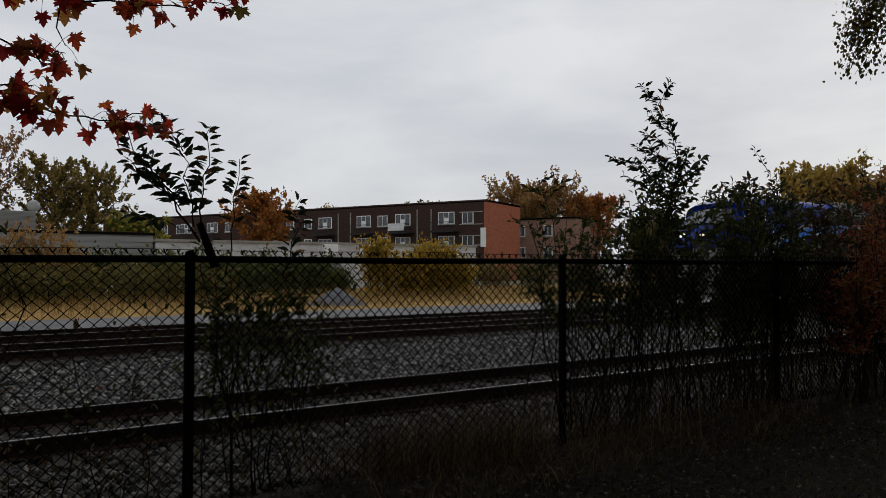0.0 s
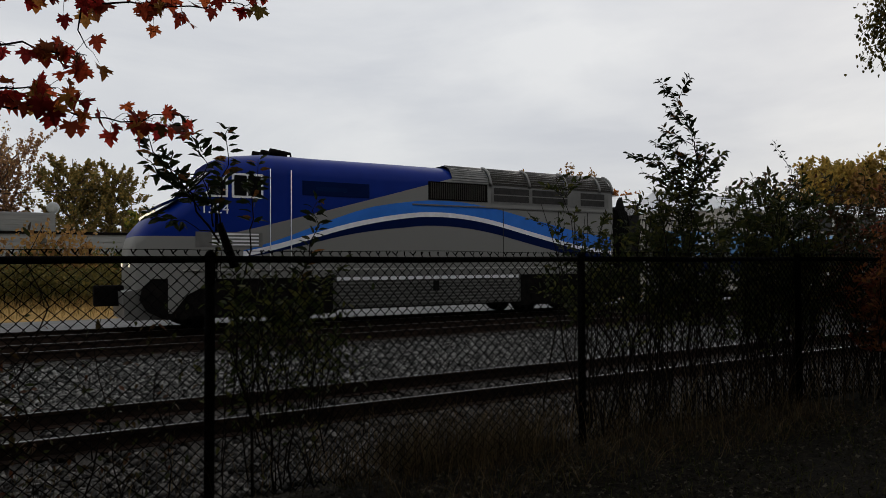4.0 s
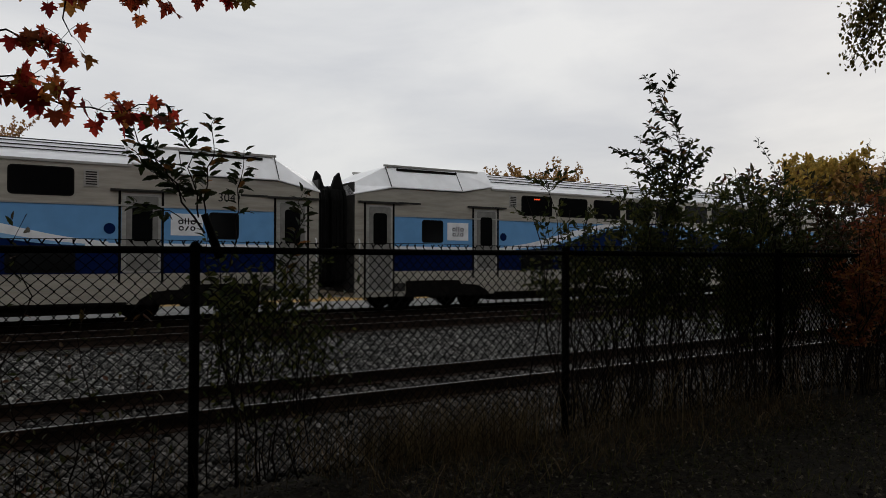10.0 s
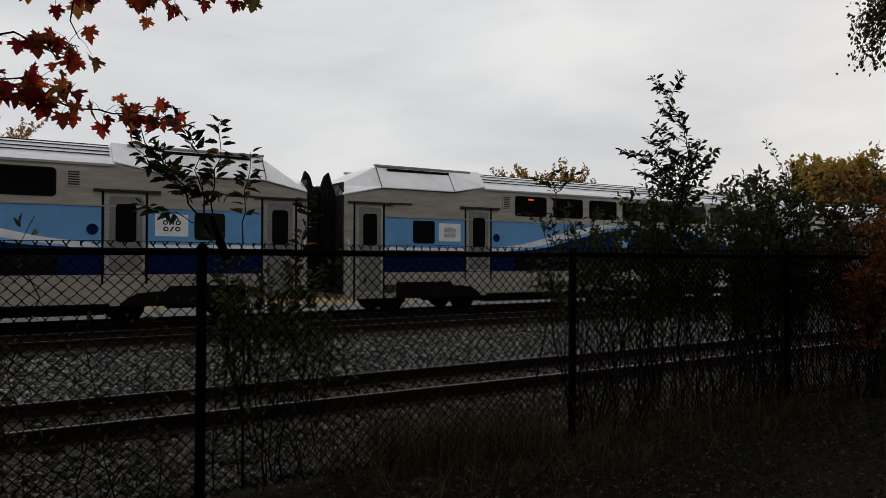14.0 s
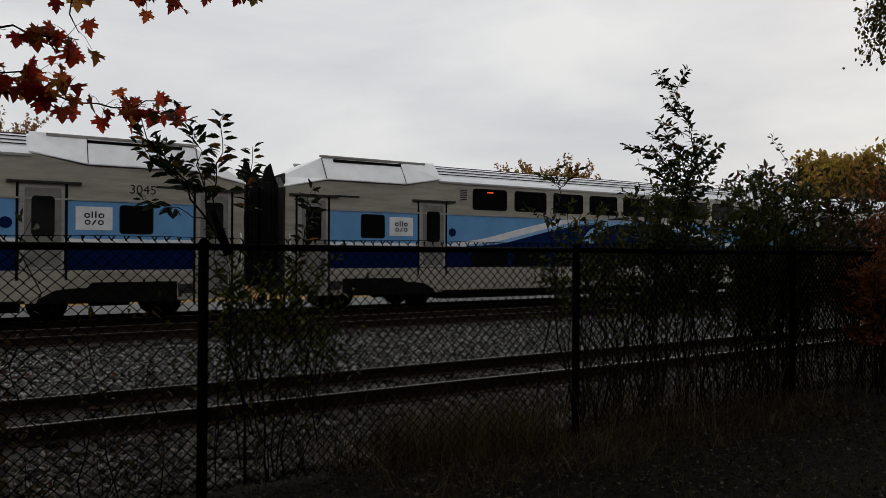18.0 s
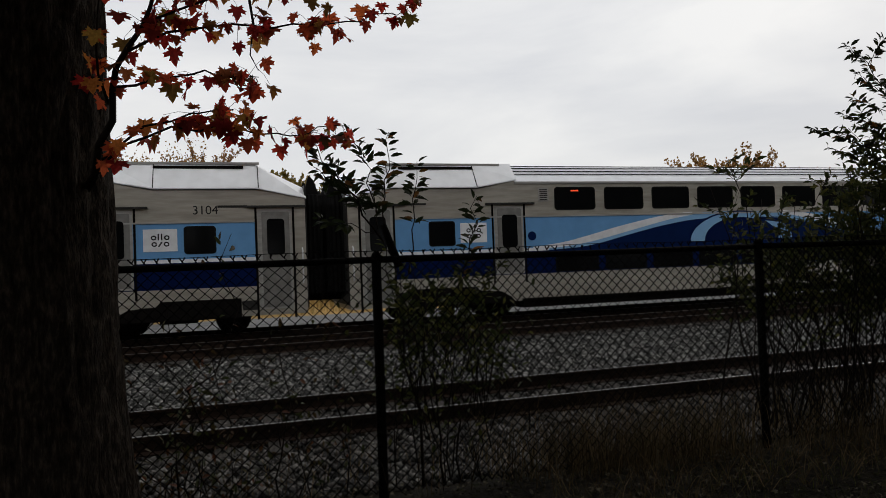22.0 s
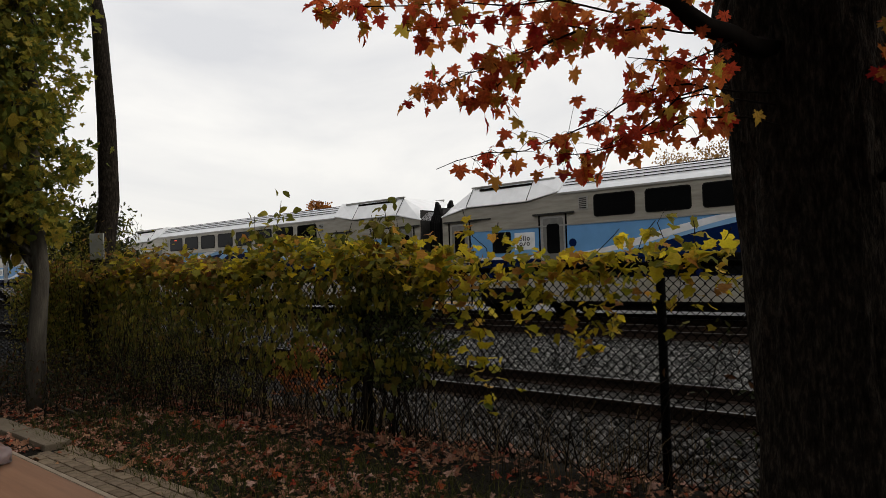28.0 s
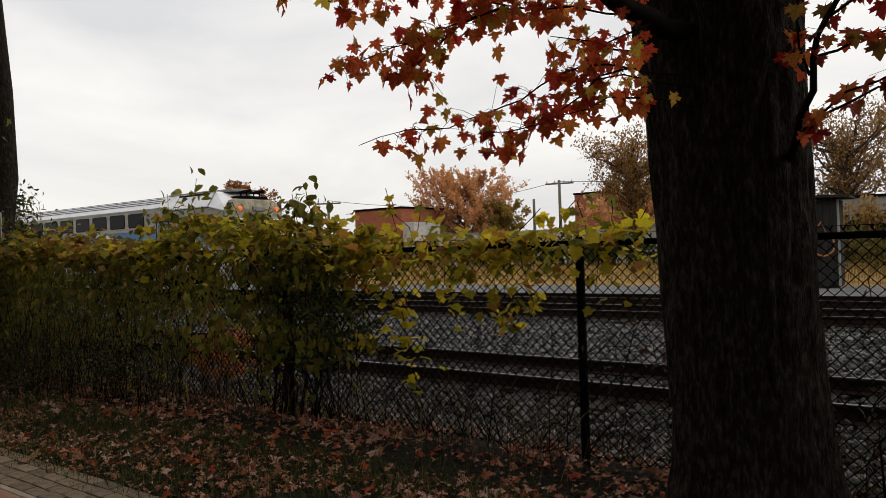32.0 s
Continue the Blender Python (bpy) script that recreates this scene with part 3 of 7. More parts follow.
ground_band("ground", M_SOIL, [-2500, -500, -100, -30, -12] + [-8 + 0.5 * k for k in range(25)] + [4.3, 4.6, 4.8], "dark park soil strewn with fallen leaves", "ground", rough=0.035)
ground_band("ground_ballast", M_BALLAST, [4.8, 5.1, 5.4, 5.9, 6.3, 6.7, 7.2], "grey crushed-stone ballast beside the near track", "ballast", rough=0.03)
ground_band("ground_trackbed", M_TRACKBED, [7.2, 7.6, 8.0, 8.4, 8.8, 9.2, 9.6, 10.0, 10.4], "dark stained ballast under the near track, rail shade in its colour", "ballast", rough=0.03)
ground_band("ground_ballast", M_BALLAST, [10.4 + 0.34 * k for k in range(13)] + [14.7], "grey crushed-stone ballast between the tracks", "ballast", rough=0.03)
ground_band("ground_trackbed", M_TRACKBED, [14.7, 15.1, 15.6, 16.01, 16.5, 17.0, 17.6, 18.2, 18.6, 19.0, 19.5, 20.0, 20.5, 21.0, 21.6], "dark stained ballast under the far track, rail shade in its colour", "ballast", rough=0.03)
ground_band("road", M_ROADBED, [21.6, 22.4, 24, 25.5, 26.8], "pale grey gravel service road beside the tracks", "road", rough=0.02)
ground_band("ground_verge", M_DRYGRASS_BED, [26.8, 28, 29, 31, 33, 36, 40, 46], "dry ochre grass verge behind the service road", "verge", rough=0.06)
ground_band("ground_far", M_FARGROUND, [46, 60, 90, 150, 400, 2500], "flat town ground reaching to the horizon", "ground")


def crushed_stone(name, count, y0, y1, x0, x1, size, label, seed, mat=None):
    rng = np.random.default_rng(seed)
    cube = np.array([(x, y, z) for z in (-1, 1) for y in (-1, 1) for x in (-1, 1)], float)
    cube = cube * 0.5 + rng.normal(0, 0.13, cube.shape)
    quads = np.array([(0, 2, 3, 1), (4, 5, 7, 6), (0, 1, 5, 4), (2, 6, 7, 3), (0, 4, 6, 2), (1, 3, 7, 5)])
    y = rng.uniform(y0, y1, count)
    x = rng.uniform(x0, x1, count)
    z = np.array([ground_height(v) for v in y]) + rng.uniform(-0.01, 0.022, count)
    sizes = rng.uniform(0.6, 1.4, (count, 3)) * size
    ob = many(name, (cube, quads), np.stack([x, y, z], -1), turns_of(rng, count), sizes, mat or M_STONE)
    return tagged(ob, label, "stones", kind="stuff")


crushed_stone("ballast_stones", 47000, 10.3, 14.75, -16, 18, 0.043, "loose grey crushed stone between the two tracks", 3)
crushed_stone("ballast_stones", 17500, 10.3, 14.75, -38, -16, 0.048, "loose grey crushed stone farther along the tracks", 6)
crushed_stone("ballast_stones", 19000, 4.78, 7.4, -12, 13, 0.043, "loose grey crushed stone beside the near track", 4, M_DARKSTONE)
crushed_stone("ballast_stones", 9500, 7.4, 10.3, -12, 13, 0.05, "dark stained stones between the near rails, shade in their colour", 5, M_DARKSTONE)
crushed_stone("ballast_stones", 24000, 14.75, 18.8, -36, 20, 0.05, "dark stained stones along the far tracks, shade in their colour", 7, M_DARKSTONE)


def rail(y, head, x0=-260, x1=260):
    """A flat-bottomed rail: foot, web and head with a polished top."""
    ob = thing("rail", "rusty steel rail with a polished running surface on the ballast", "rail", "railway rails", "structure")
    sec = [(-0.07, -0.2), (0.07, -0.2), (0.07, -0.188), (0.012, -0.165), (0.01, -0.045), (0.036, -0.035), (0.036, -0.004), (-0.036, -0.004), (-0.036, -0.035), (-0.01, -0.045), (-0.012, -0.165), (-0.07, -0.188)]
    n = len(sec)
    xs = [x0, -40, 40, x1]
    verts = [(x, y + a, head + b) for x in xs for a, b in sec]
    faces = [(k * n + i, k * n + (i + 1) % n, (k + 1) * n + (i + 1) % n, (k + 1) * n + i) for k in range(len(xs) - 1) for i in range(n)]
    raw("rail_section", verts, faces, M_RAIL_SIDE, ob)
    part("running_surface", boxed(x0, x1, y - 0.024, y + 0.024, head - 0.004, head), M_RAIL_TOP, ob, "polished bright rail head")
    return ob


for y in NEAR_RAILS:
    rail(y, NEAR_HEAD)
for y in MID_RAILS + FAR_RAILS:
    rail(y, FAR_HEAD)


def sleepers(ys, head, x0, x1, label):
    bm = boxed(-0.115, 0.115, -1.3, 1.3, -0.16, 0.0, bevel=0.012)
    base = part("railway_sleeper", bm, M_TIE)
    tagged(base, label, "railway sleeper", "sleepers under the rails", "structure")
    mid = sum(ys) / 2
    x, first = x0, True
    while x < x1:
        m = pose(x, mid + RNG.uniform(-0.03, 0.03), head - 0.192 + RNG.uniform(-0.012, 0.008), 0, 0, RNG.uniform(-1.2, 1.2))
        if first:
            base.matrix_basis, first = m, False
        else:
            copy_thing(base, m)
        x += 0.55


sleepers(NEAR_RAILS, NEAR_HEAD, -16.0, 17.0, "dark weathered timber sleeper half sunk in ballast")
sleepers(MID_RAILS, FAR_HEAD, -34.0, 22.0, "dark timber sleeper under the middle track")
sleepers(FAR_RAILS, FAR_HEAD, -34.0, 36.0, "dark timber sleeper under the far track")


# chain-link fence between the park and the railway
fence = thing("chain_link_fence", "black chain-link fence with round posts and top rail", "fence")
POSTS = [0.95 + 3.055 * k for k in range(-6, 7)]
FENCE_TOP = 1.55
for x in POSTS:
    tubes("post", [([(x, FENCE_Y, -0.1), (x + 0.004, FENCE_Y, FENCE_TOP + 0.02)], 0.032), ([(x + 0.004, FENCE_Y, FENCE_TOP + 0.02), (x + 0.004, FENCE_Y, FENCE_TOP + 0.05)], [0.036, 0.02])], M_FENCE, fence, sides=12)
for a, b in zip(POSTS, POSTS[1:]):
    tubes("top_rail", [([(a + 0.03, FENCE_Y, FENCE_TOP), ((a + b) / 2, FENCE_Y, FENCE_TOP - 0.006), (b - 0.03, FENCE_Y, FENCE_TOP)], 0.022)], M_FENCE, fence, sides=10)


def mesh_panel(x0, x1, z0=0.03, z1=1.585, wire=0.005):
    """Woven diamonds, pulled wider and narrower along the panel; the cut ends stand up above the rail."""
    verts, faces = [], []
    rise = 0.0365
    steps = int((z1 - z0) / rise)
    spots, x = [], x0
    while x < x1:
        gap = 0.0362 * (1 + 0.05 * math.sin(x * 2.3 + 0.7) + 0.03 * math.sin(x * 7.1))
        spots.append((x + gap / 2, gap / 2))
        x += gap
    for i, (cx, half) in enumerate(spots):
        wob = RNG.normal(0, 0.0015)
        pts = []
        for s in range(steps + 1):
            side = 1 if (s + i) % 2 == 0 else -1
            pts.append((cx + side * (half + 0.002) + wob, FENCE_Y - 0.03 + side * 0.003, z0 + s * rise + 0.004 * math.sin(cx * 1.7)))
        top = pts[-1]
        if i % 2 == 0:
            pts += [(cx + RNG.normal(0, 0.004), FENCE_Y - 0.03, top[2] + 0.018), (cx + RNG.normal(-0.014, 0.006), FENCE_Y - 0.03 + RNG.normal(0, 0.008), top[2] + 0.042)]
        tube_into(verts, faces, pts, wire, 3, False)
        if i % 2 == 0:
            fork = pts[-2]
            tube_into(verts, faces, [fork, (fork[0] + RNG.normal(0.014, 0.006), fork[1], fork[2] + 0.026)], wire, 3, False)
    raw("wire_mesh", verts, faces, M_WIRE, fence, "woven diamond wire mesh")


for a, b in zip(POSTS, POSTS[1:]):
    mesh_panel(a, b)
tubes("tension_wire", [([(x, FENCE_Y - 0.034, FENCE_TOP + 0.055 + 0.006 * math.sin(x * 3.1)) for x in np.linspace(POSTS[0], POSTS[-1], 80)], 0.002)], M_WIRE, fence, "thin strand through the mesh tips", sides=4)


# the commuter train: x along the car from its middle, -y towards the park, z up from the rail head
CAR = 25.91
HALF = 12.4
SIDE = 1.5


def loft(sections, mat, name, parent, label="", smooth=True, closed=True, caps=True):
    """A skin over sections, each a list of points."""
    n = len(sections[0])
    verts = [p for s in sections for p in s]
    last = n if closed else n - 1
    faces = [(k * n + i, k * n + (i + 1) % n, (k + 1) * n + (i + 1) % n, (k + 1) * n + i) for k in range(len(sections) - 1) for i in range(last)]
    if caps:
        faces += [tuple(range(n - 1, -1, -1)), tuple(range((len(sections) - 1) * n, len(sections) * n))]
    ob = raw(name, verts, faces, mat, parent, label)
    if smooth:
        ob.data.shade_smooth()
        ob.data.set_sharp_from_angle(angle=radians(32))
    return ob


def car_section(x, top, side=SIDE, floor=0.47, eave=3.89):
    """Coach cross-section, anticlockwise seen from +x."""
    return [(x, -side, floor), (x, side, floor), (x, side, eave), (x, side - 0.10, eave + 0.04), (x, side - 0.55, top - 0.09), (x, side - 0.95, top), (x, -side + 0.95, top), (x, -side + 0.55, top - 0.09), (x, -side + 0.10, eave + 0.04), (x, -side, eave)]


def bogie(parent, x):
    frame_ = thing("bogie", "", "")
    frame_.parent = parent
    frame_.location = (x, 0, 0)
    for key in ("label", "category"):
        if key in frame_:
            del frame_[key]
    bm = bmesh.new()
    for s in (-1, 1):
        box(bm, -1.75, 1.75, s * 1.12 - 0.1, s * 1.12 + 0.1, 0.42, 0.72, bevel=0.03)
        for ax in (-1.3, 1.3):
            box(bm, ax - 0.22, ax + 0.22, s * 1.16 - 0.13, s * 1.16 + 0.13, 0.3, 0.66, bevel=0.03)
        box(bm, -0.45, 0.45, s * 1.2 - 0.14, s * 1.2 + 0.14, 0.36, 0.98, bevel=0.04)
    box(bm, -0.3, 0.3, -1.1, 1.1, 0.5, 0.9)
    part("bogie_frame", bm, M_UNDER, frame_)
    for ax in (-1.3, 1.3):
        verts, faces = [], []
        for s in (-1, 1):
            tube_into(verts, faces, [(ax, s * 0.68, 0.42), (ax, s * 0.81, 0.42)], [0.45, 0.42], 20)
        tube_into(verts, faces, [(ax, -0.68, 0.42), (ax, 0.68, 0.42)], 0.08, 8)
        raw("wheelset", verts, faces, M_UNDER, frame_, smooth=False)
    return frame_


def glazed(name, x0, x1, z0, z1, parent, s, r=0.09, proud=0.012, frame_mat=None):
    """A window on one side: rubber surround and a tinted pane."""
    y = s * SIDE
    surround = part(name, prism(rounded(x0, x1, z0, z1, r), y - s * 0.02, y + s * proud), frame_mat or M_RUBBER, parent)
    part("pane", prism(rounded(x0 + 0.035, x1 - 0.035, z0 + 0.035, z1 - 0.035, r * 0.8), y, y + s * (proud + 0.006)), M_TINTED, surround, "dark tinted glass")
    return surround


def coach_door(x0, x1, parent, s, z0=1.24, z1=3.16):
    y = s * SIDE
    door = part("door", prism(rounded(x0, x1, z0, z1, 0.05), y - s * 0.03, y + s * 0.008), M_SKIRT, parent, "grey sliding door with tall window")
    part("door_leaf", prism(rounded(x0 + 0.1, x1 - 0.06, z0 + 0.05, z1 - 0.06, 0.04), y - s * 0.02, y + s * 0.016), M_DOOR, door)
    mid, w = (x0 + x1) / 2 + 0.02, (x1 - x0) * 0.26
    part("door_window", prism(rounded(mid - w, mid + w, 2.0, 2.92, 0.09), y, y + s * 0.022), M_TINTED, door, "tall dark door window")
    part("drip_rail", boxed(x0 - 0.25, x1 + 0.35, min(y, y + s * 0.07), max(y, y + s * 0.07), z1 + 0.05, z1 + 0.1), M_DARKMETAL, door)
    for a, b in ((x0 - 0.07, x0 - 0.015), (x1 + 0.015, x1 + 0.07)):
        part("door_jamb", boxed(a, b, min(y, y + s * 0.012), max(y, y + s * 0.012), z0 - 0.25, z1 + 0.05), M_UNDER, door, "dark door recess edge")
    return door


def eased(knots):
    """A smooth even curve of |x| through knots."""
    xs, zs = [k[0] for k in knots], [k[1] for k in knots]
    return lambda x: sum(float(np.interp(abs(x) + d, xs, zs)) for d in (-0.3, -0.15, 0, 0.15, 0.3)) / 5


STRIPE_TOP = eased(((0, 2.93), (1.4, 2.93), (2.3, 2.88), (3.1, 2.76), (4.34, 2.51), (5.27, 2.28), (6.07, 2.1), (7.2, 1.965)))
STRIPE_LOW = eased(((0, 2.90), (1.4, 2.87), (2.5, 2.70), (4.0, 2.36), (4.74, 2.19), (5.4, 2.05), (6.3, 1.945), (7.2, 1.89)))
WAVE_TOP = eased(((0, 2.78), (1.87, 2.66), (2.97, 2.48), (4.07, 2.24), (5.0, 2.02), (5.6, 1.93), (6.6, 1.88)))


def livery(parent, s):
    y = s * SIDE
    lay = lambda k: (y, y + s * 0.0035 * k)
    part("livery_band", prism([(-11.15, 1.22), (11.15, 1.22), (11.15, 1.87), (-11.15, 1.87)], *lay(1)), M_NAVY, parent, "navy blue band along the lower windows")
    part("livery_line", prism([(-11.15, 1.87), (11.15, 1.87), (11.15, 1.955), (-11.15, 1.955)], *lay(1.2)), M_WHITE, parent, "thin white line")
    part("livery_field", prism([(-11.15, 1.955), (11.15, 1.955), (11.15, 2.84), (-11.15, 2.84)], *lay(1)), M_LIGHTBLUE, parent, "light blue field")
    xs = [k * 0.2 for k in range(-33, 34)]
    part("livery_arc", strip(xs, lambda x: 1.875, lambda x: STRIPE_LOW(x) + 0.02, *lay(2)), M_PALEBLUE, parent, "pale blue crest of the wave")
    for side in (-1, 1):
        ends = sorted((side * 1.7, side * 7.1))
        part("livery_stripe", strip(list(np.linspace(*ends, 30)), lambda x: max(STRIPE_LOW(x), 1.872), STRIPE_TOP, *lay(2.6)), M_WHITE, parent, "white stripe along the wave")
    part("livery_wave", strip(xs, lambda x: 1.6, WAVE_TOP, *lay(3.2)), M_MIDBLUE, parent, "dark blue wave")
    arc = lambda cx, a, b, z0, t0, t1: [(cx + a * math.cos(radians(t)), z0 + b * math.sin(radians(t))) for t in np.linspace(t0, t1, 22)]
    part("livery_shadow_line", prism(arc(0.08, 1.97, 0.93, 2.0, 180, 70) + arc(0.08, 1.87, 0.89, 2.0, 70, 180), *lay(4)), M_NAVY, parent, "thin navy line round the arch")
    part("livery_ring", prism(arc(0.08, 1.87, 0.88, 2.0, 180, 62) + arc(0.08, 1.36, 0.72, 2.0, 62, 180), *lay(4.2)), M_PALEBLUE, parent, "pale blue arch")
    part("livery_flash", prism(arc(0.08, 2.02, 0.9, 2.0, 36, 0) + arc(0.12, 1.42, 0.78, 2.0, 0, 50), *lay(4)), M_PALEBLUE, parent, "pale blue flash")
    part("livery_disc", prism(arc(0.08, 1.36, 0.72, 2.0, 180, 0), *lay(4.4)), M_NAVY, parent, "navy half disc")


def end_roof(parent, e):
    """White sloping hood over a lower end of the coach."""
    def sect(x, top, eave, side):
        return [(x, -side, eave), (x, side, eave), (x, side, eave + 0.03), (x, side - 0.45, top), (x, -side + 0.45, top), (x, -side, eave + 0.03)]
    b = e * 11.2
    secs = [sect(e * 7.55, 4.44, 3.90, 1.515), sect(e * 8.75, 4.40, 3.69, 1.55), sect(b, 4.36, 3.69, 1.55), sect(e * 12.44, 3.74, 3.43, 1.52)]
    secs = secs if e > 0 else secs[::-1]
    ob = loft(secs, M_ENDROOF, "end_roof", parent, "white sloping end roof", smooth=False)
    part("roof_slot", boxed(min(e * 8.75, e * 10.9), max(e * 8.75, e * 10.9), -1.215, -1.14, 4.245, 4.315), M_UNDER, ob, "dark air slot")
    for s in (-1, 1):
        part("hood_rim", boxed(min(e * 7.9, e * 11.3), max(e * 7.9, e * 11.3), s * 1.12 - 0.03, s * 1.12 + 0.03, 4.36, 4.42), M_SKIRT, ob)
        for u in (8.75, 11.25):
            tubes("hood_seam", [([(e * u, s * 1.555, 3.72), (e * u, s * 1.11, 4.385)], 0.013)], M_DARKMETAL, ob, sides=4)
    return ob


def coach_shell(name, label, gangways=(-1, 1)):
    car = thing(name, label, "railway car", "cars of the commuter train")
    loft([car_section(-HALF, 3.62, eave=3.45), car_section(-11.3, 3.95, eave=3.66), car_section(-8.7, 3.98, eave=3.66), car_section(-7.6, 4.42), car_section(7.6, 4.42), car_section(8.7, 3.98, eave=3.66), car_section(11.3, 3.95, eave=3.66), car_section(HALF, 3.62, eave=3.45)], M_SILVER, "body", car, "stainless steel body")
    bm = bmesh.new()
    prof = [(-1.53, 3.86), (-1.44, 3.965), (-0.96, 4.345), (-0.52, 4.435), (0.52, 4.435), (0.96, 4.345), (1.44, 3.965), (1.53, 3.86)]
    inner = [(y * 0.97, z - 0.03) for y, z in prof]
    ring = prof + inner[::-1]
    rows = [[bm.verts.new((x, y, z)) for y, z in ring] for x in (-7.6, 7.6)]
    for i in range(len(ring)):
        bm.faces.new((rows[0][i], rows[0][(i + 1) % len(ring)], rows[1][(i + 1) % len(ring)], rows[1][i]))
    for r in rows:
        bm.faces.new(r)
    bmesh.ops.recalc_face_normals(bm, faces=bm.faces[:])
    roof = part("roof", bm, M_ROOF, car, "pale ribbed roof")
    for s in (-1, 1):
        for y, z in ((1.30, 4.085), (1.17, 4.185), (1.04, 4.29), (0.84, 4.375)):
            # dark metal puts each rib's shadow line into its colour
            part("roof_rib", boxed(-7.5, 7.5, min(s * y, s * (y + 0.022)), max(s * y, s * (y + 0.022)), z, z + 0.026), M_DARKMETAL, roof)
    for e in (-1, 1):
        end_roof(car, e)
        part("end_wall", boxed(min(e * HALF, e * 12.44), max(e * HALF, e * 12.44), -1.46, 1.46, 0.6, 3.8), M_DARKMETAL, car, "dark end wall")
        bogie(car, e * 9.25)
        if e not in gangways:
            continue
        folds = []
        for k in range(9):
            w = 1.0 - 0.05 * (k % 2)
            x = e * (12.44 + 0.058 * k)
            folds.append([(x, -w, 0.95), (x, w, 0.95), (x, w, 3.3), (x, w - 0.1, 3.58), (x, w - 0.34, 3.72), (x, -w + 0.34, 3.72), (x, -w + 0.1, 3.58), (x, -w, 3.3)])
        loft(folds if e > 0 else folds[::-1], M_RUBBER, "diaphragm", car, "black rubber gangway bellows", smooth=False)
        for s in (-1, 1):
            part("corner_fairing", prism([(e * 12.45, 3.62), (e * 12.85, 3.62), (e * 12.72, 4.0), (e * 12.6, 4.12)], s * 0.75 - 0.07, s * 0.75 + 0.07), M_RUBBER, car, "pointed black fin")
            tubes("handrail", [([(e * 12.3, s * 1.54, 1.25), (e * 12.3, s * 1.6, 1.3), (e * 12.3, s * 1.6, 2.1), (e * 12.3, s * 1.54, 2.15)], 0.02)], M_WHITE, car, "white corner handrail")
        part("coupler", boxed(min(e * 12.3, e * 12.95), max(e * 12.3, e * 12.95), -0.14, 0.14, 0.72, 0.98, bevel=0.03), M_UNDER, car)
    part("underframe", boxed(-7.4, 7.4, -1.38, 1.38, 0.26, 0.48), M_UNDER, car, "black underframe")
    return car


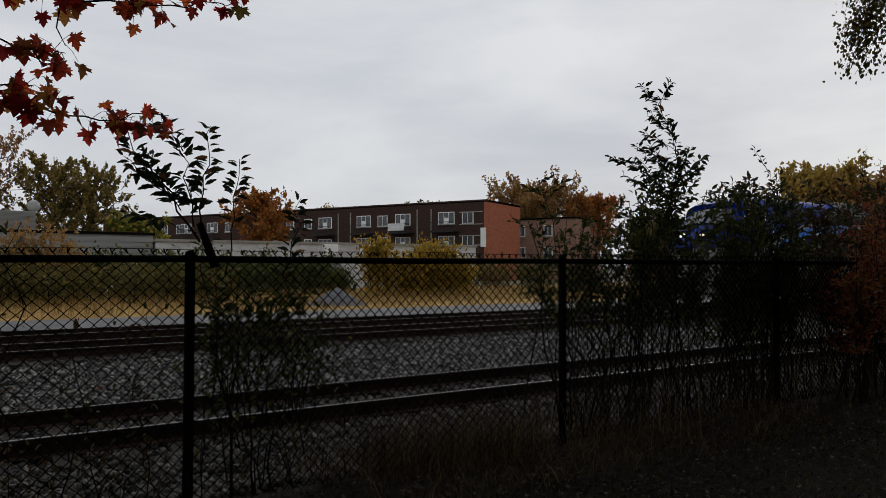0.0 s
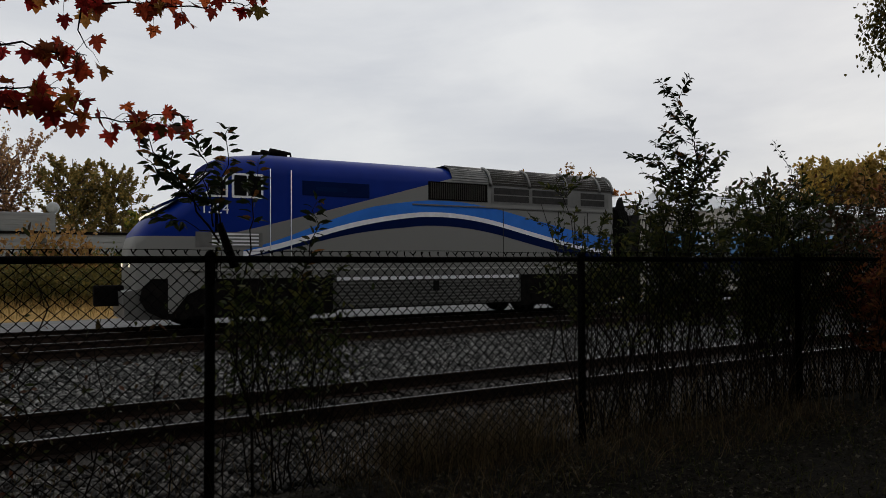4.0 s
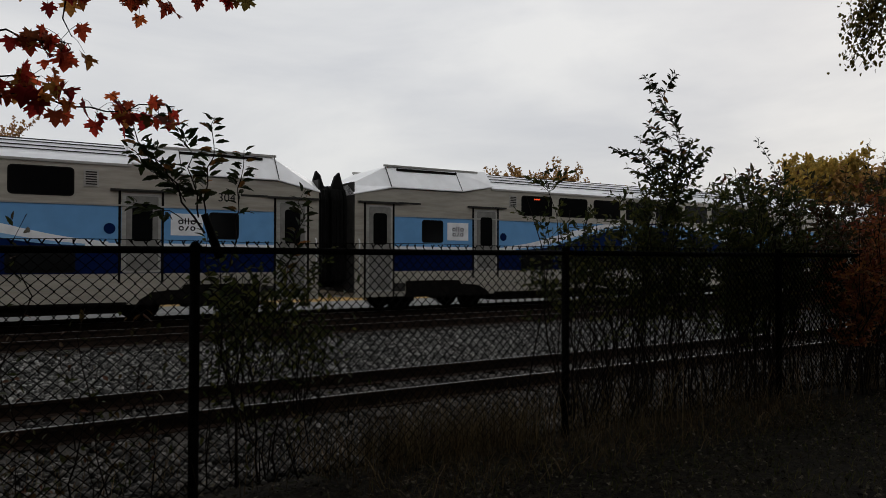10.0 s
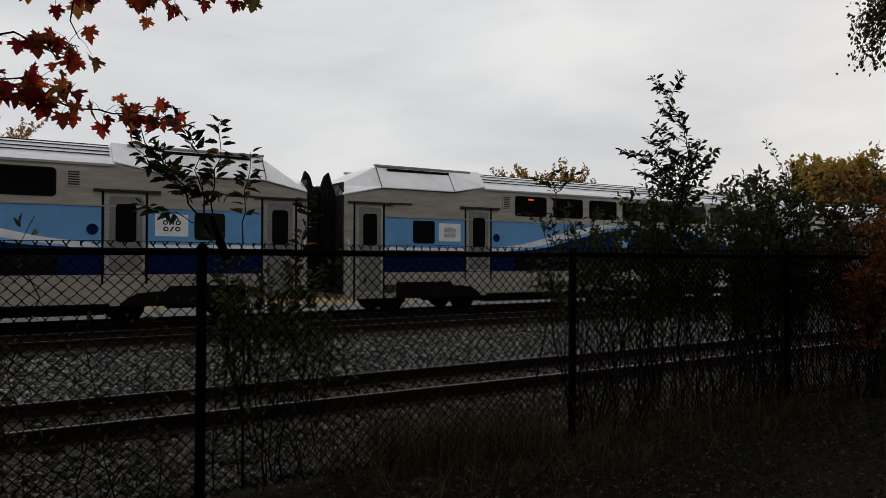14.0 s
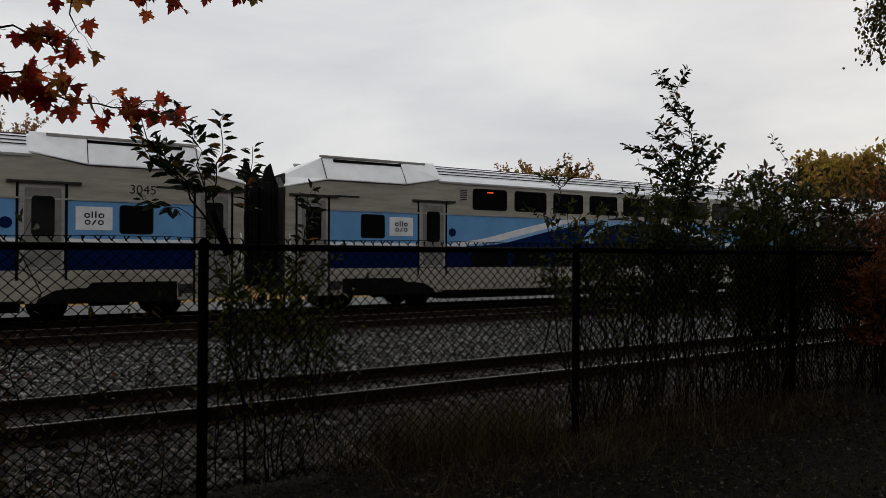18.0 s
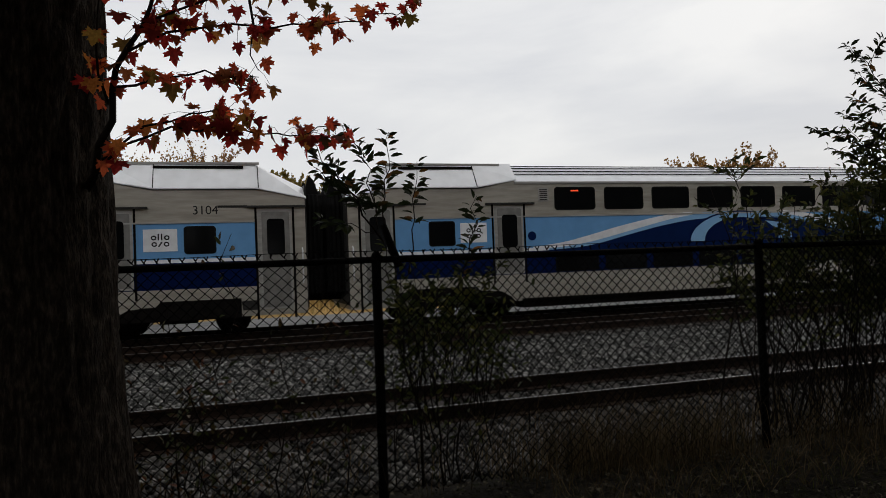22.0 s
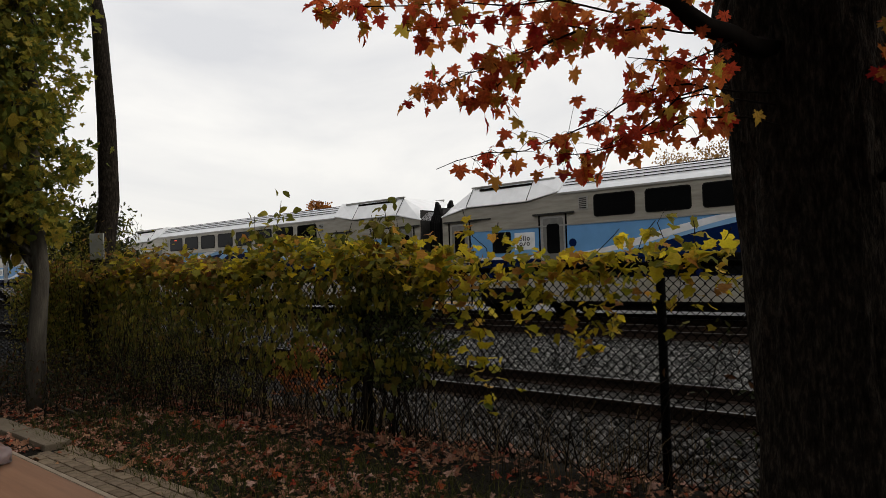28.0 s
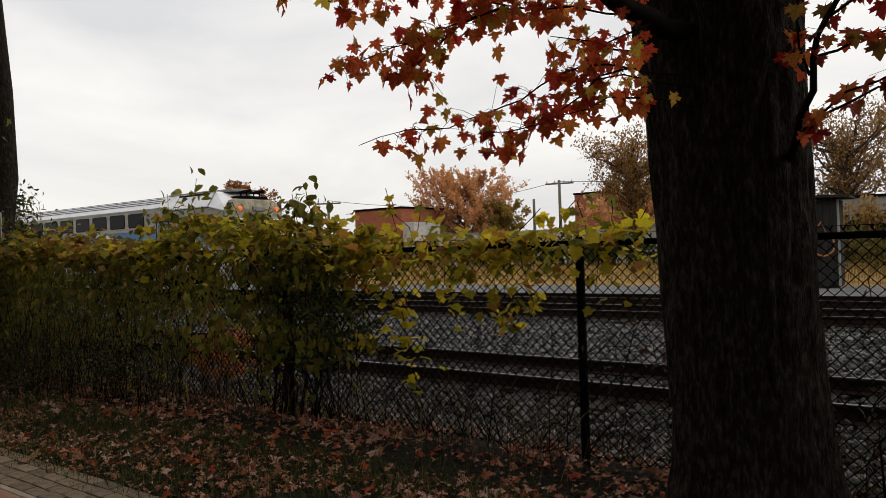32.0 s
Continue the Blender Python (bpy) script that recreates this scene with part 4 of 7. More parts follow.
def coach_side(car, s, cab=False):
    y = s * SIDE
    livery(car, s)
    for k in range(8):
        u = -5.705 + 1.63 * k
        glazed("upper_window", u - 0.665, u + 0.665, 3.03, 3.7, car, s, r=0.1)
        glazed("lower_window", u - 0.7, u + 0.7, 1.25, 1.82, car, s, r=0.05, proud=0.017)
    part("gutter", boxed(-7.6, 7.6, min(y, y + s * 0.03), max(y, y + s * 0.03), 3.8, 3.86), M_SKIRT, car)
    part("belt_rail", boxed(-11.1, 11.1, min(y, y + s * 0.02), max(y, y + s * 0.02), 2.84, 2.88), M_SKIRT, car)
    for z in (0.86, 1.08):
        part("skirt_rib", boxed(-7.3, 7.3, min(y, y + s * 0.012), max(y, y + s * 0.012), z, z + 0.02), M_SKIRT, car)
    part("skirt_sill", boxed(-7.5, 7.5, min(y, y + s * 0.02), max(y, y + s * 0.02), 0.47, 0.53), M_UNDER, car)
    for e in (-1, 1):
        a, b = sorted((e * 7.38, e * 8.27))
        coach_door(a, b, car, s)
        a, b = sorted((e * 11.2, e * 12.05))
        if not (cab and e > 0):
            coach_door(a, b, car, s, z0=0.62)
        a, b = sorted((e * 9.43, e * 10.19))
        glazed("end_window", a, b, 2.08, 2.77, car, s, r=0.08)
        a, b = sorted((e * 8.5, e * 9.28))
        sign = part("poster", prism([(a, 2.16), (b, 2.16), (b, 2.71), (a, 2.71)], y, y + s * 0.012), M_WHITE, car, "white square notice")
        mid = (a + b) / 2
        for dx, z in ((-0.15, 2.5), (0.15, 2.5), (-0.14, 2.34), (0.14, 2.34)):
            ring = [(mid + dx + 0.066 * math.cos(q), z + 0.06 * math.sin(q)) for q in np.linspace(0, 6.2, 14)]
            ring += [(mid + dx + 0.034 * math.cos(q), z + 0.03 * math.sin(q)) for q in np.linspace(6.2, 0, 14)]
            part("printed_mark", prism(ring, y, y + s * 0.016), M_BLACKTEXT, sign, "black printed ring")
        for dx in (-0.045, 0.03):
            part("printed_mark", prism(rounded(mid + dx - 0.014, mid + dx + 0.018, 2.44, 2.6, 0.01), y, y + s * 0.016), M_BLACKTEXT, sign, "black printed bar")
        part("printed_mark", prism([(mid - 0.06, 2.28), (mid - 0.02, 2.28), (mid + 0.055, 2.4), (mid + 0.015, 2.4)], y, y + s * 0.016), M_BLACKTEXT, sign, "black printed stroke")
        vx = e * 6.72
        vent = part("air_vent", boxed(vx - 0.16, vx + 0.16, min(y, y + s * 0.02), max(y, y + s * 0.02), 3.28, 3.68), M_SKIRT, car, "louvred air vent")
        for k in range(6):
            z = 3.32 + 0.057 * k
            part("slat", boxed(vx - 0.12, vx + 0.12, min(y, y + s * 0.026), max(y, y + s * 0.026), z, z + 0.03), M_DARKMETAL, vent)
        bx = e * 10.6
        part("maker_plate", boxed(bx - 0.36, bx + 0.36, min(y, y + s * 0.014), max(y, y + s * 0.014), 3.22, 3.275), M_DARKMETAL, car, "small dark lettered strip")
        dot = prism([(e * 7.12 + 0.13 * math.cos(t), 2.3 + 0.13 * math.sin(t)) for t in np.linspace(0, 2 * math.pi, 18)[:-1]], y, y + s * 0.012)
        part("round_badge", dot, M_MIDBLUE, car, "round blue badge")
        # flush black plate: the dark of the bogie opening is painted, not cut out
        part("bogie_recess", prism([(e * u, z) for u, z in ((7.7, 0.45), (7.82, 0.6), (8.1, 0.76), (8.5, 0.8), (8.75, 0.8), (8.85, 0.93), (10.75, 0.93), (10.75, 0.45))], y - s * 0.2, y + s * 0.006), M_UNDER, car, "black plate for the shade in the bogie opening")
        part("hatch", boxed(e * 10.95 - 0.18, e * 10.95 + 0.18, min(y, y + s * 0.01), max(y, y + s * 0.01), 0.62, 0.86), M_DARKMETAL, car)


coach = coach_shell("passenger_coach", "stainless bilevel passenger coach with blue wave livery")
for s in (-1, 1):
    coach_side(coach, s)
part("route_display", boxed(-5.84, -5.6, -1.53, -1.5, 3.57, 3.61), M_DISPLAY, coach, "small lit red display")
coaches = [coach] + [copy_thing(coach, pose(0, 0, 0)) for k in range(4)]
for car, number in zip(coaches, ("3041", "3117", "3045", "3104", "3063")):
    if number:
        text_part("car_number", number, 0.31, M_BLACKTEXT, car, pose(9.95, -1.504, 3.06, 90, 0, 0), "black car number")


# cab car at the tail of the train
cab_car = coach_shell("cab_car", "silver bilevel cab car with a weathered driving end", gangways=(-1,))
for s in (-1, 1):
    coach_side(cab_car, s, cab=True)
nose = []
for x, half, top, low in ((12.2, 1.515, 4.0, 0.6), (12.42, 1.47, 3.97, 0.6), (12.55, 1.38, 3.9, 0.65), (12.62, 1.2, 3.8, 0.8)):
    nose.append([(x, -half, low), (x, half, low), (x, half, top - 0.5), (x, half - 0.3, top - 0.08), (x, half - 0.6, top), (x, -half + 0.6, top), (x, -half + 0.3, top - 0.08), (x, -half, top - 0.5)])
front = loft(nose, M_DIRTYCREAM, "cab_front", cab_car, "dirty cream driving end")
for s in (-1, 1):
    lamp = bmesh.new()
    bmesh.ops.create_cone(lamp, cap_ends=True, segments=16, radius1=0.1, radius2=0.085, depth=0.12, matrix=pose(12.62, s * 0.98, 3.56, 0, 90, 0))
    part("marker_lamp", lamp, M_TAIL, front, "glowing orange marker lamp")
    part("window_frame", boxed(12.45, 12.645, s * 1.0 - 0.27, s * 1.0 + 0.27, 2.16, 3.14, bevel=0.05), M_FRAME, front, "white cab window frame")
    part("cab_window", boxed(12.5, 12.66, s * 1.0 - 0.22, s * 1.0 + 0.22, 2.22, 3.08, bevel=0.05), M_TINTED, front, "dark cab window")
end_door = part("end_door", boxed(12.56, 12.74, -0.66, 0.66, 0.95, 3.3, bevel=0.12), M_RUBBER, front, "black gangway door")
for y in (-0.2, 0.2):
    part("door_rail", boxed(12.74, 12.77, y - 0.04, y + 0.04, 1.0, 3.0), M_DARKMETAL, end_door)
part("destination_box", boxed(12.58, 12.68, -0.32, 0.32, 3.44, 3.66, bevel=0.03), M_DOOR, front, "small number box")
part("buffer_beam", boxed(12.4, 12.8, -1.3, 1.3, 0.45, 0.95, bevel=0.05), M_UNDER, front, "black buffer beam")
part("cab_side_window", boxed(11.25, 11.95, -1.53, -1.49, 1.98, 2.85, bevel=0.015), M_TINTED, cab_car, "square cab side window")
part("number_board", boxed(9.2, 10.1, -1.52, -1.49, 3.02, 3.36, bevel=0.01), M_DOOR, cab_car, "plain number board")
text_part("car_number", "3012", 0.3, M_BLACKTEXT, cab_car, pose(9.65, -1.522, 3.1, 90, 0, 0), "black car number")
part("roof_equipment", boxed(10.7, 11.75, -0.7, 0.7, 4.34, 4.47, bevel=0.03), M_DOOR, cab_car, "low grey roof box")
part("horn_bracket", boxed(11.7, 12.35, -0.75, 0.75, 3.95, 4.12, bevel=0.03), M_UNDER, cab_car, "dark horn platform")
horn_lines = []
for k, y in enumerate((-0.5, -0.18, 0.2, 0.52)):
    horn_lines += [([(12.1, y, 4.1), (12.1, y, 4.26 + 0.06 * (k % 2))], 0.035), ([(11.85, y, 4.28 + 0.06 * (k % 2)), (12.36, y, 4.28 + 0.06 * (k % 2))], [0.03, 0.085])]
tubes("horn", horn_lines, M_UNDER, cab_car, "cluster of dark horns", sides=8)


# diesel locomotive at the head, nose towards -x; x from the coupling behind it
loco = thing("diesel_locomotive", "blue and grey streamlined diesel locomotive with white wave stripes", "locomotive")


def loco_section(x, half, shoulder, top, low, crown=0.5):
    pts = [(x, -half, low), (x, half, low), (x, half, shoulder)]
    for k in range(1, 5):
        a = radians(90 * k / 5)
        pts.append((x, half - crown * (1 - math.cos(a)), shoulder + (top - 0.06 - shoulder) * math.sin(a)))
    pts += [(x, half - crown - 0.05, top - 0.02), (x, 0, top), (x, -half + crown + 0.05, top - 0.02)]
    for k in range(4, 0, -1):
        a = radians(90 * k / 5)
        pts.append((x, -half + crown * (1 - math.cos(a)), shoulder + (top - 0.06 - shoulder) * math.sin(a)))
    return pts + [(x, -half, shoulder)]


M_CAB = material("cab_blue_over_grey", [(0.001, 0.013, 0.14), (0.002, 0.018, 0.17)], 0.42, scale=0.8, dirt=0.1, spec=0.1)
nodes_, links_ = M_CAB.node_tree.nodes, M_CAB.node_tree.links
place_ = nodes_.new("ShaderNodeTexCoord")
xyz_ = nodes_.new("ShaderNodeSeparateXYZ")
links_.new(place_.outputs["Object"], xyz_.inputs["Vector"])
along_ = nodes_.new("ShaderNodeMapRange")
for key, value in (("From Min", -14.6), ("From Max", -7.0), ("To Min", 0.0), ("To Max", 1.0)):
    along_.inputs[key].default_value = value
links_.new(xyz_.outputs["X"], along_.inputs["Value"])
bend_ = nodes_.new("ShaderNodeMath")
bend_.operation, bend_.inputs[1].default_value = "POWER", 1.05
links_.new(along_.outputs["Result"], bend_.inputs[0])
edge_ = nodes_.new("ShaderNodeMath")
edge_.operation, edge_.inputs[1].default_value, edge_.inputs[2].default_value = "MULTIPLY_ADD", 2.05, 2.38
links_.new(bend_.outputs["Value"], edge_.inputs[0])
above_ = nodes_.new("ShaderNodeMath")
above_.operation = "GREATER_THAN"
links_.new(xyz_.outputs["Z"], above_.inputs[0])
links_.new(edge_.outputs["Value"], above_.inputs[1])
paint_ = nodes_.new("ShaderNodeMix")
paint_.data_type = "RGBA"
paint_.inputs["A"].default_value = (0.185, 0.182, 0.168, 1)
blue_ = nodes_["Principled BSDF"].inputs["Base Color"].links[0].from_socket
links_.new(blue_, paint_.inputs["B"])
links_.new(above_.outputs["Value"], paint_.inputs["Factor"])
links_.new(paint_.outputs["Result"], nodes_["Principled BSDF"].inputs["Base Color"])

shell = [loco_section(-16.55, 0.9, 1.9, 2.2, 0.9, 0.3), loco_section(-16.45, 1.15, 2.1, 2.5, 0.7, 0.4), loco_section(-16.1, 1.38, 2.4, 2.92, 0.5, 0.45), loco_section(-15.65, 1.48, 2.65, 3.2, 0.45, 0.5), loco_section(-15.3, 1.5, 2.9, 3.46, 0.9, 0.5), loco_section(-14.55, 1.5, 3.6, 4.2, 1.3, 0.5), loco_section(-14.62, 1.5, 3.78, 4.4, 1.3, 0.5), loco_section(-14.3, 1.5, 3.92, 4.56, 1.3, 0.6), loco_section(-13.2, 1.5, 4.05, 4.7, 1.3, 0.62), loco_section(-11.6, 1.5, 4.05, 4.69, 1.3, 0.62), loco_section(-9.6, 1.5, 4.06, 4.7, 1.3, 0.62), loco_section(-7.4, 1.5, 4.06, 4.7, 1.3, 0.62), loco_section(-0.8, 1.5, 4.06, 4.66, 1.3, 0.62)]
loft(shell, M_CAB, "body", loco, "blue cab and grey engine body")


def loco_plate(name, outline, mat, k, label="", parent=None):
    for s in (-1, 1):
        part(name, prism(outline, s * 1.5, s * (1.5 + 0.004 * k)), mat, parent or loco, label)


def swoop(x):
    """Height of the white stripe along the engine body: up from the nose, over, and down to the rear."""
    knots = ((-16.5, 1.55), (-13.7, 1.98), (-12.5, 2.3), (-11.0, 2.78), (-9.2, 3.12), (-8.0, 3.22), (-6.3, 3.07), (-4.4, 2.64), (-2.4, 2.22), (-0.8, 2.02))
    return sum(np.interp(x + d, [k[0] for k in knots], [k[1] for k in knots]) for d in (-0.7, -0.35, 0, 0.35, 0.7)) / 5


rows_x = [-13.9 + 0.25 * k for k in range(53)]
loco_plate("upper_stripe", [(x, swoop(x) + 0.04) for x in rows_x] + [(x, swoop(x) + 0.04 + 0.34 * min(1, (x + 14.2) / 4) + 0.018 * max(0.0, x + 9.0)) for x in reversed(rows_x)], M_LOCOBLUE, 1.0, "bright blue stripe")
loco_plate("white_stripe", [(x, swoop(x) - 0.1) for x in rows_x] + [(x, swoop(x) + 0.04) for x in reversed(rows_x)], M_WHITE, 1.2, "white wave stripe")
loco_plate("navy_stripe", [(x, swoop(x) - 0.1 - 0.27 * min(1, (x + 14.2) / 5)) for x in rows_x] + [(x, swoop(x) - 0.1) for x in reversed(rows_x)], M_NAVY, 1.1, "navy wave stripe")
for s in (-1, 1):
    y = s * 1.5
    yy = lambda d: (min(y, y + s * d), max(y, y + s * d))
    side_window = part("cab_window", prism(rounded(-14.2, -13.38, 3.4, 4.05, 0.04), y, y + s * 0.02), M_FRAME, loco, "framed cab side window")
    part("pane", prism(rounded(-14.14, -13.82, 3.46, 3.99, 0.02), y, y + s * 0.026), M_TINTED, side_window)
    part("pane", prism(rounded(-13.78, -13.44, 3.46, 3.99, 0.02), y, y + s * 0.026), M_TINTED, side_window)
    quarter = part("quarter_window", prism([(-14.98, 3.4), (-14.3, 3.4), (-14.3, 4.02)], y, y + s * 0.02), M_FRAME, loco, "slanted quarter window")
    part("pane", prism([(-14.85, 3.45), (-14.36, 3.45), (-14.36, 3.9)], y, y + s * 0.026), M_TINTED, quarter)
    for x in (-13.2, -12.63):
        tubes("grab_rail", [([(x, y + s * 0.06, 1.35), (x, y + s * 0.06, 4.2)], 0.014)], M_WHITE, loco, "tall white grab rail")
    grille = part("engine_grille", boxed(-8.35, -6.2, *yy(0.015), 3.6, 4.16), M_UNDER, loco, "black louvred engine air intake")
    for k in range(26):
        x = -8.27 + 0.077 * k
        part("slat", boxed(x, x + 0.03, *yy(0.03), 3.64, 4.12), M_SCREEN, grille)
    bay = part("radiator_bay", boxed(-6.05, -1.0, *yy(0.012), 3.58, 4.12), M_LOCOGREY, loco, "grey frame of the radiator bays")
    for a, b in ((-5.95, -4.55), (-4.4, -2.9), (-2.3, -1.2)):
        for z in (3.64, 3.88):
            part("screen", boxed(a, b, *yy(0.02), z, z + 0.2), M_DARKMETAL, bay, "dark wire screen")
    board = part("name_panel", boxed(-12.3, -10.3, *yy(0.01), 3.55, 3.95), M_NAVY, loco, "dark panel with small pale mark")
    part("printed_mark", boxed(-11.9, -11.0, *yy(0.014), 3.68, 3.8), M_MIDBLUE, board)
    part("side_ledge", boxed(-8.9, -0.8, *yy(0.03), 3.42, 3.46), M_LOCOGREY, loco)
    for x in (-5.6, -3.3, -2.6, -2.0):
        part("panel_seam", boxed(x, x + 0.02, *yy(0.014), 1.7, 3.4), M_DARKMETAL, loco)
    part("louvre_panel", boxed(-15.1, -13.4, *yy(0.012), 2.12, 2.5), M_LOCOGREY, loco)
    for k in range(4):
        part("slat", boxed(-14.7, -13.5, *yy(0.02), 2.16 + 0.09 * k, 2.2 + 0.09 * k), M_FRAME, loco)
    part("frame_sill", boxed(-11.5, -4.8, *yy(0.02), 1.3, 1.52), M_LOCOGREY, loco, "grey side sill")
    part("frame_edge", boxed(-15.4, -0.8, *yy(0.03), 1.5, 1.54), M_SKIRT, loco)
    tank = part("tank_side", boxed(-11.4, -4.9, min(y - s * 0.25, y - s * 0.02), max(y - s * 0.25, y - s * 0.02), 0.42, 1.32), M_TANK, loco, "ribbed dull grey tank side")
    for k in range(7):
        part("rib", boxed(-11.3, -5.0, min(y - s * 0.03, y + s * 0.012), max(y - s * 0.03, y + s * 0.012), 0.5 + 0.1 * k, 0.54 + 0.1 * k), M_LOCOGREY, tank)
    part("fuel_gauge", boxed(-8.2, -8.0, *yy(0.03), 0.85, 1.15), M_RUBBER, tank)
    part("white_sill", boxed(-11.3, -5.0, *yy(0.012), 1.2, 1.3), M_WHITE, loco)
    text_part("loco_number", "1324", 0.36, M_WHITE, loco, pose(-14.62, s * 1.506, 2.98, 90, 0, 0 if s < 0 else 180), "white locomotive number")
    headlamp = bmesh.new()
    bmesh.ops.create_cone(headlamp, cap_ends=True, segments=16, radius1=0.11, radius2=0.09, depth=0.14, matrix=pose(-16.5, s * 0.8, 1.7, 0, -90, 0))
    part("ditch_light", headlamp, M_LAMP, loco, "lit headlamp")
    lamp = prism([(-16.12, 2.82), (-15.92, 2.97), (-15.96, 3.07), (-16.16, 2.93)], s * 0.42, s * 0.66)
    part("upper_headlight", lamp, M_LAMP, loco, "lit upper headlight")
    board = prism([(-16.1, 2.82), (-15.7, 3.05), (-15.74, 3.14), (-16.13, 2.92)], s * 0.7, s * 1.12)
    part("number_board", board, M_UNDER, loco, "dark slanted number board")
    part("brow", prism([(-15.86, 3.14), (-15.42, 3.36), (-15.42, 3.42), (-15.9, 3.19)], min(s * 0.3, s * 1.3), max(s * 0.3, s * 1.3)), M_NAVY, loco, "blue brow ledge over the headlights")
    shield = bmesh.new()
    vs = [shield.verts.new(p) for p in ((-15.27, s * 0.07, 3.47), (-15.27, s * 1.08, 3.38), (-14.62, s * 1.0, 4.05), (-14.62, s * 0.07, 4.17))]
    lift_ = [shield.verts.new(v.co + Vector((-0.05, 0, 0.04))) for v in vs]
    frame_verts = [v.co + Vector((-0.035, s * 0.0, 0.028)) for v in vs]
    tubes("wiper", [([frame_verts[0].lerp(frame_verts[1], 0.35) + Vector((-0.05, 0, 0.04)), frame_verts[3].lerp(frame_verts[2], 0.75) + Vector((-0.05, 0, 0.02))], 0.018)], M_UNDER, loco, "dark windscreen wiper", sides=5)
    tubes("windshield_frame", [([p, q], 0.03) for p, q in zip(frame_verts, frame_verts[1:] + frame_verts[:1])], M_UNDER, loco, "dark windshield surround", sides=6)
    shield.faces.new(vs)
    shield.faces.new(lift_[::-1])
    for k in range(4):
        shield.faces.new((vs[k], lift_[k], lift_[(k + 1) % 4], vs[(k + 1) % 4]))
    bmesh.ops.recalc_face_normals(shield, faces=shield.faces[:])
    part("windshield", shield, M_PANE, loco, "grey reflecting windshield")
for x in (-13.6, -2.9):
    bg_ = bogie(loco, x)
    for s in (-1, 1):
        part("side_frame", prism([(-2.5, 1.45), (-2.25, 0.8), (-1.9, 0.42), (-0.95, 0.42), (-0.65, 0.7), (0.65, 0.7), (0.95, 0.42), (1.9, 0.42), (2.25, 0.8), (2.5, 1.45)], s * 1.12, s * 1.38), M_UNDER, bg_, "black truck side frame")
        for ax in (-1.37, 1.37):
            verts, faces = [], []
            tube_into(verts, faces, [(ax, s * 0.7, 0.51), (ax, s * 0.86, 0.51)], 0.51, 24)
            raw("wheel", verts, faces, M_UNDER, bg_)
            part("axle_box", boxed(ax - 0.2, ax + 0.2, s * 1.44 - 0.07, s * 1.44 + 0.07, 0.36, 0.7, bevel=0.04), M_UNDER, bg_)
            for d in (-0.34, 0.34):
                tubes("spring", [([(ax + d, s * 1.42, 0.7), (ax + d, s * 1.42, 1.15)], 0.07)], M_UNDER, bg_)
        part("brake_cylinder", boxed(-0.5, 0.5, s * 1.45 - 0.08, s * 1.45 + 0.08, 0.85, 1.1, bevel=0.05), M_UNDER, bg_)
        part("side_shield", prism([(-2.5, 1.32), (-2.72, 1.1), (-2.78, 0.8), (-2.6, 0.5), (-2.2, 0.3), (2.2, 0.3), (2.6, 0.5), (2.78, 0.8), (2.72, 1.1), (2.5, 1.32)], s * 1.3, s * 1.46), M_UNDER, bg_, "black truck shield")
part("fuel_tank", boxed(-11.3, -5.0, -1.2, 1.2, 0.36, 1.3, bevel=0.1), M_UNDER, loco, "dark fuel tank")
part("pilot", prism([(-16.7, 0.3), (-15.7, 0.3), (-15.3, 1.3), (-16.75, 1.0)], -1.3, 1.3), M_LOCOGREY, loco, "grey pilot plough")
part("front_coupler", boxed(-17.3, -16.6, -0.2, 0.2, 0.62, 1.15, bevel=0.05), M_UNDER, loco, "black front coupler")
part("rear_wall", boxed(-0.8, -0.7, -1.3, 1.3, 0.6, 4.3), M_UNDER, loco)
bm = bmesh.new()
for k in range(3):
    box(bm, -0.75, -0.3, -1.45, -1.0, 0.3 + 0.38 * k, 0.34 + 0.38 * k)
part("rear_steps", bm, M_LOCOGREY, loco, "steel rear steps")
fan = part("radiator_roof", strip([-6.0 + 0.2 * k for k in range(27)], lambda x: 4.0, lambda x: 4.3, -1.47, 1.47), M_LOCOGREY, loco, "grey roof over the radiators")
for a, b in ((-7.5, -6.15), (-6.0, -4.6), (-4.45, -3.0), (-2.85, -1.5), (-1.4, -0.9)):
    secs = []
    for x in (a, b):
        secs.append([(x, s * (1.5 - 0.62 * (1 - math.cos(radians(t)))) + s * 0.02, 4.12 + 0.63 * math.sin(radians(t))) for s, ts in ((1, (5, 25, 45, 65, 85)), (-1, (85, 65, 45, 25, 5))) for t in ts])
    fan_screen = loft(secs, M_SCREEN if a > -7 else M_LOCOGREY, "fan_screen", loco, "curved ribbed radiator screen", closed=False, caps=False)
    curve_at = lambda s, t: (s * (1.5 - 0.62 * (1 - math.cos(radians(t)))) + s * 0.026, 4.12 + 0.63 * math.sin(radians(t)) + 0.008)
    for s in (-1, 1):
        for t in range(10, 86, 8):
            py, pz = curve_at(s, t)
            tubes("screen_rib", [([(a, py, pz), (b, py, pz)], 0.011)], M_LOCOGREY, fan_screen, sides=4)
        tubes("screen_frame", [([(b + 0.07, *curve_at(s, t)) for t in range(0, 90, 10)], 0.05)], M_LOCOGREY, fan_screen, "pale curved frame", sides=6)
part("exhaust_drum", boxed(-1.1, -0.45, -0.9, 0.9, 4.0, 4.5, bevel=0.12), M_LOCOGREY, loco)
tubes("roof_horn", [([(-12.3, y, 4.68), (-12.3, y, 4.82), (-12.9 - 0.15 * k, y, 4.84)], [0.04, 0.04, 0.1]) for k, y in enumerate((-0.5, -0.15, 0.2))], M_UNDER, loco, "dark roof horns")


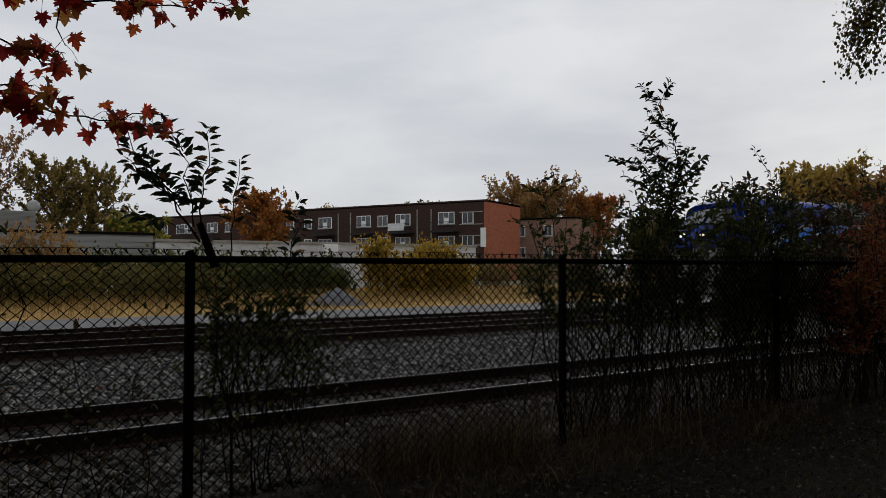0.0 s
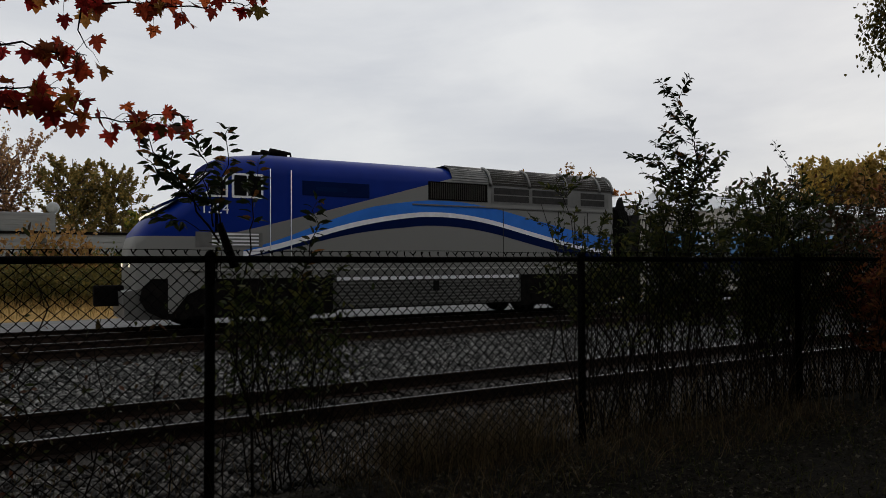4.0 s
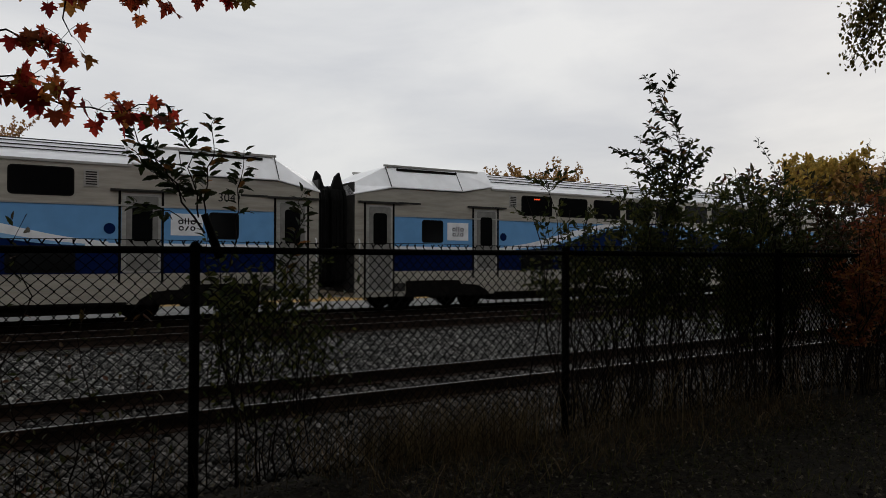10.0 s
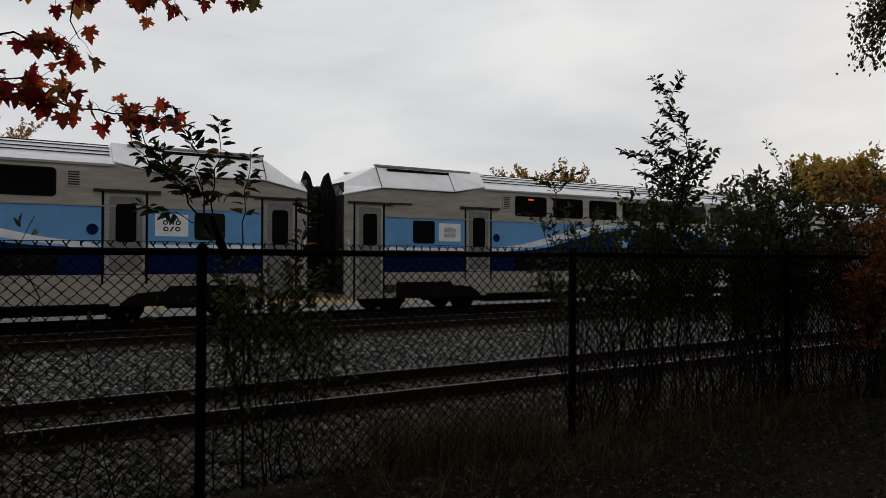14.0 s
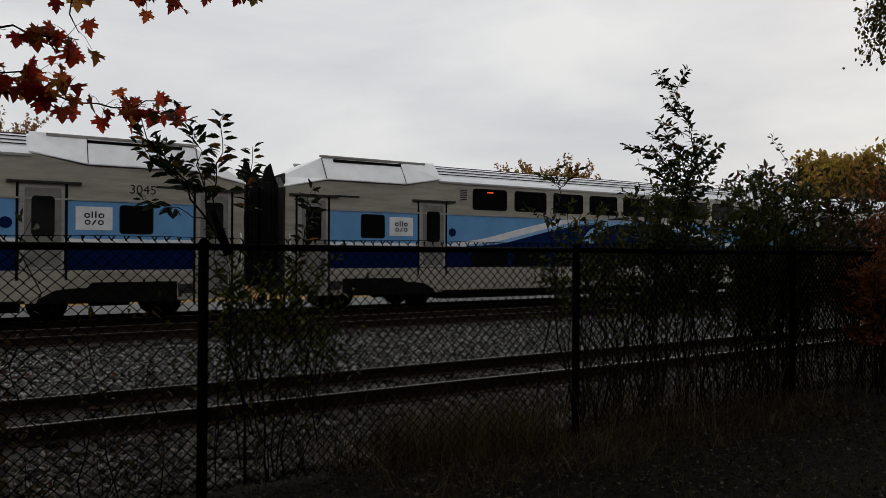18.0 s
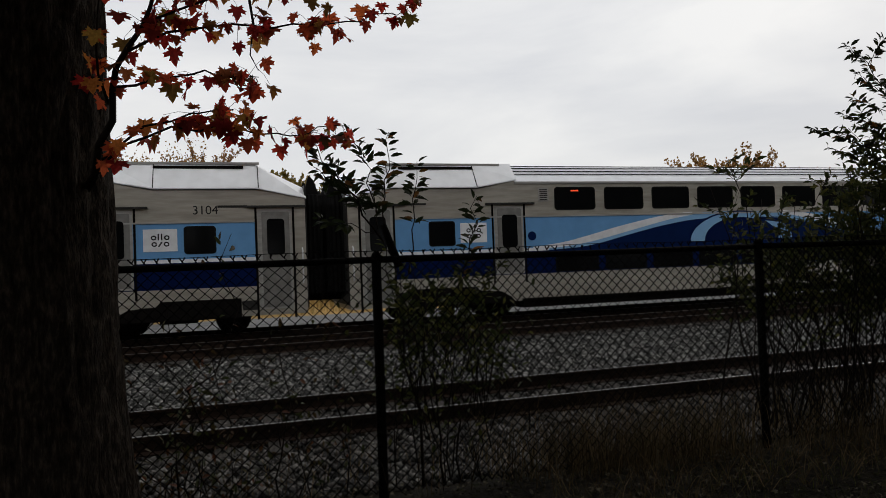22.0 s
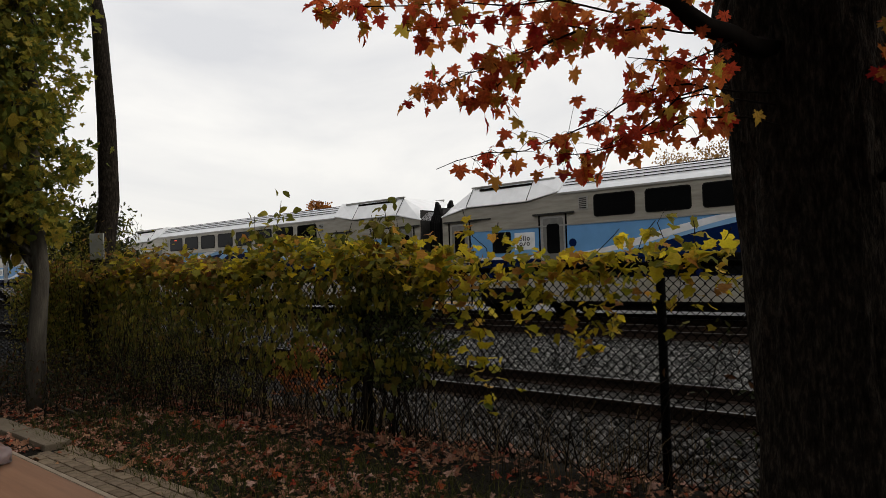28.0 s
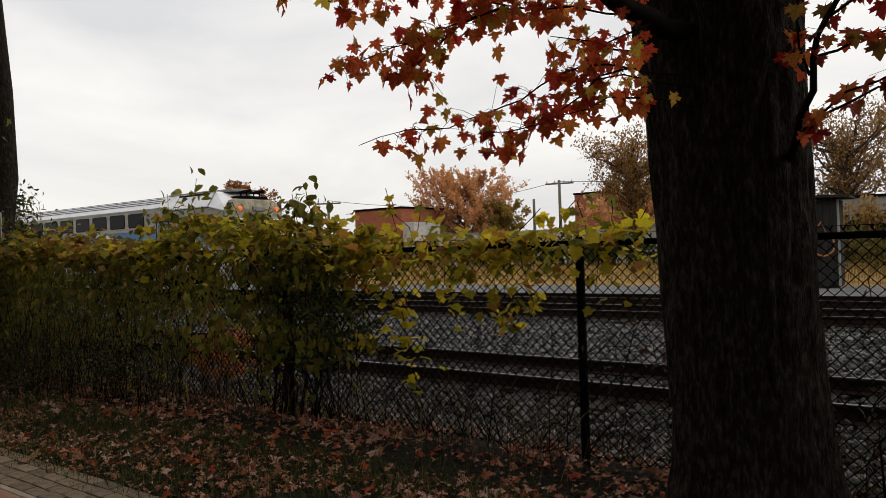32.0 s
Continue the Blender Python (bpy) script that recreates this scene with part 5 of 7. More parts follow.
# plants
def leaves_along(rng, line, count, spread, size, start=0.1, stalks=None):
    """Places for leaves round a crooked branch: position and size."""
    pts = [Vector(p) for p in line]
    spots = []
    for k in range(count):
        t = rng.uniform(start, 1.0) * (len(pts) - 1)
        i = min(int(t), len(pts) - 2)
        root = pts[i].lerp(pts[i + 1], t - i)
        p = root + Vector(rng.normal(0, spread, 3))
        spots.append((p, size * rng.uniform(0.7, 1.25)))
        if stalks is not None:
            stalks.append(([root, root.lerp(p, 0.5) + Vector((0, 0, 0.012)), p], [0.0016, 0.0013, 0.0009]))
    return spots


def leaf_parts(parent, data_list, spots, turns, name="leaf"):
    for k, (p, size) in enumerate(spots):
        ob = new(name, data_list[k % len(data_list)])
        ob.parent = parent
        m = Matrix([list(r) for r in turns[k]]).to_4x4()
        ob.matrix_basis = Matrix.Translation(p) @ m @ Matrix.Scale(size, 4)


# the red maple in front of the fence
rng = np.random.default_rng(21)
maple = thing("red_maple_tree", "red maple with thick dark furrowed trunk and red-orange leaves", "tree")
MX, MY = -0.905, 3.80
trunk_line = [(MX + 0.1, MY, -0.15), (MX + 0.09, MY, 0.05), (MX + 0.075, MY, 0.35), (MX + 0.04, MY, 0.9), (MX + 0.01, MY, 1.6), (MX - 0.025, MY, 2.3), (MX - 0.055, MY, 2.8), (MX - 0.03, MY, 3.4), (MX, MY + 0.05, 4.6), (MX + 0.1, MY + 0.1, 6.5)]
radii = [0.52, 0.46, 0.405, 0.382, 0.385, 0.405, 0.44, 0.37, 0.27, 0.13]
verts, faces = [], []
fine = []
for (a, ra), (b, rb) in zip(zip(trunk_line, radii), zip(trunk_line[1:], radii[1:])):
    for k in range(8):
        fine.append((Vector(a).lerp(Vector(b), k / 8), ra + (rb - ra) * k / 8))
SIDES = 96
for p, r in fine:
    for k in range(SIDES):
        a = 2 * math.pi * k / SIDES
        ridge = noise.noise(Vector((math.cos(a) * 6.5, math.sin(a) * 6.5, p.z * 1.1)))
        ridge2 = noise.noise(Vector((math.cos(a) * 12, math.sin(a) * 12, p.z * 2.2 + 9)))
        root = 0.10 * max(0, 0.5 - p.z) * math.cos(5 * a + 0.6)
        rr = r + root + 0.018 * ridge - 0.034 * max(0.0, 0.22 - abs(ridge2)) / 0.22
        verts.append((p.x + rr * math.cos(a), p.y + rr * math.sin(a), p.z))
for i in range(len(fine) - 1):
    for k in range(SIDES):
        a, b = i * SIDES + k, i * SIDES + (k + 1) % SIDES
        faces.append((a, b, b + SIDES, a + SIDES))
raw("trunk", verts, faces, M_BARK, maple, "thick furrowed dark trunk", smooth=True)

RIGHT_DROP = Vector((0.0, 0.0, 0.02))
right_limbs = [
    [(-0.6, 3.62, 1.92), (-0.49, 3.3, 2.06), (-0.42, 3.22, 2.28), (-0.35, 3.2, 2.46), (-0.26, 3.2, 2.63), (-0.16, 3.2, 2.73), (-0.05, 3.2, 2.82), (0.1, 3.15, 3.1)],
    [(-0.35, 3.2, 2.46), (-0.19, 3.2, 2.54), (-0.04, 3.2, 2.56), (0.14, 3.2, 2.58), (0.34, 3.2, 2.6), (0.5, 3.2, 2.61), (0.65, 3.2, 2.63), (0.79, 3.2, 2.68), (0.88, 3.2, 2.71)],
    [(-0.55, 3.5, 1.95), (-0.39, 3.22, 2.05), (-0.19, 3.2, 2.12), (-0.01, 3.2, 2.13), (0.09, 3.2, 2.12), (0.25, 3.2, 2.1), (0.39, 3.2, 2.1), (0.5, 3.2, 2.14), (0.58, 3.2, 2.14)],
    [(-0.4, 3.22, 2.31), (-0.24, 3.2, 2.34), (-0.1, 3.2, 2.35), (0.0, 3.2, 2.35), (0.08, 3.2, 2.34), (0.18, 3.2, 2.35)],
    [(-0.52, 3.4, 2.0), (-0.3, 3.2, 2.13), (-0.11, 3.2, 2.18), (0.01, 3.2, 2.2), (0.07, 3.2, 2.2)],
    [(-0.3, 3.2, 2.56), (-0.12, 3.22, 2.66), (0.1, 3.2, 2.74), (0.36, 3.2, 2.8), (0.62, 3.2, 2.88)],
    [(-0.16, 3.2, 2.73), (-0.02, 3.16, 2.76), (0.2, 3.1, 2.88), (0.5, 3.05, 2.98)],
    [(-0.44, 3.25, 2.24), (-0.46, 3.1, 2.44), (-0.42, 3.0, 2.66), (-0.3, 2.95, 2.85)],
    [(0.15, 3.2, 2.72), (0.16, 3.2, 2.56), (0.18, 3.2, 2.38)],
]
left_limbs = [
    [(-0.98, 3.45, 2.58), (-1.08, 3.1, 2.6), (-1.17, 2.86, 2.65), (-1.28, 2.75, 2.75), (-1.5, 2.5, 3.1)],
    [(-1.1, 3.0, 2.58), (-1.31, 2.78, 2.61), (-1.5, 2.68, 2.62), (-1.71, 2.54, 2.68), (-1.93, 2.37, 2.69), (-2.19, 2.15, 2.67)],
    [(-1.0, 3.4, 2.36), (-1.2, 2.92, 2.36), (-1.4, 2.82, 2.33), (-1.57, 2.76, 2.23), (-1.71, 2.69, 2.18), (-1.87, 2.6, 2.12), (-2.02, 2.49, 2.12), (-2.21, 2.34, 2.05)],
    [(-1.1, 3.1, 2.36), (-1.24, 2.9, 2.31), (-1.42, 2.85, 2.17), (-1.63, 2.75, 2.09), (-1.75, 2.69, 2.04)],
    [(-1.5, 2.68, 2.62), (-1.66, 2.58, 2.6), (-1.86, 2.48, 2.54), (-2.02, 2.38, 2.48), (-2.24, 2.23, 2.38)],
    [(-1.31, 2.78, 2.66), (-1.6, 2.5, 2.74), (-1.95, 2.25, 2.76), (-2.31, 1.98, 2.77), (-2.43, 1.85, 2.75)],
    [(-1.55, 2.6, 2.62), (-1.72, 2.5, 2.55), (-1.85, 2.42, 2.42), (-1.98, 2.36, 2.33)],
    [(-1.12, 3.0, 2.42), (-1.25, 2.86, 2.46), (-1.42, 2.78, 2.5)],
    [(-0.97, 3.4, 2.2), (-1.12, 2.95, 2.2), (-1.3, 2.9, 2.17), (-1.45, 2.85, 2.15)],
    [(-0.98, 3.4, 2.3), (-1.15, 2.95, 2.31), (-1.38, 2.88, 2.28)],
    [(-1.06, 3.1, 2.56), (-1.2, 2.92, 2.46), (-1.26, 2.9, 2.36)],
]


def bent(line):
    """The same limb with more bends in it."""
    out = [Vector(line[0])]
    for a, b in zip(line, line[1:]):
        a, b = Vector(a), Vector(b)
        out += [a.lerp(b, 0.5) + Vector(rng.normal(0, 0.016, 3)), b]
    return out


right_limbs = [[Vector(p) + RIGHT_DROP * min(1.0, k / 2) for k, p in enumerate(l)] for l in right_limbs]
lines = [(bent(l), list(np.linspace(0.02 if k == 0 else 0.0065, 0.0018, 2 * len(l) - 1))) for k, l in enumerate(right_limbs)]
lines += [(bent(l), list(np.linspace(0.055 if k == 0 else 0.0055, 0.03 if k == 0 else 0.0018, 2 * len(l) - 1))) for k, l in enumerate(left_limbs)]


def hung_leaves(line, count, size, start=0.12, loose=1.0):
    """Leaves that hang on thin stalks, in loose groups along a twig."""
    pts = [Vector(p) for p in line]
    out = []
    while len(out) < count:
        t = rng.uniform(start, 1.0) * (len(pts) - 1)
        i = min(int(t), len(pts) - 2)
        root = pts[i].lerp(pts[i + 1], t - i)
        for k in range(rng.integers(1, 3)):
            p = root + Vector((rng.normal(0, 0.042 * loose), rng.normal(0, 0.05 * loose), rng.normal(0.0, 0.036 * loose)))
            out.append((p, size * rng.uniform(0.68, 1.18)))
            lines.append(([root, root.lerp(p, 0.5) + Vector((0, 0, 0.01)), p], [0.0013, 0.0011, 0.0008]))
    return out


def hung_turns(n):
    """Leaf tips hang down and outwards, faces to either side of the row of trees."""
    yaw = rng.normal(0, 0.75, n) + np.pi * rng.integers(0, 2, n)
    lean = np.radians(rng.normal(-66, 24, n))
    roll = np.radians(rng.normal(0, 30, n))
    cy, sy, cl, sl, cr, sr, o, i = np.cos(yaw), np.sin(yaw), np.cos(lean), np.sin(lean), np.cos(roll), np.sin(roll), np.zeros(n), np.ones(n)
    rz = np.stack([cy, -sy, o, sy, cy, o, o, o, i], -1).reshape(-1, 3, 3)
    rx = np.stack([i, o, o, o, cl, -sl, o, sl, cl], -1).reshape(-1, 3, 3)
    ry = np.stack([cr, o, sr, o, i, o, -sr, o, cr], -1).reshape(-1, 3, 3)
    return rz @ rx @ ry


def clear_of_trunk(found):
    return [(p, size) for p, size in found if math.hypot(p.x - MX, p.y - MY) > 0.62]


right_spots, left_spots = [], []
for k, l in enumerate(right_limbs):
    right_spots += hung_leaves(l, (30, 50, 58, 30, 24, 30, 30, 30, 2)[k], 0.079, 0.3 if k == 0 else 0.08)
for k, l in enumerate(left_limbs):
    left_spots += hung_leaves(l, (18, 96, 52, 50, 64, 74, 54, 20, 28, 18, 14)[k], 0.077, 0.2, 1.35)
tubes("branchwork", lines, M_TWIG, maple, "dark bare twigs", sides=5, kind="stuff")
for found, mat, mat_joined in ((clear_of_trunk(right_spots), M_MAPLE, M_MAPLE_CROWN), (clear_of_trunk(left_spots), M_MAPLE_BRIGHT, M_MAPLE_BRIGHT_JOINED)):
    found = [found[i] for i in rng.permutation(len(found))]
    maple_leaves = [leaf_mesh("maple_leaf", MAPLE_LEAF, mat, f, c) for f, c in ((0.2, 0.35), (0.05, 0.15), (0.35, 0.6), (-0.15, 0.5))]
    leaf_parts(maple, maple_leaves, found[:150], hung_turns(150))
    rest = found[150:]
    many("leaves", leaf_template(MAPLE_LEAF, 0.2, 0.4), [p for p, q in rest], hung_turns(len(rest)), [q for p, q in rest], mat_joined, maple)
# extra crown overhead, above the line of sight, added unseen to shade the ground
pts = []
while len(pts) < 11000:
    p = rng.uniform(-1, 1, 3)
    if (p ** 2).sum() > 1:
        continue
    q = np.array([4.6 + 7.2 * p[0], -0.9 + 7.2 * p[1], 6.8 + 3.4 * p[2]])
    flat = math.hypot(q[0], q[1])
    if q[2] - 1.5 > 0.56 * flat + 0.5:
        pts.append(q)
# second unseen cluster, added to deepen the shade on the right
while len(pts) < 18500:
    p = rng.uniform(-1, 1, 3)
    q = np.array([6.5 + 6.0 * p[0], -0.5 + 4.5 * p[1], 7.2 + 2.6 * p[2]])
    if (p ** 2).sum() <= 1 and q[2] - 1.5 > 0.56 * math.hypot(q[0], q[1]) + 0.5:
        pts.append(q)
many("crown", leaf_template(MAPLE_LEAF, 0.2, 0.3), pts, turns_of(rng, len(pts), droop=(-25, 35)), rng.uniform(0.24, 0.46, len(pts)), M_MAPLE_CROWN, maple, "unseen crown of red leaves added to shade the ground")
limbs = []
for k in range(14):
    a = rng.uniform(0, 2 * math.pi)
    base = Vector((MX, MY + 0.05, rng.uniform(3.6, 5.8)))
    tip = base + Vector((math.cos(a) * 3.4, math.sin(a) * 3.0 - 0.8, rng.uniform(1.6, 2.6)))
    limbs.append((wander(rng, base, tip, 6, 0.05), list(np.linspace(0.09, 0.015, 6))))
tubes("limbwork", limbs, M_BARK, maple, sides=7, kind="stuff")


# shrubs growing through the fence
def towards(d, r):
    """The turn that lays a leaf's tip along d, its face up and outwards from the fence."""
    d = Vector(d).normalized()
    side = d.cross(Vector((r.normal(0, 0.7), -0.7 + r.normal(0, 0.6), 0.55))).normalized()
    up = side.cross(d)
    return np.array([[side.x, d.x, up.x], [side.y, d.y, up.y], [side.z, d.z, up.z]])


def shrub(label, stems, leaf_count, size, mat, seed, low=0.25, spread=0.05, clutter=0, box_=None, category="shrub", shoots=(), step=0.034):
    r = np.random.default_rng(seed)
    ob = thing("shrub", label, category)
    wood, places = [], []
    shoot_spots, shoot_turns = [], []
    for base, tip, width, bare in shoots:
        line = wander(r, base, tip, 9, 0.022)
        wood.append((line, list(np.linspace(width, 0.002, 9))))
        length = (Vector(tip) - Vector(base)).length
        axis = (Vector(tip) - Vector(base)).normalized()
        count = int(length * (1 - bare) / step)
        for k in range(count):
            t = (bare + (1 - bare) * (k + r.uniform(0, 0.6)) / count) * 8
            i = min(int(t), 7)
            p = line[i].lerp(line[i + 1], t - i)
            a = math.pi * (k % 2) + r.normal(0, 0.9)
            out = Vector((math.cos(a), math.sin(a) * 0.45, 0)) * 0.9 + axis * r.uniform(0.15, 0.8) + Vector((0, 0, r.normal(-0.15, 0.3)))
            shoot_spots.append((p + out.normalized() * 0.012, size * r.uniform(0.75, 1.3) * (0.75 if t > 7 else 1.0)))
            shoot_turns.append(towards(out, r))
    if shoots:
        meshes = [leaf_mesh("shrub_leaf", LANCE_LEAF, M_BUSH_PART, f, c) for f, c in ((0.3, 0.2), (0.1, 0.45))]
        leaf_parts(ob, meshes, shoot_spots[:300], shoot_turns[:300])
        if shoot_spots[300:]:
            many("shoot_leaves", leaf_template(LANCE_LEAF, 0.25, 0.3), [p for p, q in shoot_spots[300:]], np.array(shoot_turns[300:]), [q for p, q in shoot_spots[300:]], mat, ob)
    for base, tip, width in stems:
        line = wander(r, base, tip, 8, 0.035)
        wood.append((line, list(np.linspace(width, 0.0025, 8))))
        places += leaves_along(r, line, int(leaf_count * (Vector(tip) - Vector(base)).length), spread, size, low)
    if clutter:
        x0, x1, y0, y1, z0, z1 = box_
        for k in range(clutter):
            top = Vector((r.uniform(x0, x1), r.uniform(y0, y1), z0 + (z1 - z0) * r.beta(1.6, 1.6)))
            foot = Vector((top.x + r.normal(0, 0.12), top.y + r.normal(0, 0.06), max(-0.05, top.z - r.uniform(0.4, 1.2))))
            wood.append((wander(r, foot, top, 5, 0.05), list(np.linspace(0.005, 0.0016, 5))))
            places += leaves_along(r, [foot, top], int(10 + 18 * r.uniform()), 0.085, size * 0.8, 0.3)
    tubes("stem_tangle", wood, M_TWIG, ob, "thin dark stems", sides=5, kind="stuff")
    t = turns_of(r, len(places), droop=(0, 50))
    if places:
        many("foliage", leaf_template(LANCE_LEAF, 0.25, 0.3), [p for p, q in places], t, [q for p, q in places], mat, ob)
    return ob


Y0 = FENCE_Y + 0.12
M_BUSH_MIX = material("russet_shrub_leaf", [(0.024, 0.034, 0.011), (0.10, 0.035, 0.016), (0.045, 0.05, 0.015), (0.03, 0.04, 0.012), (0.06, 0.03, 0.015)], 0.6, by="island", scale=25, translucent=0.3)
def thicket(label, x0, x1, y0, y1, top, stems, sprigs, size, mat, seed, foot=0.85, leaves=11):
    """Many stems from the ground, bare below, each with leafy sprigs above."""
    r = np.random.default_rng(seed)
    ob = thing("shrub", label, "shrub")
    wood, places, turns = [], [], []
    for k in range(stems):
        x, y = r.uniform(x0, x1), r.uniform(y0, y1)
        h = max(0.4, top(x) * r.uniform(0.62, 1.0))
        tip = Vector((x + r.normal(0, 0.16), y + r.normal(0, 0.1), h))
        base = Vector((x + r.normal(0, 0.22), y + r.normal(0, 0.06), -0.05))
        line = wander(r, base, tip, 7, 0.03)
        wood.append((line, list(np.linspace(r.uniform(0.006, 0.013), 0.0025, 7))))
        for j in range(sprigs):
            t = r.beta(1.9, 1.1) * 6
            i = min(int(t), 5)
            p = line[i].lerp(line[i + 1], t - i)
            if p.z < foot * r.uniform(0.55, 1.15):
                continue
            d = Vector((r.normal(0, 1), r.normal(0, 0.55), r.uniform(0.0, 1.0))).normalized()
            q = p + d * r.uniform(0.12, 0.34)
            q.z = min(q.z, top(q.x) + 0.05)
            wood.append(([p, (p + q) / 2 + Vector(r.normal(0, 0.012, 3)), q], [0.0028, 0.002, 0.0013]))
            for m in range(leaves):
                u = (m + r.uniform(0, 0.7)) / leaves
                out = Vector((r.normal(0, 0.8), r.normal(0, 0.5), r.normal(0.1, 0.5))) + d * 0.6
                places.append((p.lerp(q, u) + out.normalized() * 0.012, size * r.uniform(0.65, 1.25)))
                turns.append(towards(out, r))
    tubes("stem_tangle", wood, M_TWIG, ob, "thin dark stems", sides=5, kind="stuff")
    many("foliage", leaf_template(LANCE_LEAF, 0.25, 0.35), [p for p, q in places], np.array(turns), [q for p, q in places], mat, ob)
    return ob


shrub("dark green shrub with upright shoots growing against the fence", [], 0, 0.08, M_BUSH, 31, clutter=46, box_=(1.1, 2.0, Y0 - 0.05, Y0 + 0.25, 0.85, 1.56), step=0.0128, shoots=[
    ((1.04, Y0, 1.66), (0.55, Y0, 2.42), 0.008, 0.28), ((0.88, Y0, 1.92), (0.58, Y0, 2.18), 0.004, 0.1), ((0.92, Y0, 1.86), (0.7, Y0, 2.22), 0.004, 0.1), ((1.0, Y0, 1.76), (0.92, Y0, 2.28), 0.006, 0.15), ((0.93, Y0, 2.24), (0.81, Y0, 2.42), 0.004, 0.0),
    ((1.04, Y0, 1.72), (1.1, Y0, 2.42), 0.006, 0.2), ((1.2, Y0, 1.45), (1.29, Y0, 2.22), 0.006, 0.45), ((1.02, Y0, 1.72), (0.61, Y0, 1.84), 0.004, 0.5), ((1.5, Y0, 1.1), (1.72, Y0, 1.98), 0.008, 0.35),
    ((1.3, Y0, 0.7), (1.12, Y0, 1.5), 0.005, 0.4), ((1.45, Y0, 0.8), (1.6, Y0, 1.46), 0.005, 0.35), ((1.5, Y0, 0.9), (1.9, Y0, 1.56), 0.005, 0.45), ((1.35, Y0, 0.6), (1.42, Y0, 1.42), 0.005, 0.4),
    ((1.25, Y0, 0.0), (1.06, Y0, 1.68), 0.012, 0.9), ((1.4, Y0, 0.0), (1.3, Y0, 1.2), 0.009, 0.8), ((1.52, Y0, 0.0), (1.5, Y0, 1.1), 0.008, 0.8), ((1.45, Y0, 0.0), (1.1, Y0, 1.1), 0.006, 0.75), ((1.6, Y0, 0.0), (1.85, Y0, 1.0), 0.006, 0.7)])
tubes("broken_post", [([(1.12, FENCE_Y + 0.05, 1.5), (1.02, FENCE_Y + 0.05, 1.78)], [0.03, 0.022])], M_FENCE, fence, "short slanting broken bracket")
shrub("tall dark shrub with pointed top behind the fence", [((5.75, 4.95, 0), (6.0, 4.95, 2.5), 0.022), ((5.6, 5.0, 0), (5.5, 5.0, 2.2), 0.016)],
    20, 0.078, M_BUSH, 32, low=0.4, spread=0.06, step=0.0115, shoots=[
    ((5.95, 4.95, 2.3), (6.03, 4.95, 2.75), 0.01, 0.3), ((6.03, 4.95, 2.62), (5.9, 4.95, 3.02), 0.007, 0.3), ((5.92, 4.95, 2.98), (5.62, 4.95, 3.28), 0.005, 0.0), ((5.66, 4.95, 3.22), (5.46, 4.95, 3.38), 0.004, 0.1), ((5.72, 4.95, 3.18), (5.93, 4.95, 3.47), 0.004, 0.15), ((5.92, 4.95, 2.9), (5.55, 4.95, 3.12), 0.004, 0.2), ((5.95, 4.95, 2.75), (5.5, 4.95, 2.88), 0.004, 0.25),
    ((5.85, 4.95, 2.4), (4.99, 4.95, 2.6), 0.006, 0.1), ((5.9, 4.95, 2.6), (5.35, 4.95, 2.74), 0.005, 0.1), ((5.8, 4.95, 2.3), (5.2, 4.95, 2.42), 0.005, 0.1), ((5.95, 4.95, 2.5), (5.55, 4.95, 2.62), 0.005, 0.0), ((5.95, 4.95, 2.35), (5.6, 4.95, 2.78), 0.005, 0.0), ((5.9, 4.95, 2.2), (5.45, 4.95, 2.6), 0.005, 0.0),
    ((6.0, 4.95, 2.4), (6.5, 4.95, 2.74), 0.005, 0.05), ((6.0, 4.95, 2.35), (6.42, 4.95, 2.62), 0.005, 0.0), ((6.0, 4.95, 2.2), (6.36, 4.95, 2.46), 0.005, 0.0), ((6.0, 4.95, 2.5), (6.25, 4.95, 2.8), 0.005, 0.0), ((5.9, 4.95, 2.0), (6.3, 4.95, 2.3), 0.006, 0.0), ((5.9, 4.95, 2.0), (5.5, 4.95, 2.35), 0.006, 0.0), ((5.85, 4.95, 1.9), (6.1, 4.95, 2.6), 0.006, 0.0), ((5.8, 4.95, 1.8), (5.7, 4.95, 2.5), 0.006, 0.0), ((5.9, 4.95, 2.1), (6.05, 4.95, 2.72), 0.005, 0.0)])
thicket("low dark green shrub growing through the fence", 4.2, 5.5, 4.7, 5.3, lambda x: 2.24 + 0.1 * math.sin(x * 9.0), 34, 9, 0.07, M_BUSH, 331, foot=1.1)
thicket("dense dark green thicket under the pointed shrub", 5.4, 6.6, 4.7, 5.3, lambda x: 2.36 + 0.1 * math.sin(x * 7.0), 36, 11, 0.076, M_BUSH, 332, foot=1.0)
thicket("dark green hedge shrub tangled in the fence", 6.6, 8.2, 4.75, 5.4, lambda x: 2.5 + 0.14 * math.sin(x * 5.2 + 0.6) - 0.12 * (6.5 < x < 6.75), 56, 12, 0.078, M_BUSH, 333, foot=0.8)
thicket("thick dark hedge shrub with a few red leaves", 8.0, 11.5, 4.8, 5.7, lambda x: 2.55 + 0.2 * math.sin(x * 3.1), 80, 15, 0.088, M_BUSH_MIX, 334, foot=0.7)
thicket("rust-red shrub at the fence beside the hedge", 8.0, 9.6, 4.1, 4.45, lambda x: 2.0 + 0.45 * math.sin((x - 8.0) * 1.4), 30, 13, 0.07, M_REDBUSH, 335, foot=0.6)
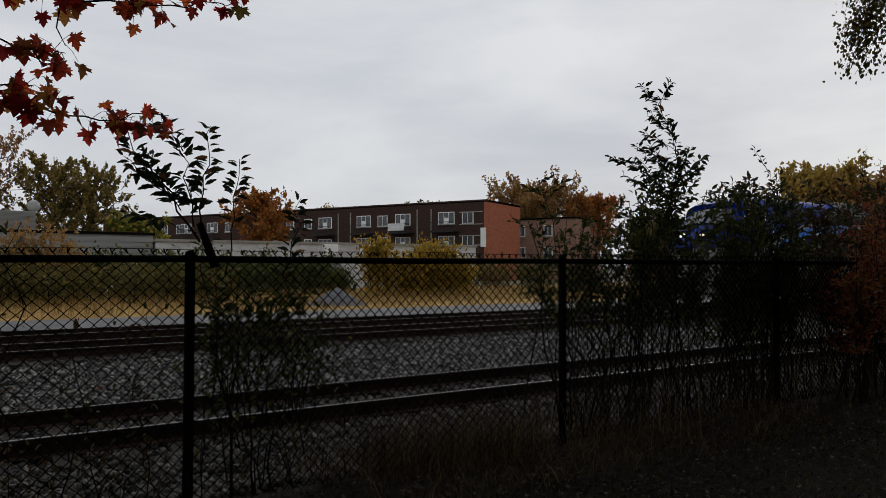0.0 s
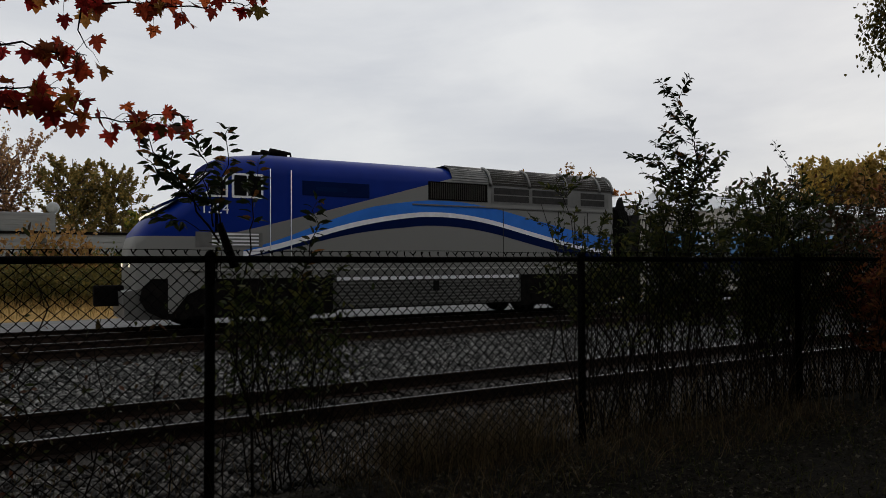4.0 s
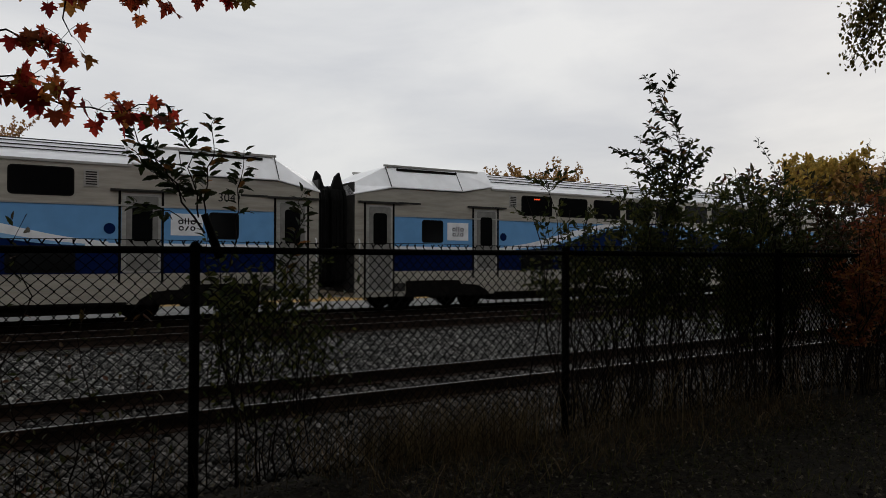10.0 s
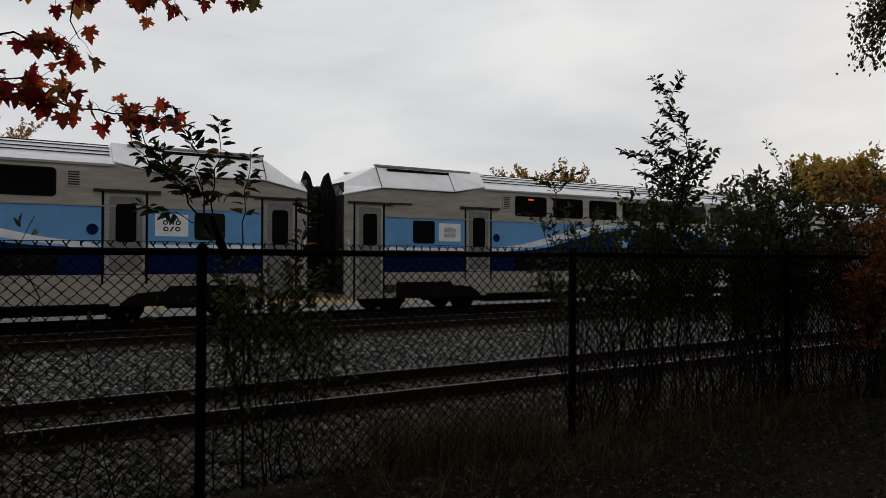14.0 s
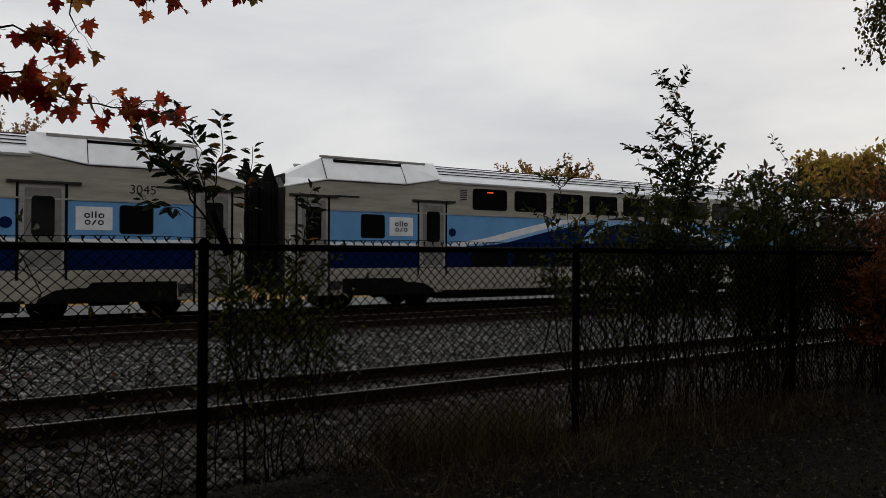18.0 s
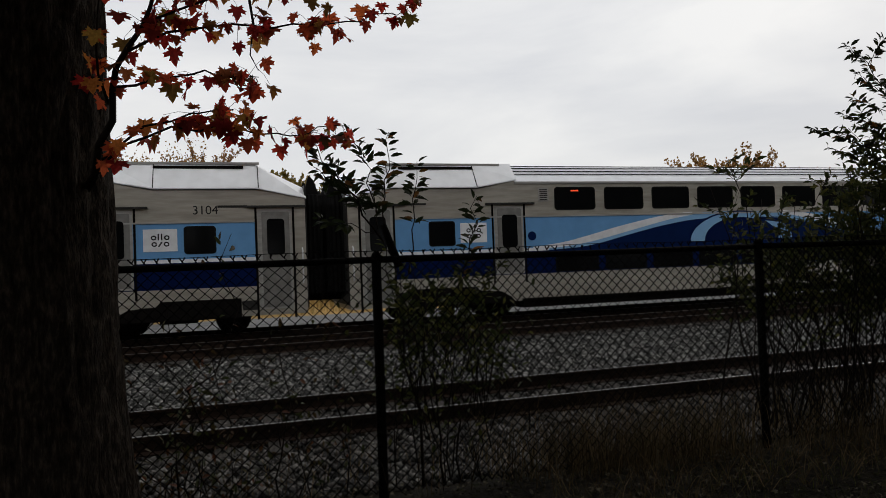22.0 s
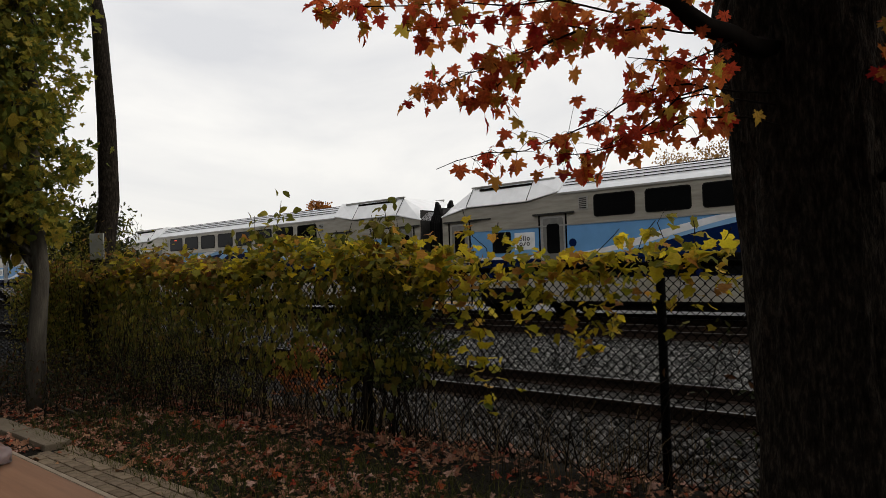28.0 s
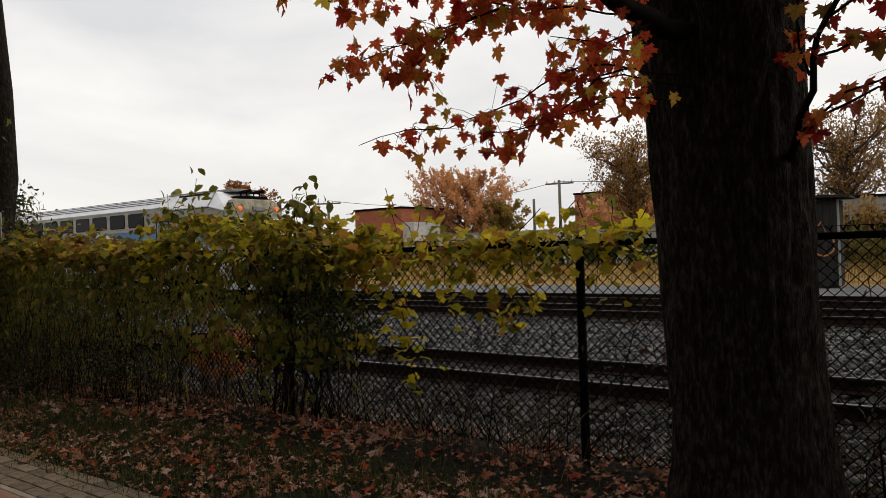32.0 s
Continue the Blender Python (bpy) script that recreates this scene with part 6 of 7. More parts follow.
shrub("slender arching shoot with paired leaves above the hedge", [], 0, 0.062, M_BUSH, 336, step=0.032, shoots=[((7.74, 4.95, 2.3), (7.66, 4.95, 2.6), 0.006, 0.1), ((7.66, 4.95, 2.6), (7.3, 4.95, 2.92), 0.004, 0.05), ((9.5, 4.9, 2.3), (9.76, 4.9, 3.1), 0.006, 0.1), ((9.0, 4.9, 2.2), (9.2, 4.9, 2.75), 0.005, 0.1), ((10.2, 4.9, 2.3), (10.1, 4.9, 2.95), 0.005, 0.1)])
shrub("fine dark green shrub in front of the vine", [((-8.2, 4.0, 0), (-8.3, 3.9, 1.35), 0.01), ((-7.2, 4.0, 0), (-7.3, 4.0, 1.3), 0.01), ((-9.2, 4.0, 0), (-9.3, 3.9, 1.4), 0.01)],
    90, 0.04, M_FINE, 38, low=0.2, spread=0.13, clutter=290, box_=(-10.2, -6.3, 3.7, 4.3, 0.3, 1.4))
shrub("thin bare shrub with sparse leaves beside the maple", [
    ((-0.3, Y0, 0), (0.05, Y0, 1.75), 0.008), ((-0.2, Y0, 0), (-0.35, Y0, 1.3), 0.006), ((0.3, Y0, 0), (0.35, Y0, 1.2), 0.006), ((-1.5, Y0, 0), (-1.35, Y0, 1.45), 0.008), ((-1.4, Y0, 0), (-1.75, Y0, 1.2), 0.006)],
    14, 0.07, M_BUSH_MIX, 35, low=0.3, spread=0.05, clutter=44, box_=(-1.9, 0.8, Y0 - 0.05, Y0 + 0.3, 0.05, 1.25))


thicket("small orange-red shrub behind the fence foot", -6.9, -6.3, 4.72, 4.9, lambda x: 0.75, 12, 8, 0.06, material("orange_red_shrub_leaf", [(0.5, 0.13, 0.035), (0.62, 0.22, 0.06), (0.4, 0.08, 0.03), (0.5, 0.3, 0.08)], 0.65, by="island", scale=25, translucent=0.4), 341, foot=0.15)


thicket("dark green creeper hanging round the fence post", -5.5, -4.2, 4.35, 4.62, lambda x: 1.62, 30, 7, 0.076, material("dark_creeper_leaf", [(0.03, 0.045, 0.014), (0.07, 0.085, 0.022), (0.045, 0.06, 0.018), (0.13, 0.125, 0.03)], 0.6, by="island", scale=25, translucent=0.4), 342, foot=0.5)
# grape vine over the fence, yellow-green on top
vine = thing("grape_vine", "yellow-green grape vine sprawling over the fence", "vine")
rng = np.random.default_rng(41)
vine_spots, deep, gloom, vwood, sprig_spots = [], [], [], [], []


def vine_top(x):
    return 1.79 + 0.07 * math.sin(x * 1.9 + 1) + 0.05 * math.sin(x * 4.7) + (0.08 if -6.6 < x < -4.4 else 0)


rust = []
while len(vine_spots) < 190:
    x = rng.uniform(-8.6, -1.5)
    z = rng.uniform(1.46, vine_top(x)) if x < -4.0 else rng.uniform(1.46, 1.68)
    vine_spots.append((Vector((x, FENCE_Y + rng.normal(-0.17, 0.1), z)), rng.uniform(0.075, 0.12)))
for k in range(4300):
    x = rng.uniform(-14.0, -3.9) if k % 11 else rng.uniform(-4.2, -1.5)
    top = vine_top(x) if x < -3.9 else 1.66
    z = top - abs(rng.normal(0, 0.19)) + (0.18 * rng.uniform() if math.sin(x * 5.3) > 0.75 else 0)
    spot = (Vector((x, FENCE_Y + rng.normal(-0.08, 0.18), z)), rng.uniform(0.055, 0.115))
    (rust if x < -7.2 and rng.uniform() < 0.5 else deep).append(spot)
# inner and lower leaves, given the leaf colour with shade in it
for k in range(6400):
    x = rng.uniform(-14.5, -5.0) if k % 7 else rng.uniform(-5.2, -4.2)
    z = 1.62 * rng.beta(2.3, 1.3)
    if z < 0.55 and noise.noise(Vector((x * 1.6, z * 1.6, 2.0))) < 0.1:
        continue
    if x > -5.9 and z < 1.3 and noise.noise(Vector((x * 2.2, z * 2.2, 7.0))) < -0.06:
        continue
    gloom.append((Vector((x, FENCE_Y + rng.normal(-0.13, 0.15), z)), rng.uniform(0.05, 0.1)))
for x, top, low, n in ((-3.85, 1.5, 0.98, 34), (-3.68, 1.5, 0.46, 44), (-3.25, 1.62, 1.0, 38), (-2.72, 1.62, 0.9, 40), (-2.55, 1.58, 1.0, 26), (-4.15, 1.5, 0.7, 34), (-2.98, 1.6, 1.3, 16)):
    strand = wander(rng, (x, FENCE_Y - 0.06, top), (x + rng.normal(0, 0.06), FENCE_Y - 0.06, low), 6, 0.05)
    vwood.append((strand, 0.003))
    for p, size in leaves_along(rng, strand, n, 0.075, 0.1, 0.0):
        (vine_spots if len(vine_spots) < 300 else deep).append((p, size))
for x, z in ((-4.95, 2.0), (-5.35, 1.98), (-5.95, 2.02), (-3.88, 2.0), (-3.82, 1.9), (-3.5, 1.86), (-2.04, 1.86), (-2.12, 1.78), (-1.85, 1.76), (-2.4, 1.74), (-1.6, 1.7)):
    for k in range(4):
        deep.append((Vector((x + rng.normal(0, 0.06), FENCE_Y + rng.normal(0, 0.05), z + rng.normal(0, 0.05))), 0.1))
    vwood.append((wander(rng, (x + rng.normal(0, 0.15), FENCE_Y, 1.5), (x, FENCE_Y, z + 0.08), 5, 0.08), 0.0035))
for x, top, n in ((-6.54, 2.39, 30), (-7.08, 2.26, 60), (-6.95, 2.1, 40), (-4.87, 2.2, 84), (-5.05, 2.12, 56), (-4.7, 2.05, 40), (-5.6, 2.0, 26), (-7.7, 2.0, 26)):
    stem = wander(rng, (x + 0.1, FENCE_Y, 1.4), (x, FENCE_Y, top), 6, 0.06)
    vwood.append((stem, list(np.linspace(0.006, 0.003, 6))))
    sprig_spots += leaves_along(rng, stem, n, 0.07, 0.1, 0.1)
for k in range(130):
    x = rng.uniform(-12, -2.0)
    vwood.append((wander(rng, (x, FENCE_Y + rng.normal(0, 0.08), 0.0), (x + rng.normal(0, 0.5), FENCE_Y + rng.normal(0, 0.1), rng.uniform(0.6, 1.6)), 6, 0.07), list(np.linspace(0.006, 0.002, 6))))
for x in (-5.28, -5.2, -5.12, -5.0, -6.9, -8.3):
    vwood.append((wander(rng, (x, FENCE_Y - 0.05, 0), (x + rng.normal(0, 0.2), FENCE_Y, 1.5), 7, 0.04), list(np.linspace(0.022, 0.012, 7))))
vine_leaves = [leaf_mesh("vine_leaf", GRAPE_LEAF, M_VINE, f, c) for f, c in ((0.2, 0.3), (0.05, 0.5))]
near = vine_spots[:300]
leaf_parts(vine, vine_leaves, near, turns_of(rng, len(near), droop=(-26, 26)))
deep += vine_spots[300:]
green = [q for k, q in enumerate(deep) if q[0].x < -4.4 and k % 5 < 2]
gold = [q for k, q in enumerate(deep) if not (q[0].x < -4.4 and k % 5 < 2)]
many("foliage", leaf_template(GRAPE_LEAF, 0.2, 0.3), [p for p, s in gold], turns_of(rng, len(gold), droop=(-30, 28)), [s for p, s in gold], M_VINE_STUFF, vine)
many("rusty_foliage", leaf_template(GRAPE_LEAF, 0.2, 0.3), [p for p, s in rust], turns_of(rng, len(rust), droop=(-30, 28)), [s for p, s in rust], M_VINE_RUST, vine, "rust-brown leaves on the older vine")
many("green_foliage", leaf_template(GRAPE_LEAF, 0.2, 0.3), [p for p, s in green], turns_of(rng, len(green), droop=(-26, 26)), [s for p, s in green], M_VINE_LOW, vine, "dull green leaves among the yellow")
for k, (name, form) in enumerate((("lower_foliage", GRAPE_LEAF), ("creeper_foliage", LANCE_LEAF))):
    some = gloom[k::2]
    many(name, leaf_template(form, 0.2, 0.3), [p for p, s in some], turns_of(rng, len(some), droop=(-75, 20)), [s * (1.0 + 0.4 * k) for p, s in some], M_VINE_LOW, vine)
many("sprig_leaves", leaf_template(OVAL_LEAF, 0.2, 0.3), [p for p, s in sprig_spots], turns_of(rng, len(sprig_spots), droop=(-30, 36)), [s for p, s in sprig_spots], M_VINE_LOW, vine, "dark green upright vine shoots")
tubes("stem_tangle", vwood, M_TWIG, vine, "tangled dark stems", sides=5, kind="stuff")


# dead weeds, grass and fallen leaves at the foot of the fence
def weeds(label, count, x0, x1, y0, y1, h0, h1, mat, seed, lean=0.16, width=0.0035):
    r = np.random.default_rng(seed)
    verts, faces = [], []
    for k in range(count):
        x, y = r.uniform(x0, x1), r.uniform(y0, y1)
        h = r.uniform(h0, h1)
        dx, dy = r.normal(0, lean, 2)
        base = Vector((x, y, ground_height(y) - 0.01))
        mid = base + Vector((dx * 0.35 * h, dy * 0.35 * h, h * 0.6))
        tip = base + Vector((dx * 1.1 * h, dy * 1.1 * h, h))
        a = r.uniform(0, math.pi)
        w = Vector((math.cos(a), math.sin(a), 0)) * width
        i = len(verts)
        verts += [base - w, base + w, mid - w * 0.7, mid + w * 0.7, tip]
        faces += [(i, i + 1, i + 3, i + 2), (i + 2, i + 3, i + 4)]
    ob = raw("weeds", verts, faces, mat)
    return tagged(ob, label, "weeds", kind="stuff")


weeds("dead brown weed stalks along the foot of the fence", 950, 1.75, 5.2, 4.3, 5.7, 0.15, 0.62, M_WEED, 51, lean=0.3, width=0.0026)
weeds("thin dead stalks standing in the ballast by the fence", 260, -3.0, 1.75, 4.4, 5.9, 0.1, 0.55, M_WEED, 64, lean=0.35, width=0.0025)
weeds("dry brown weeds and thin stems under the vine", 1500, -12.0, -2.0, 3.9, 5.2, 0.15, 0.7, M_WEED, 52, lean=0.35, width=0.0026)
weeds("dark weeds tangled under the shrubs at the fence", 1300, 4.4, 12.0, 4.0, 5.6, 0.2, 0.8, M_WEED, 53, lean=0.3, width=0.0026)
weeds("brown matted grass along the fence foot", 3400, 1.8, 7.0, 3.6, 5.0, 0.04, 0.24, M_WEED, 63, lean=0.9, width=0.0024)
weeds("tufted dry grass clump at the fence foot", 1500, 2.3, 3.7, 4.3, 5.2, 0.1, 0.5, M_WEED, 65, lean=0.4, width=0.0024)
weeds("sparse park grass between the fallen leaves", 5000, -9.0, 9.0, 2.2, 4.0, 0.03, 0.11, M_GRASS, 54, lean=0.5, width=0.003)

rng = np.random.default_rng(61)


def fallen(label, count, x0, x1, y0, y1, small, large, mat, keep_off=True):
    lx, ly = rng.uniform(x0, x1, count), rng.uniform(y0, y1, count)
    keep = (~((lx > -7.1) & (lx < 0) & (ly < 2.42) & (rng.uniform(0, 1, count) > 0.06))) if keep_off else np.ones(count, bool)
    clump = np.array([1.3 * noise.noise(Vector((a * 1.1, b * 1.7, 5.0))) for a, b in zip(lx, ly)])
    keep &= clump + rng.uniform(-0.5, 0.55, count) > -0.2
    lx, ly = lx[keep], ly[keep]
    lz = np.array([ground_height(v) for v in ly]) + rng.uniform(0.012, 0.05, len(lx))
    ob = many("fallen_leaves", leaf_template(MAPLE_LEAF, 0.3, 0.9), np.stack([lx, ly, lz], -1), turns_of(rng, len(lx), tilt=30), rng.uniform(small, large, len(lx)), mat)
    tagged(ob, label, "leaves", kind="stuff")


fallen("brown leaves fallen under the shrubs, the shade there in their colour", 34000, -1.0, 11.0, 1.0, 5.0, 0.01, 0.036, M_LITTER)
fallen("red and pinkish maple leaves fallen thickly on the soil", 4200, -10.5, -0.2, 1.4, 4.9, 0.035, 0.1, M_REDLITTER)
fallen("crumbled dry leaf debris on the soil", 13000, -11.0, -0.2, 1.6, 5.2, 0.012, 0.04, M_DEBRIS)
weeds("grass tufts among the red fallen leaves", 6400, -8.5, -1.5, 2.3, 3.7, 0.04, 0.17, M_GRASS, 62, lean=0.5, width=0.0032)


# trees
def tree(name, label, at, height, crown, mat, seed, leaves=1500, leaf=0.3, trunk=0.16, bark=None, first=0.25, shape="round", limbs=16, bare=0.0, shift=(0, 0, 0), away=False, strokes=0.0):
    """A tree: tapered trunk, limbs, and a crown of many small leaves hung on the twigs."""
    r = np.random.default_rng(seed)
    ob = thing(name, label, "tree", at=at)
    bark = bark or M_FARBARK
    wood = [(wander(r, (0, 0, -0.3), (r.normal(0, 0.2), r.normal(0, 0.2), height * 0.92), 8, 0.012), list(np.linspace(trunk, trunk * 0.12, 8)))]
    spots = []
    for k in range(limbs):
        t = first + (0.9 - first) * (k + r.uniform(0, 0.8)) / limbs
        if shape == "cone":
            reach = crown * (1.08 - t) * 1.25
        elif shape == "fan":
            reach = crown * (0.35 + 0.65 * t)
        else:
            reach = crown * (0.45 + 0.75 * math.sin(math.pi * min(1, (t - first + 0.12) / (1.08 - first))))
        a = 2.4 * k + r.uniform(-0.5, 0.5)
        rise = {"cone": 0.25, "fan": 1.1, "round": 0.6}[shape]
        base = Vector((0, 0, height * t * 0.9))
        tip = base + Vector((math.cos(a) * reach, math.sin(a) * reach, reach * rise * r.uniform(0.6, 1.1)))
        if away:
            tip.x, tip.y = -abs(tip.x), -abs(tip.y) * 0.9 + 0.05
        tip.z = min(tip.z, height * r.uniform(0.93, 1.03))
        line = wander(r, base, tip, 6, 0.05)
        wood.append((line, list(np.linspace(trunk * 0.4, trunk * 0.05, 6))))
        for j in range(6):
            s = line[min(5, 1 + j * 4 // 5)]
            e = s + Vector(r.normal(0, 0.3, 3)) * reach * 0.55 + Vector((0, 0, 0.14 * reach))
            if strokes:
                e = s + ((tip - base).normalized() * 0.6 + Vector(r.normal(0, 0.45, 3)) + Vector((0, 0, 0.75))) * reach * strokes
            if away:
                e.y = min(e.y, s.y + 0.05)
            wood.append(([s, (s + e) / 2 + Vector(r.normal(0, 0.04, 3)) * reach, e], [trunk * 0.1, trunk * 0.06, trunk * 0.025]))
            spots.append((s, e, reach))
    tubes("trunk", wood, bark, ob, sides=6)
    n = int(leaves * (1 - bare))
    places = []
    for k in range(n):
        s, e, reach = spots[r.integers(len(spots))]
        places.append(s.lerp(e, r.uniform(0.2, 1.15)) + Vector(r.normal(0, 0.03 if strokes else 0.075, 3)) * max(reach, 0.6) + Vector(shift) * min(1.0, max(0.0, s.z / height)))
    many("crown", leaf_template(OVAL_LEAF, 0.3, 0.3), places, turns_of(r, n, tilt=180), r.uniform(0.6, 1.4, n) * leaf, mat, ob)
    return ob


# park trees at the end of the fence
grey_tree = tree("park_tree", "slim grey-barked park tree with yellow-green leaves", (-9.55, 2.96, 0), 7.5, 1.9, M_PARKLEAF, 71, leaves=20000, leaf=0.13, trunk=0.13, bark=M_GREYBARK, first=0.25, limbs=22, shift=(-0.5, -0.3, 0), away=True)
r_ = np.random.default_rng(79)
side_spots = []
while len(side_spots) < 8200:
    z = r_.uniform(2.1, 6.5)
    edge = 0.40 + 0.55 * noise.noise(Vector((z * 2.1, 4.0, 1.0))) + 0.4 * noise.noise(Vector((z * 6.0, 2.0, 7.0)))
    across = edge - abs(r_.normal(0, 0.8)) + 0.12 * r_.normal() * (r_.uniform() < 0.3)
    if noise.noise(Vector((across * 2.6, 3.0, z * 2.6))) < -0.12 and r_.uniform() < 0.85:
        continue
    if z < 3.0 and across < -0.25 and r_.uniform() < 0.6:
        continue
    along = r_.normal(0.2, 0.6)
    side_spots.append((0.296 * across - 0.955 * along, 0.955 * across + 0.296 * along, z))
many("side_foliage", leaf_template(MAPLE_LEAF, 0.25, 0.3), side_spots, turns_of(r_, len(side_spots), droop=(-30, 35)), r_.uniform(0.06, 0.12, len(side_spots)), M_PARKLEAF, grey_tree, "drooping olive and bronze foliage")
tree("park_tree", "tall dark straight trunk standing beside the fence", (-11.25, 4.55, 0), 11.0, 0.5, M_PARKLEAF, 72, leaves=60, leaf=0.15, trunk=0.225, bark=M_BARK, first=0.7, limbs=4)
tree("park_tree", "leafy yellow-green tree closing the park edge", (-13.6, 2.2, 0), 9.0, 2.8, M_PARKLEAF, 73, leaves=9000, leaf=0.2, trunk=0.2, first=0.1, shift=(-0.6, -0.6, 0), away=True)
tree("park_tree", "leafy green tree standing in the park", (-15.5, -1.5, 0), 10.0, 4.2, M_OLIVE, 74, leaves=5200, leaf=0.3, trunk=0.25, first=0.1)
# unseen trees added behind the viewpoint to darken what the train's side reflects
for k, (x, y, h) in enumerate(((-14, -15, 16), (-20, -13, 17), (-26, -10, 17), (-34, -13, 18), (-42, -10, 18), (-50, -8, 17), (-60, -12, 17), (-17, -10, 15), (-9, -13, 14), (17, -10, 13), (24, -13, 14), (33, -10, 14), (44, -13, 14), (8, -30, 12))):
    tree("park_tree", "unseen leafy tree added behind the viewpoint to darken reflections", (x, y, 0), h, 5.4, M_OLIVE, 175 + k, leaves=15000, leaf=0.62, trunk=0.3, first=0.08, limbs=24)
shrub("dark evergreen shrub behind the fence end", [((-14.5, 5.6, 0), (-14.2, 5.6, 3.0), 0.03), ((-15, 5.6, 0), (-15.3, 5.6, 2.8), 0.03)], 500, 0.14, M_BUSH, 36, spread=0.2, clutter=620, box_=(-16, -13.4, 5.2, 6.2, 0.1, 3.0))
shrub("tangled green shrub under the park trees", [((-11.2, 4.6, 0), (-11.3, 4.6, 2.2), 0.015), ((-12.3, 4.4, 0), (-12.4, 4.4, 2.5), 0.015), ((-13.2, 4.2, 0), (-13.3, 4.2, 2.6), 0.015)], 160, 0.08, M_VINE_LOW, 39, spread=0.25, clutter=360, box_=(-14.0, -10.6, 3.9, 5.2, 0.1, 2.3))
shrub("dark russet ground shrubs beside the paving", [((-9.0, 3.3, 0), (-9.1, 3.3, 0.7), 0.01), ((-10, 3.3, 0), (-10.1, 3.3, 0.8), 0.01)], 60, 0.07, M_BUSH_MIX, 37, spread=0.12, clutter=150, box_=(-12.5, -7.8, 2.7, 4.1, 0.05, 0.75))
# willow twigs hanging into view
hang = thing("hanging_willow_branch", "thin hanging twigs with small yellowing leaves", "branch")
r_ = np.random.default_rng(77)
wl_, ws_ = [], []
for k in range(30):
    top = Vector((7.9 + 1.3 * r_.uniform(), 4.3 - 0.9 * r_.uniform(), 5.6))
    low = Vector((7.78 + 0.7 * r_.uniform(), 4.35 - 0.7 * r_.uniform(), 3.65 + 0.5 * r_.uniform()))
    line = wander(r_, top, low, 7, 0.05)
    wl_.append((line, list(np.linspace(0.008, 0.002, 7))))
    ws_ += leaves_along(r_, line, 96, 0.08, 0.048, 0.3)
wl_.append((wander(r_, (8.4, 3.8, 5.6), (12.5, 1.0, 6.8), 6, 0.04), list(np.linspace(0.03, 0.1, 6))))
wl_.append((wander(r_, (12.5, 1.0, 6.8), (14.0, -0.5, 0.0), 8, 0.03), list(np.linspace(0.12, 0.3, 8))))
for line_ in wl_:
    tubes("twig", [line_], M_TWIG, hang, sides=5)
many("foliage", leaf_template(OVAL_LEAF, 0.2, 0.3), [p for p, s in ws_], turns_of(r_, len(ws_), droop=(-80, 40)), [s for p, s in ws_], M_OLIVE, hang)


# buildings and trees across the tracks
def placed(ob, origin, heading):
    ob.matrix_basis = Matrix.Translation(origin) @ Matrix.Rotation(heading, 4, "Z")
    return ob


def house_window(parent, x, z, w, h, panes=2, y=0.0, door=False):
    """A framed window on the face y of a wall that looks towards -y."""
    frame_ = part("window", boxed(x - w / 2, x + w / 2, y - 0.05, y + 0.1, z, z + h, bevel=0.01), M_FRAME, parent, "white framed window" if not door else "white balcony door with side lights")
    pw = (w - 0.12) / panes
    for k in range(panes):
        a = x - w / 2 + 0.06 + k * pw
        if door and k == panes // 2:
            part("door_panel", boxed(a + 0.04, a + pw - 0.04, y - 0.075, y, z + 0.04, z + h * 0.5), M_FRAME, frame_)
            part("pane", boxed(a + 0.05, a + pw - 0.05, y - 0.07, y, z + h * 0.54, z + h - 0.08), M_PANE, frame_)
        else:
            part("pane", boxed(a + 0.035, a + pw - 0.035, y - 0.07, y, z + 0.07, z + h - 0.07), M_PANE, frame_)
    part("sill", boxed(x - w / 2 - 0.08, x + w / 2 + 0.08, y - 0.12, y, z - 0.1, z), M_CONCRETE, frame_)
    return frame_


def balcony(parent, x, z, w, cloth=False):
    b = part("balcony", boxed(x - w / 2, x + w / 2, -1.2, 0.0, z - 0.15, z), M_IRON, parent, "small iron-railed balcony")
    bm = bmesh.new()
    box(bm, x - w / 2, x + w / 2, -1.2, -1.15, z + 0.9, z + 0.95)
    n = int(w / 0.14)
    for k in range(n + 1):
        px = x - w / 2 + k * w / n
        box(bm, px - 0.012, px + 0.012, -1.185, -1.165, z, z + 0.9)
    part("railing", bm, M_IRON, b)
    if cloth:
        part("laundry", boxed(x - w / 2 + 0.3, x + w / 2 - 0.6, -1.24, -1.19, z + 0.15, z + 0.95), M_CLOTH, b, "pale cloth hung over the railing")


# three-storey apartment block: front along local x, corner nearest the tracks at x = 0
block = thing("apartment_building", "long brown brick apartment block with a red brick end wall", "building")
placed(block, (41.9, 59.3, 0), math.atan2(45.1, -24.0) + math.pi)
FRONT = 64.0
part("front_wall", boxed(-FRONT, 0, 0, 0.4, -0.3, 8.3), M_BRICK, block, "dark brown brick front wall")
part("end_wall", boxed(0, 0.3, 0.0, 8.6, -0.3, 8.3), M_REDBRICK, block, "red brick end wall")
part("back_wall", boxed(-FRONT, 0, 8.3, 8.6, -0.3, 8.3), M_BRICK, block)
part("roof", boxed(-FRONT, 0.3, 0.0, 8.6, 8.3, 8.42), M_UNDER, block, "flat dark roof")
part("parapet", boxed(-FRONT, 0.35, -0.06, 0.42, 8.42, 8.56), M_BRICK, block, "brick parapet edge")
part("parapet", boxed(0.0, 0.36, 0.42, 8.66, 8.42, 8.52), M_UNDER, block)
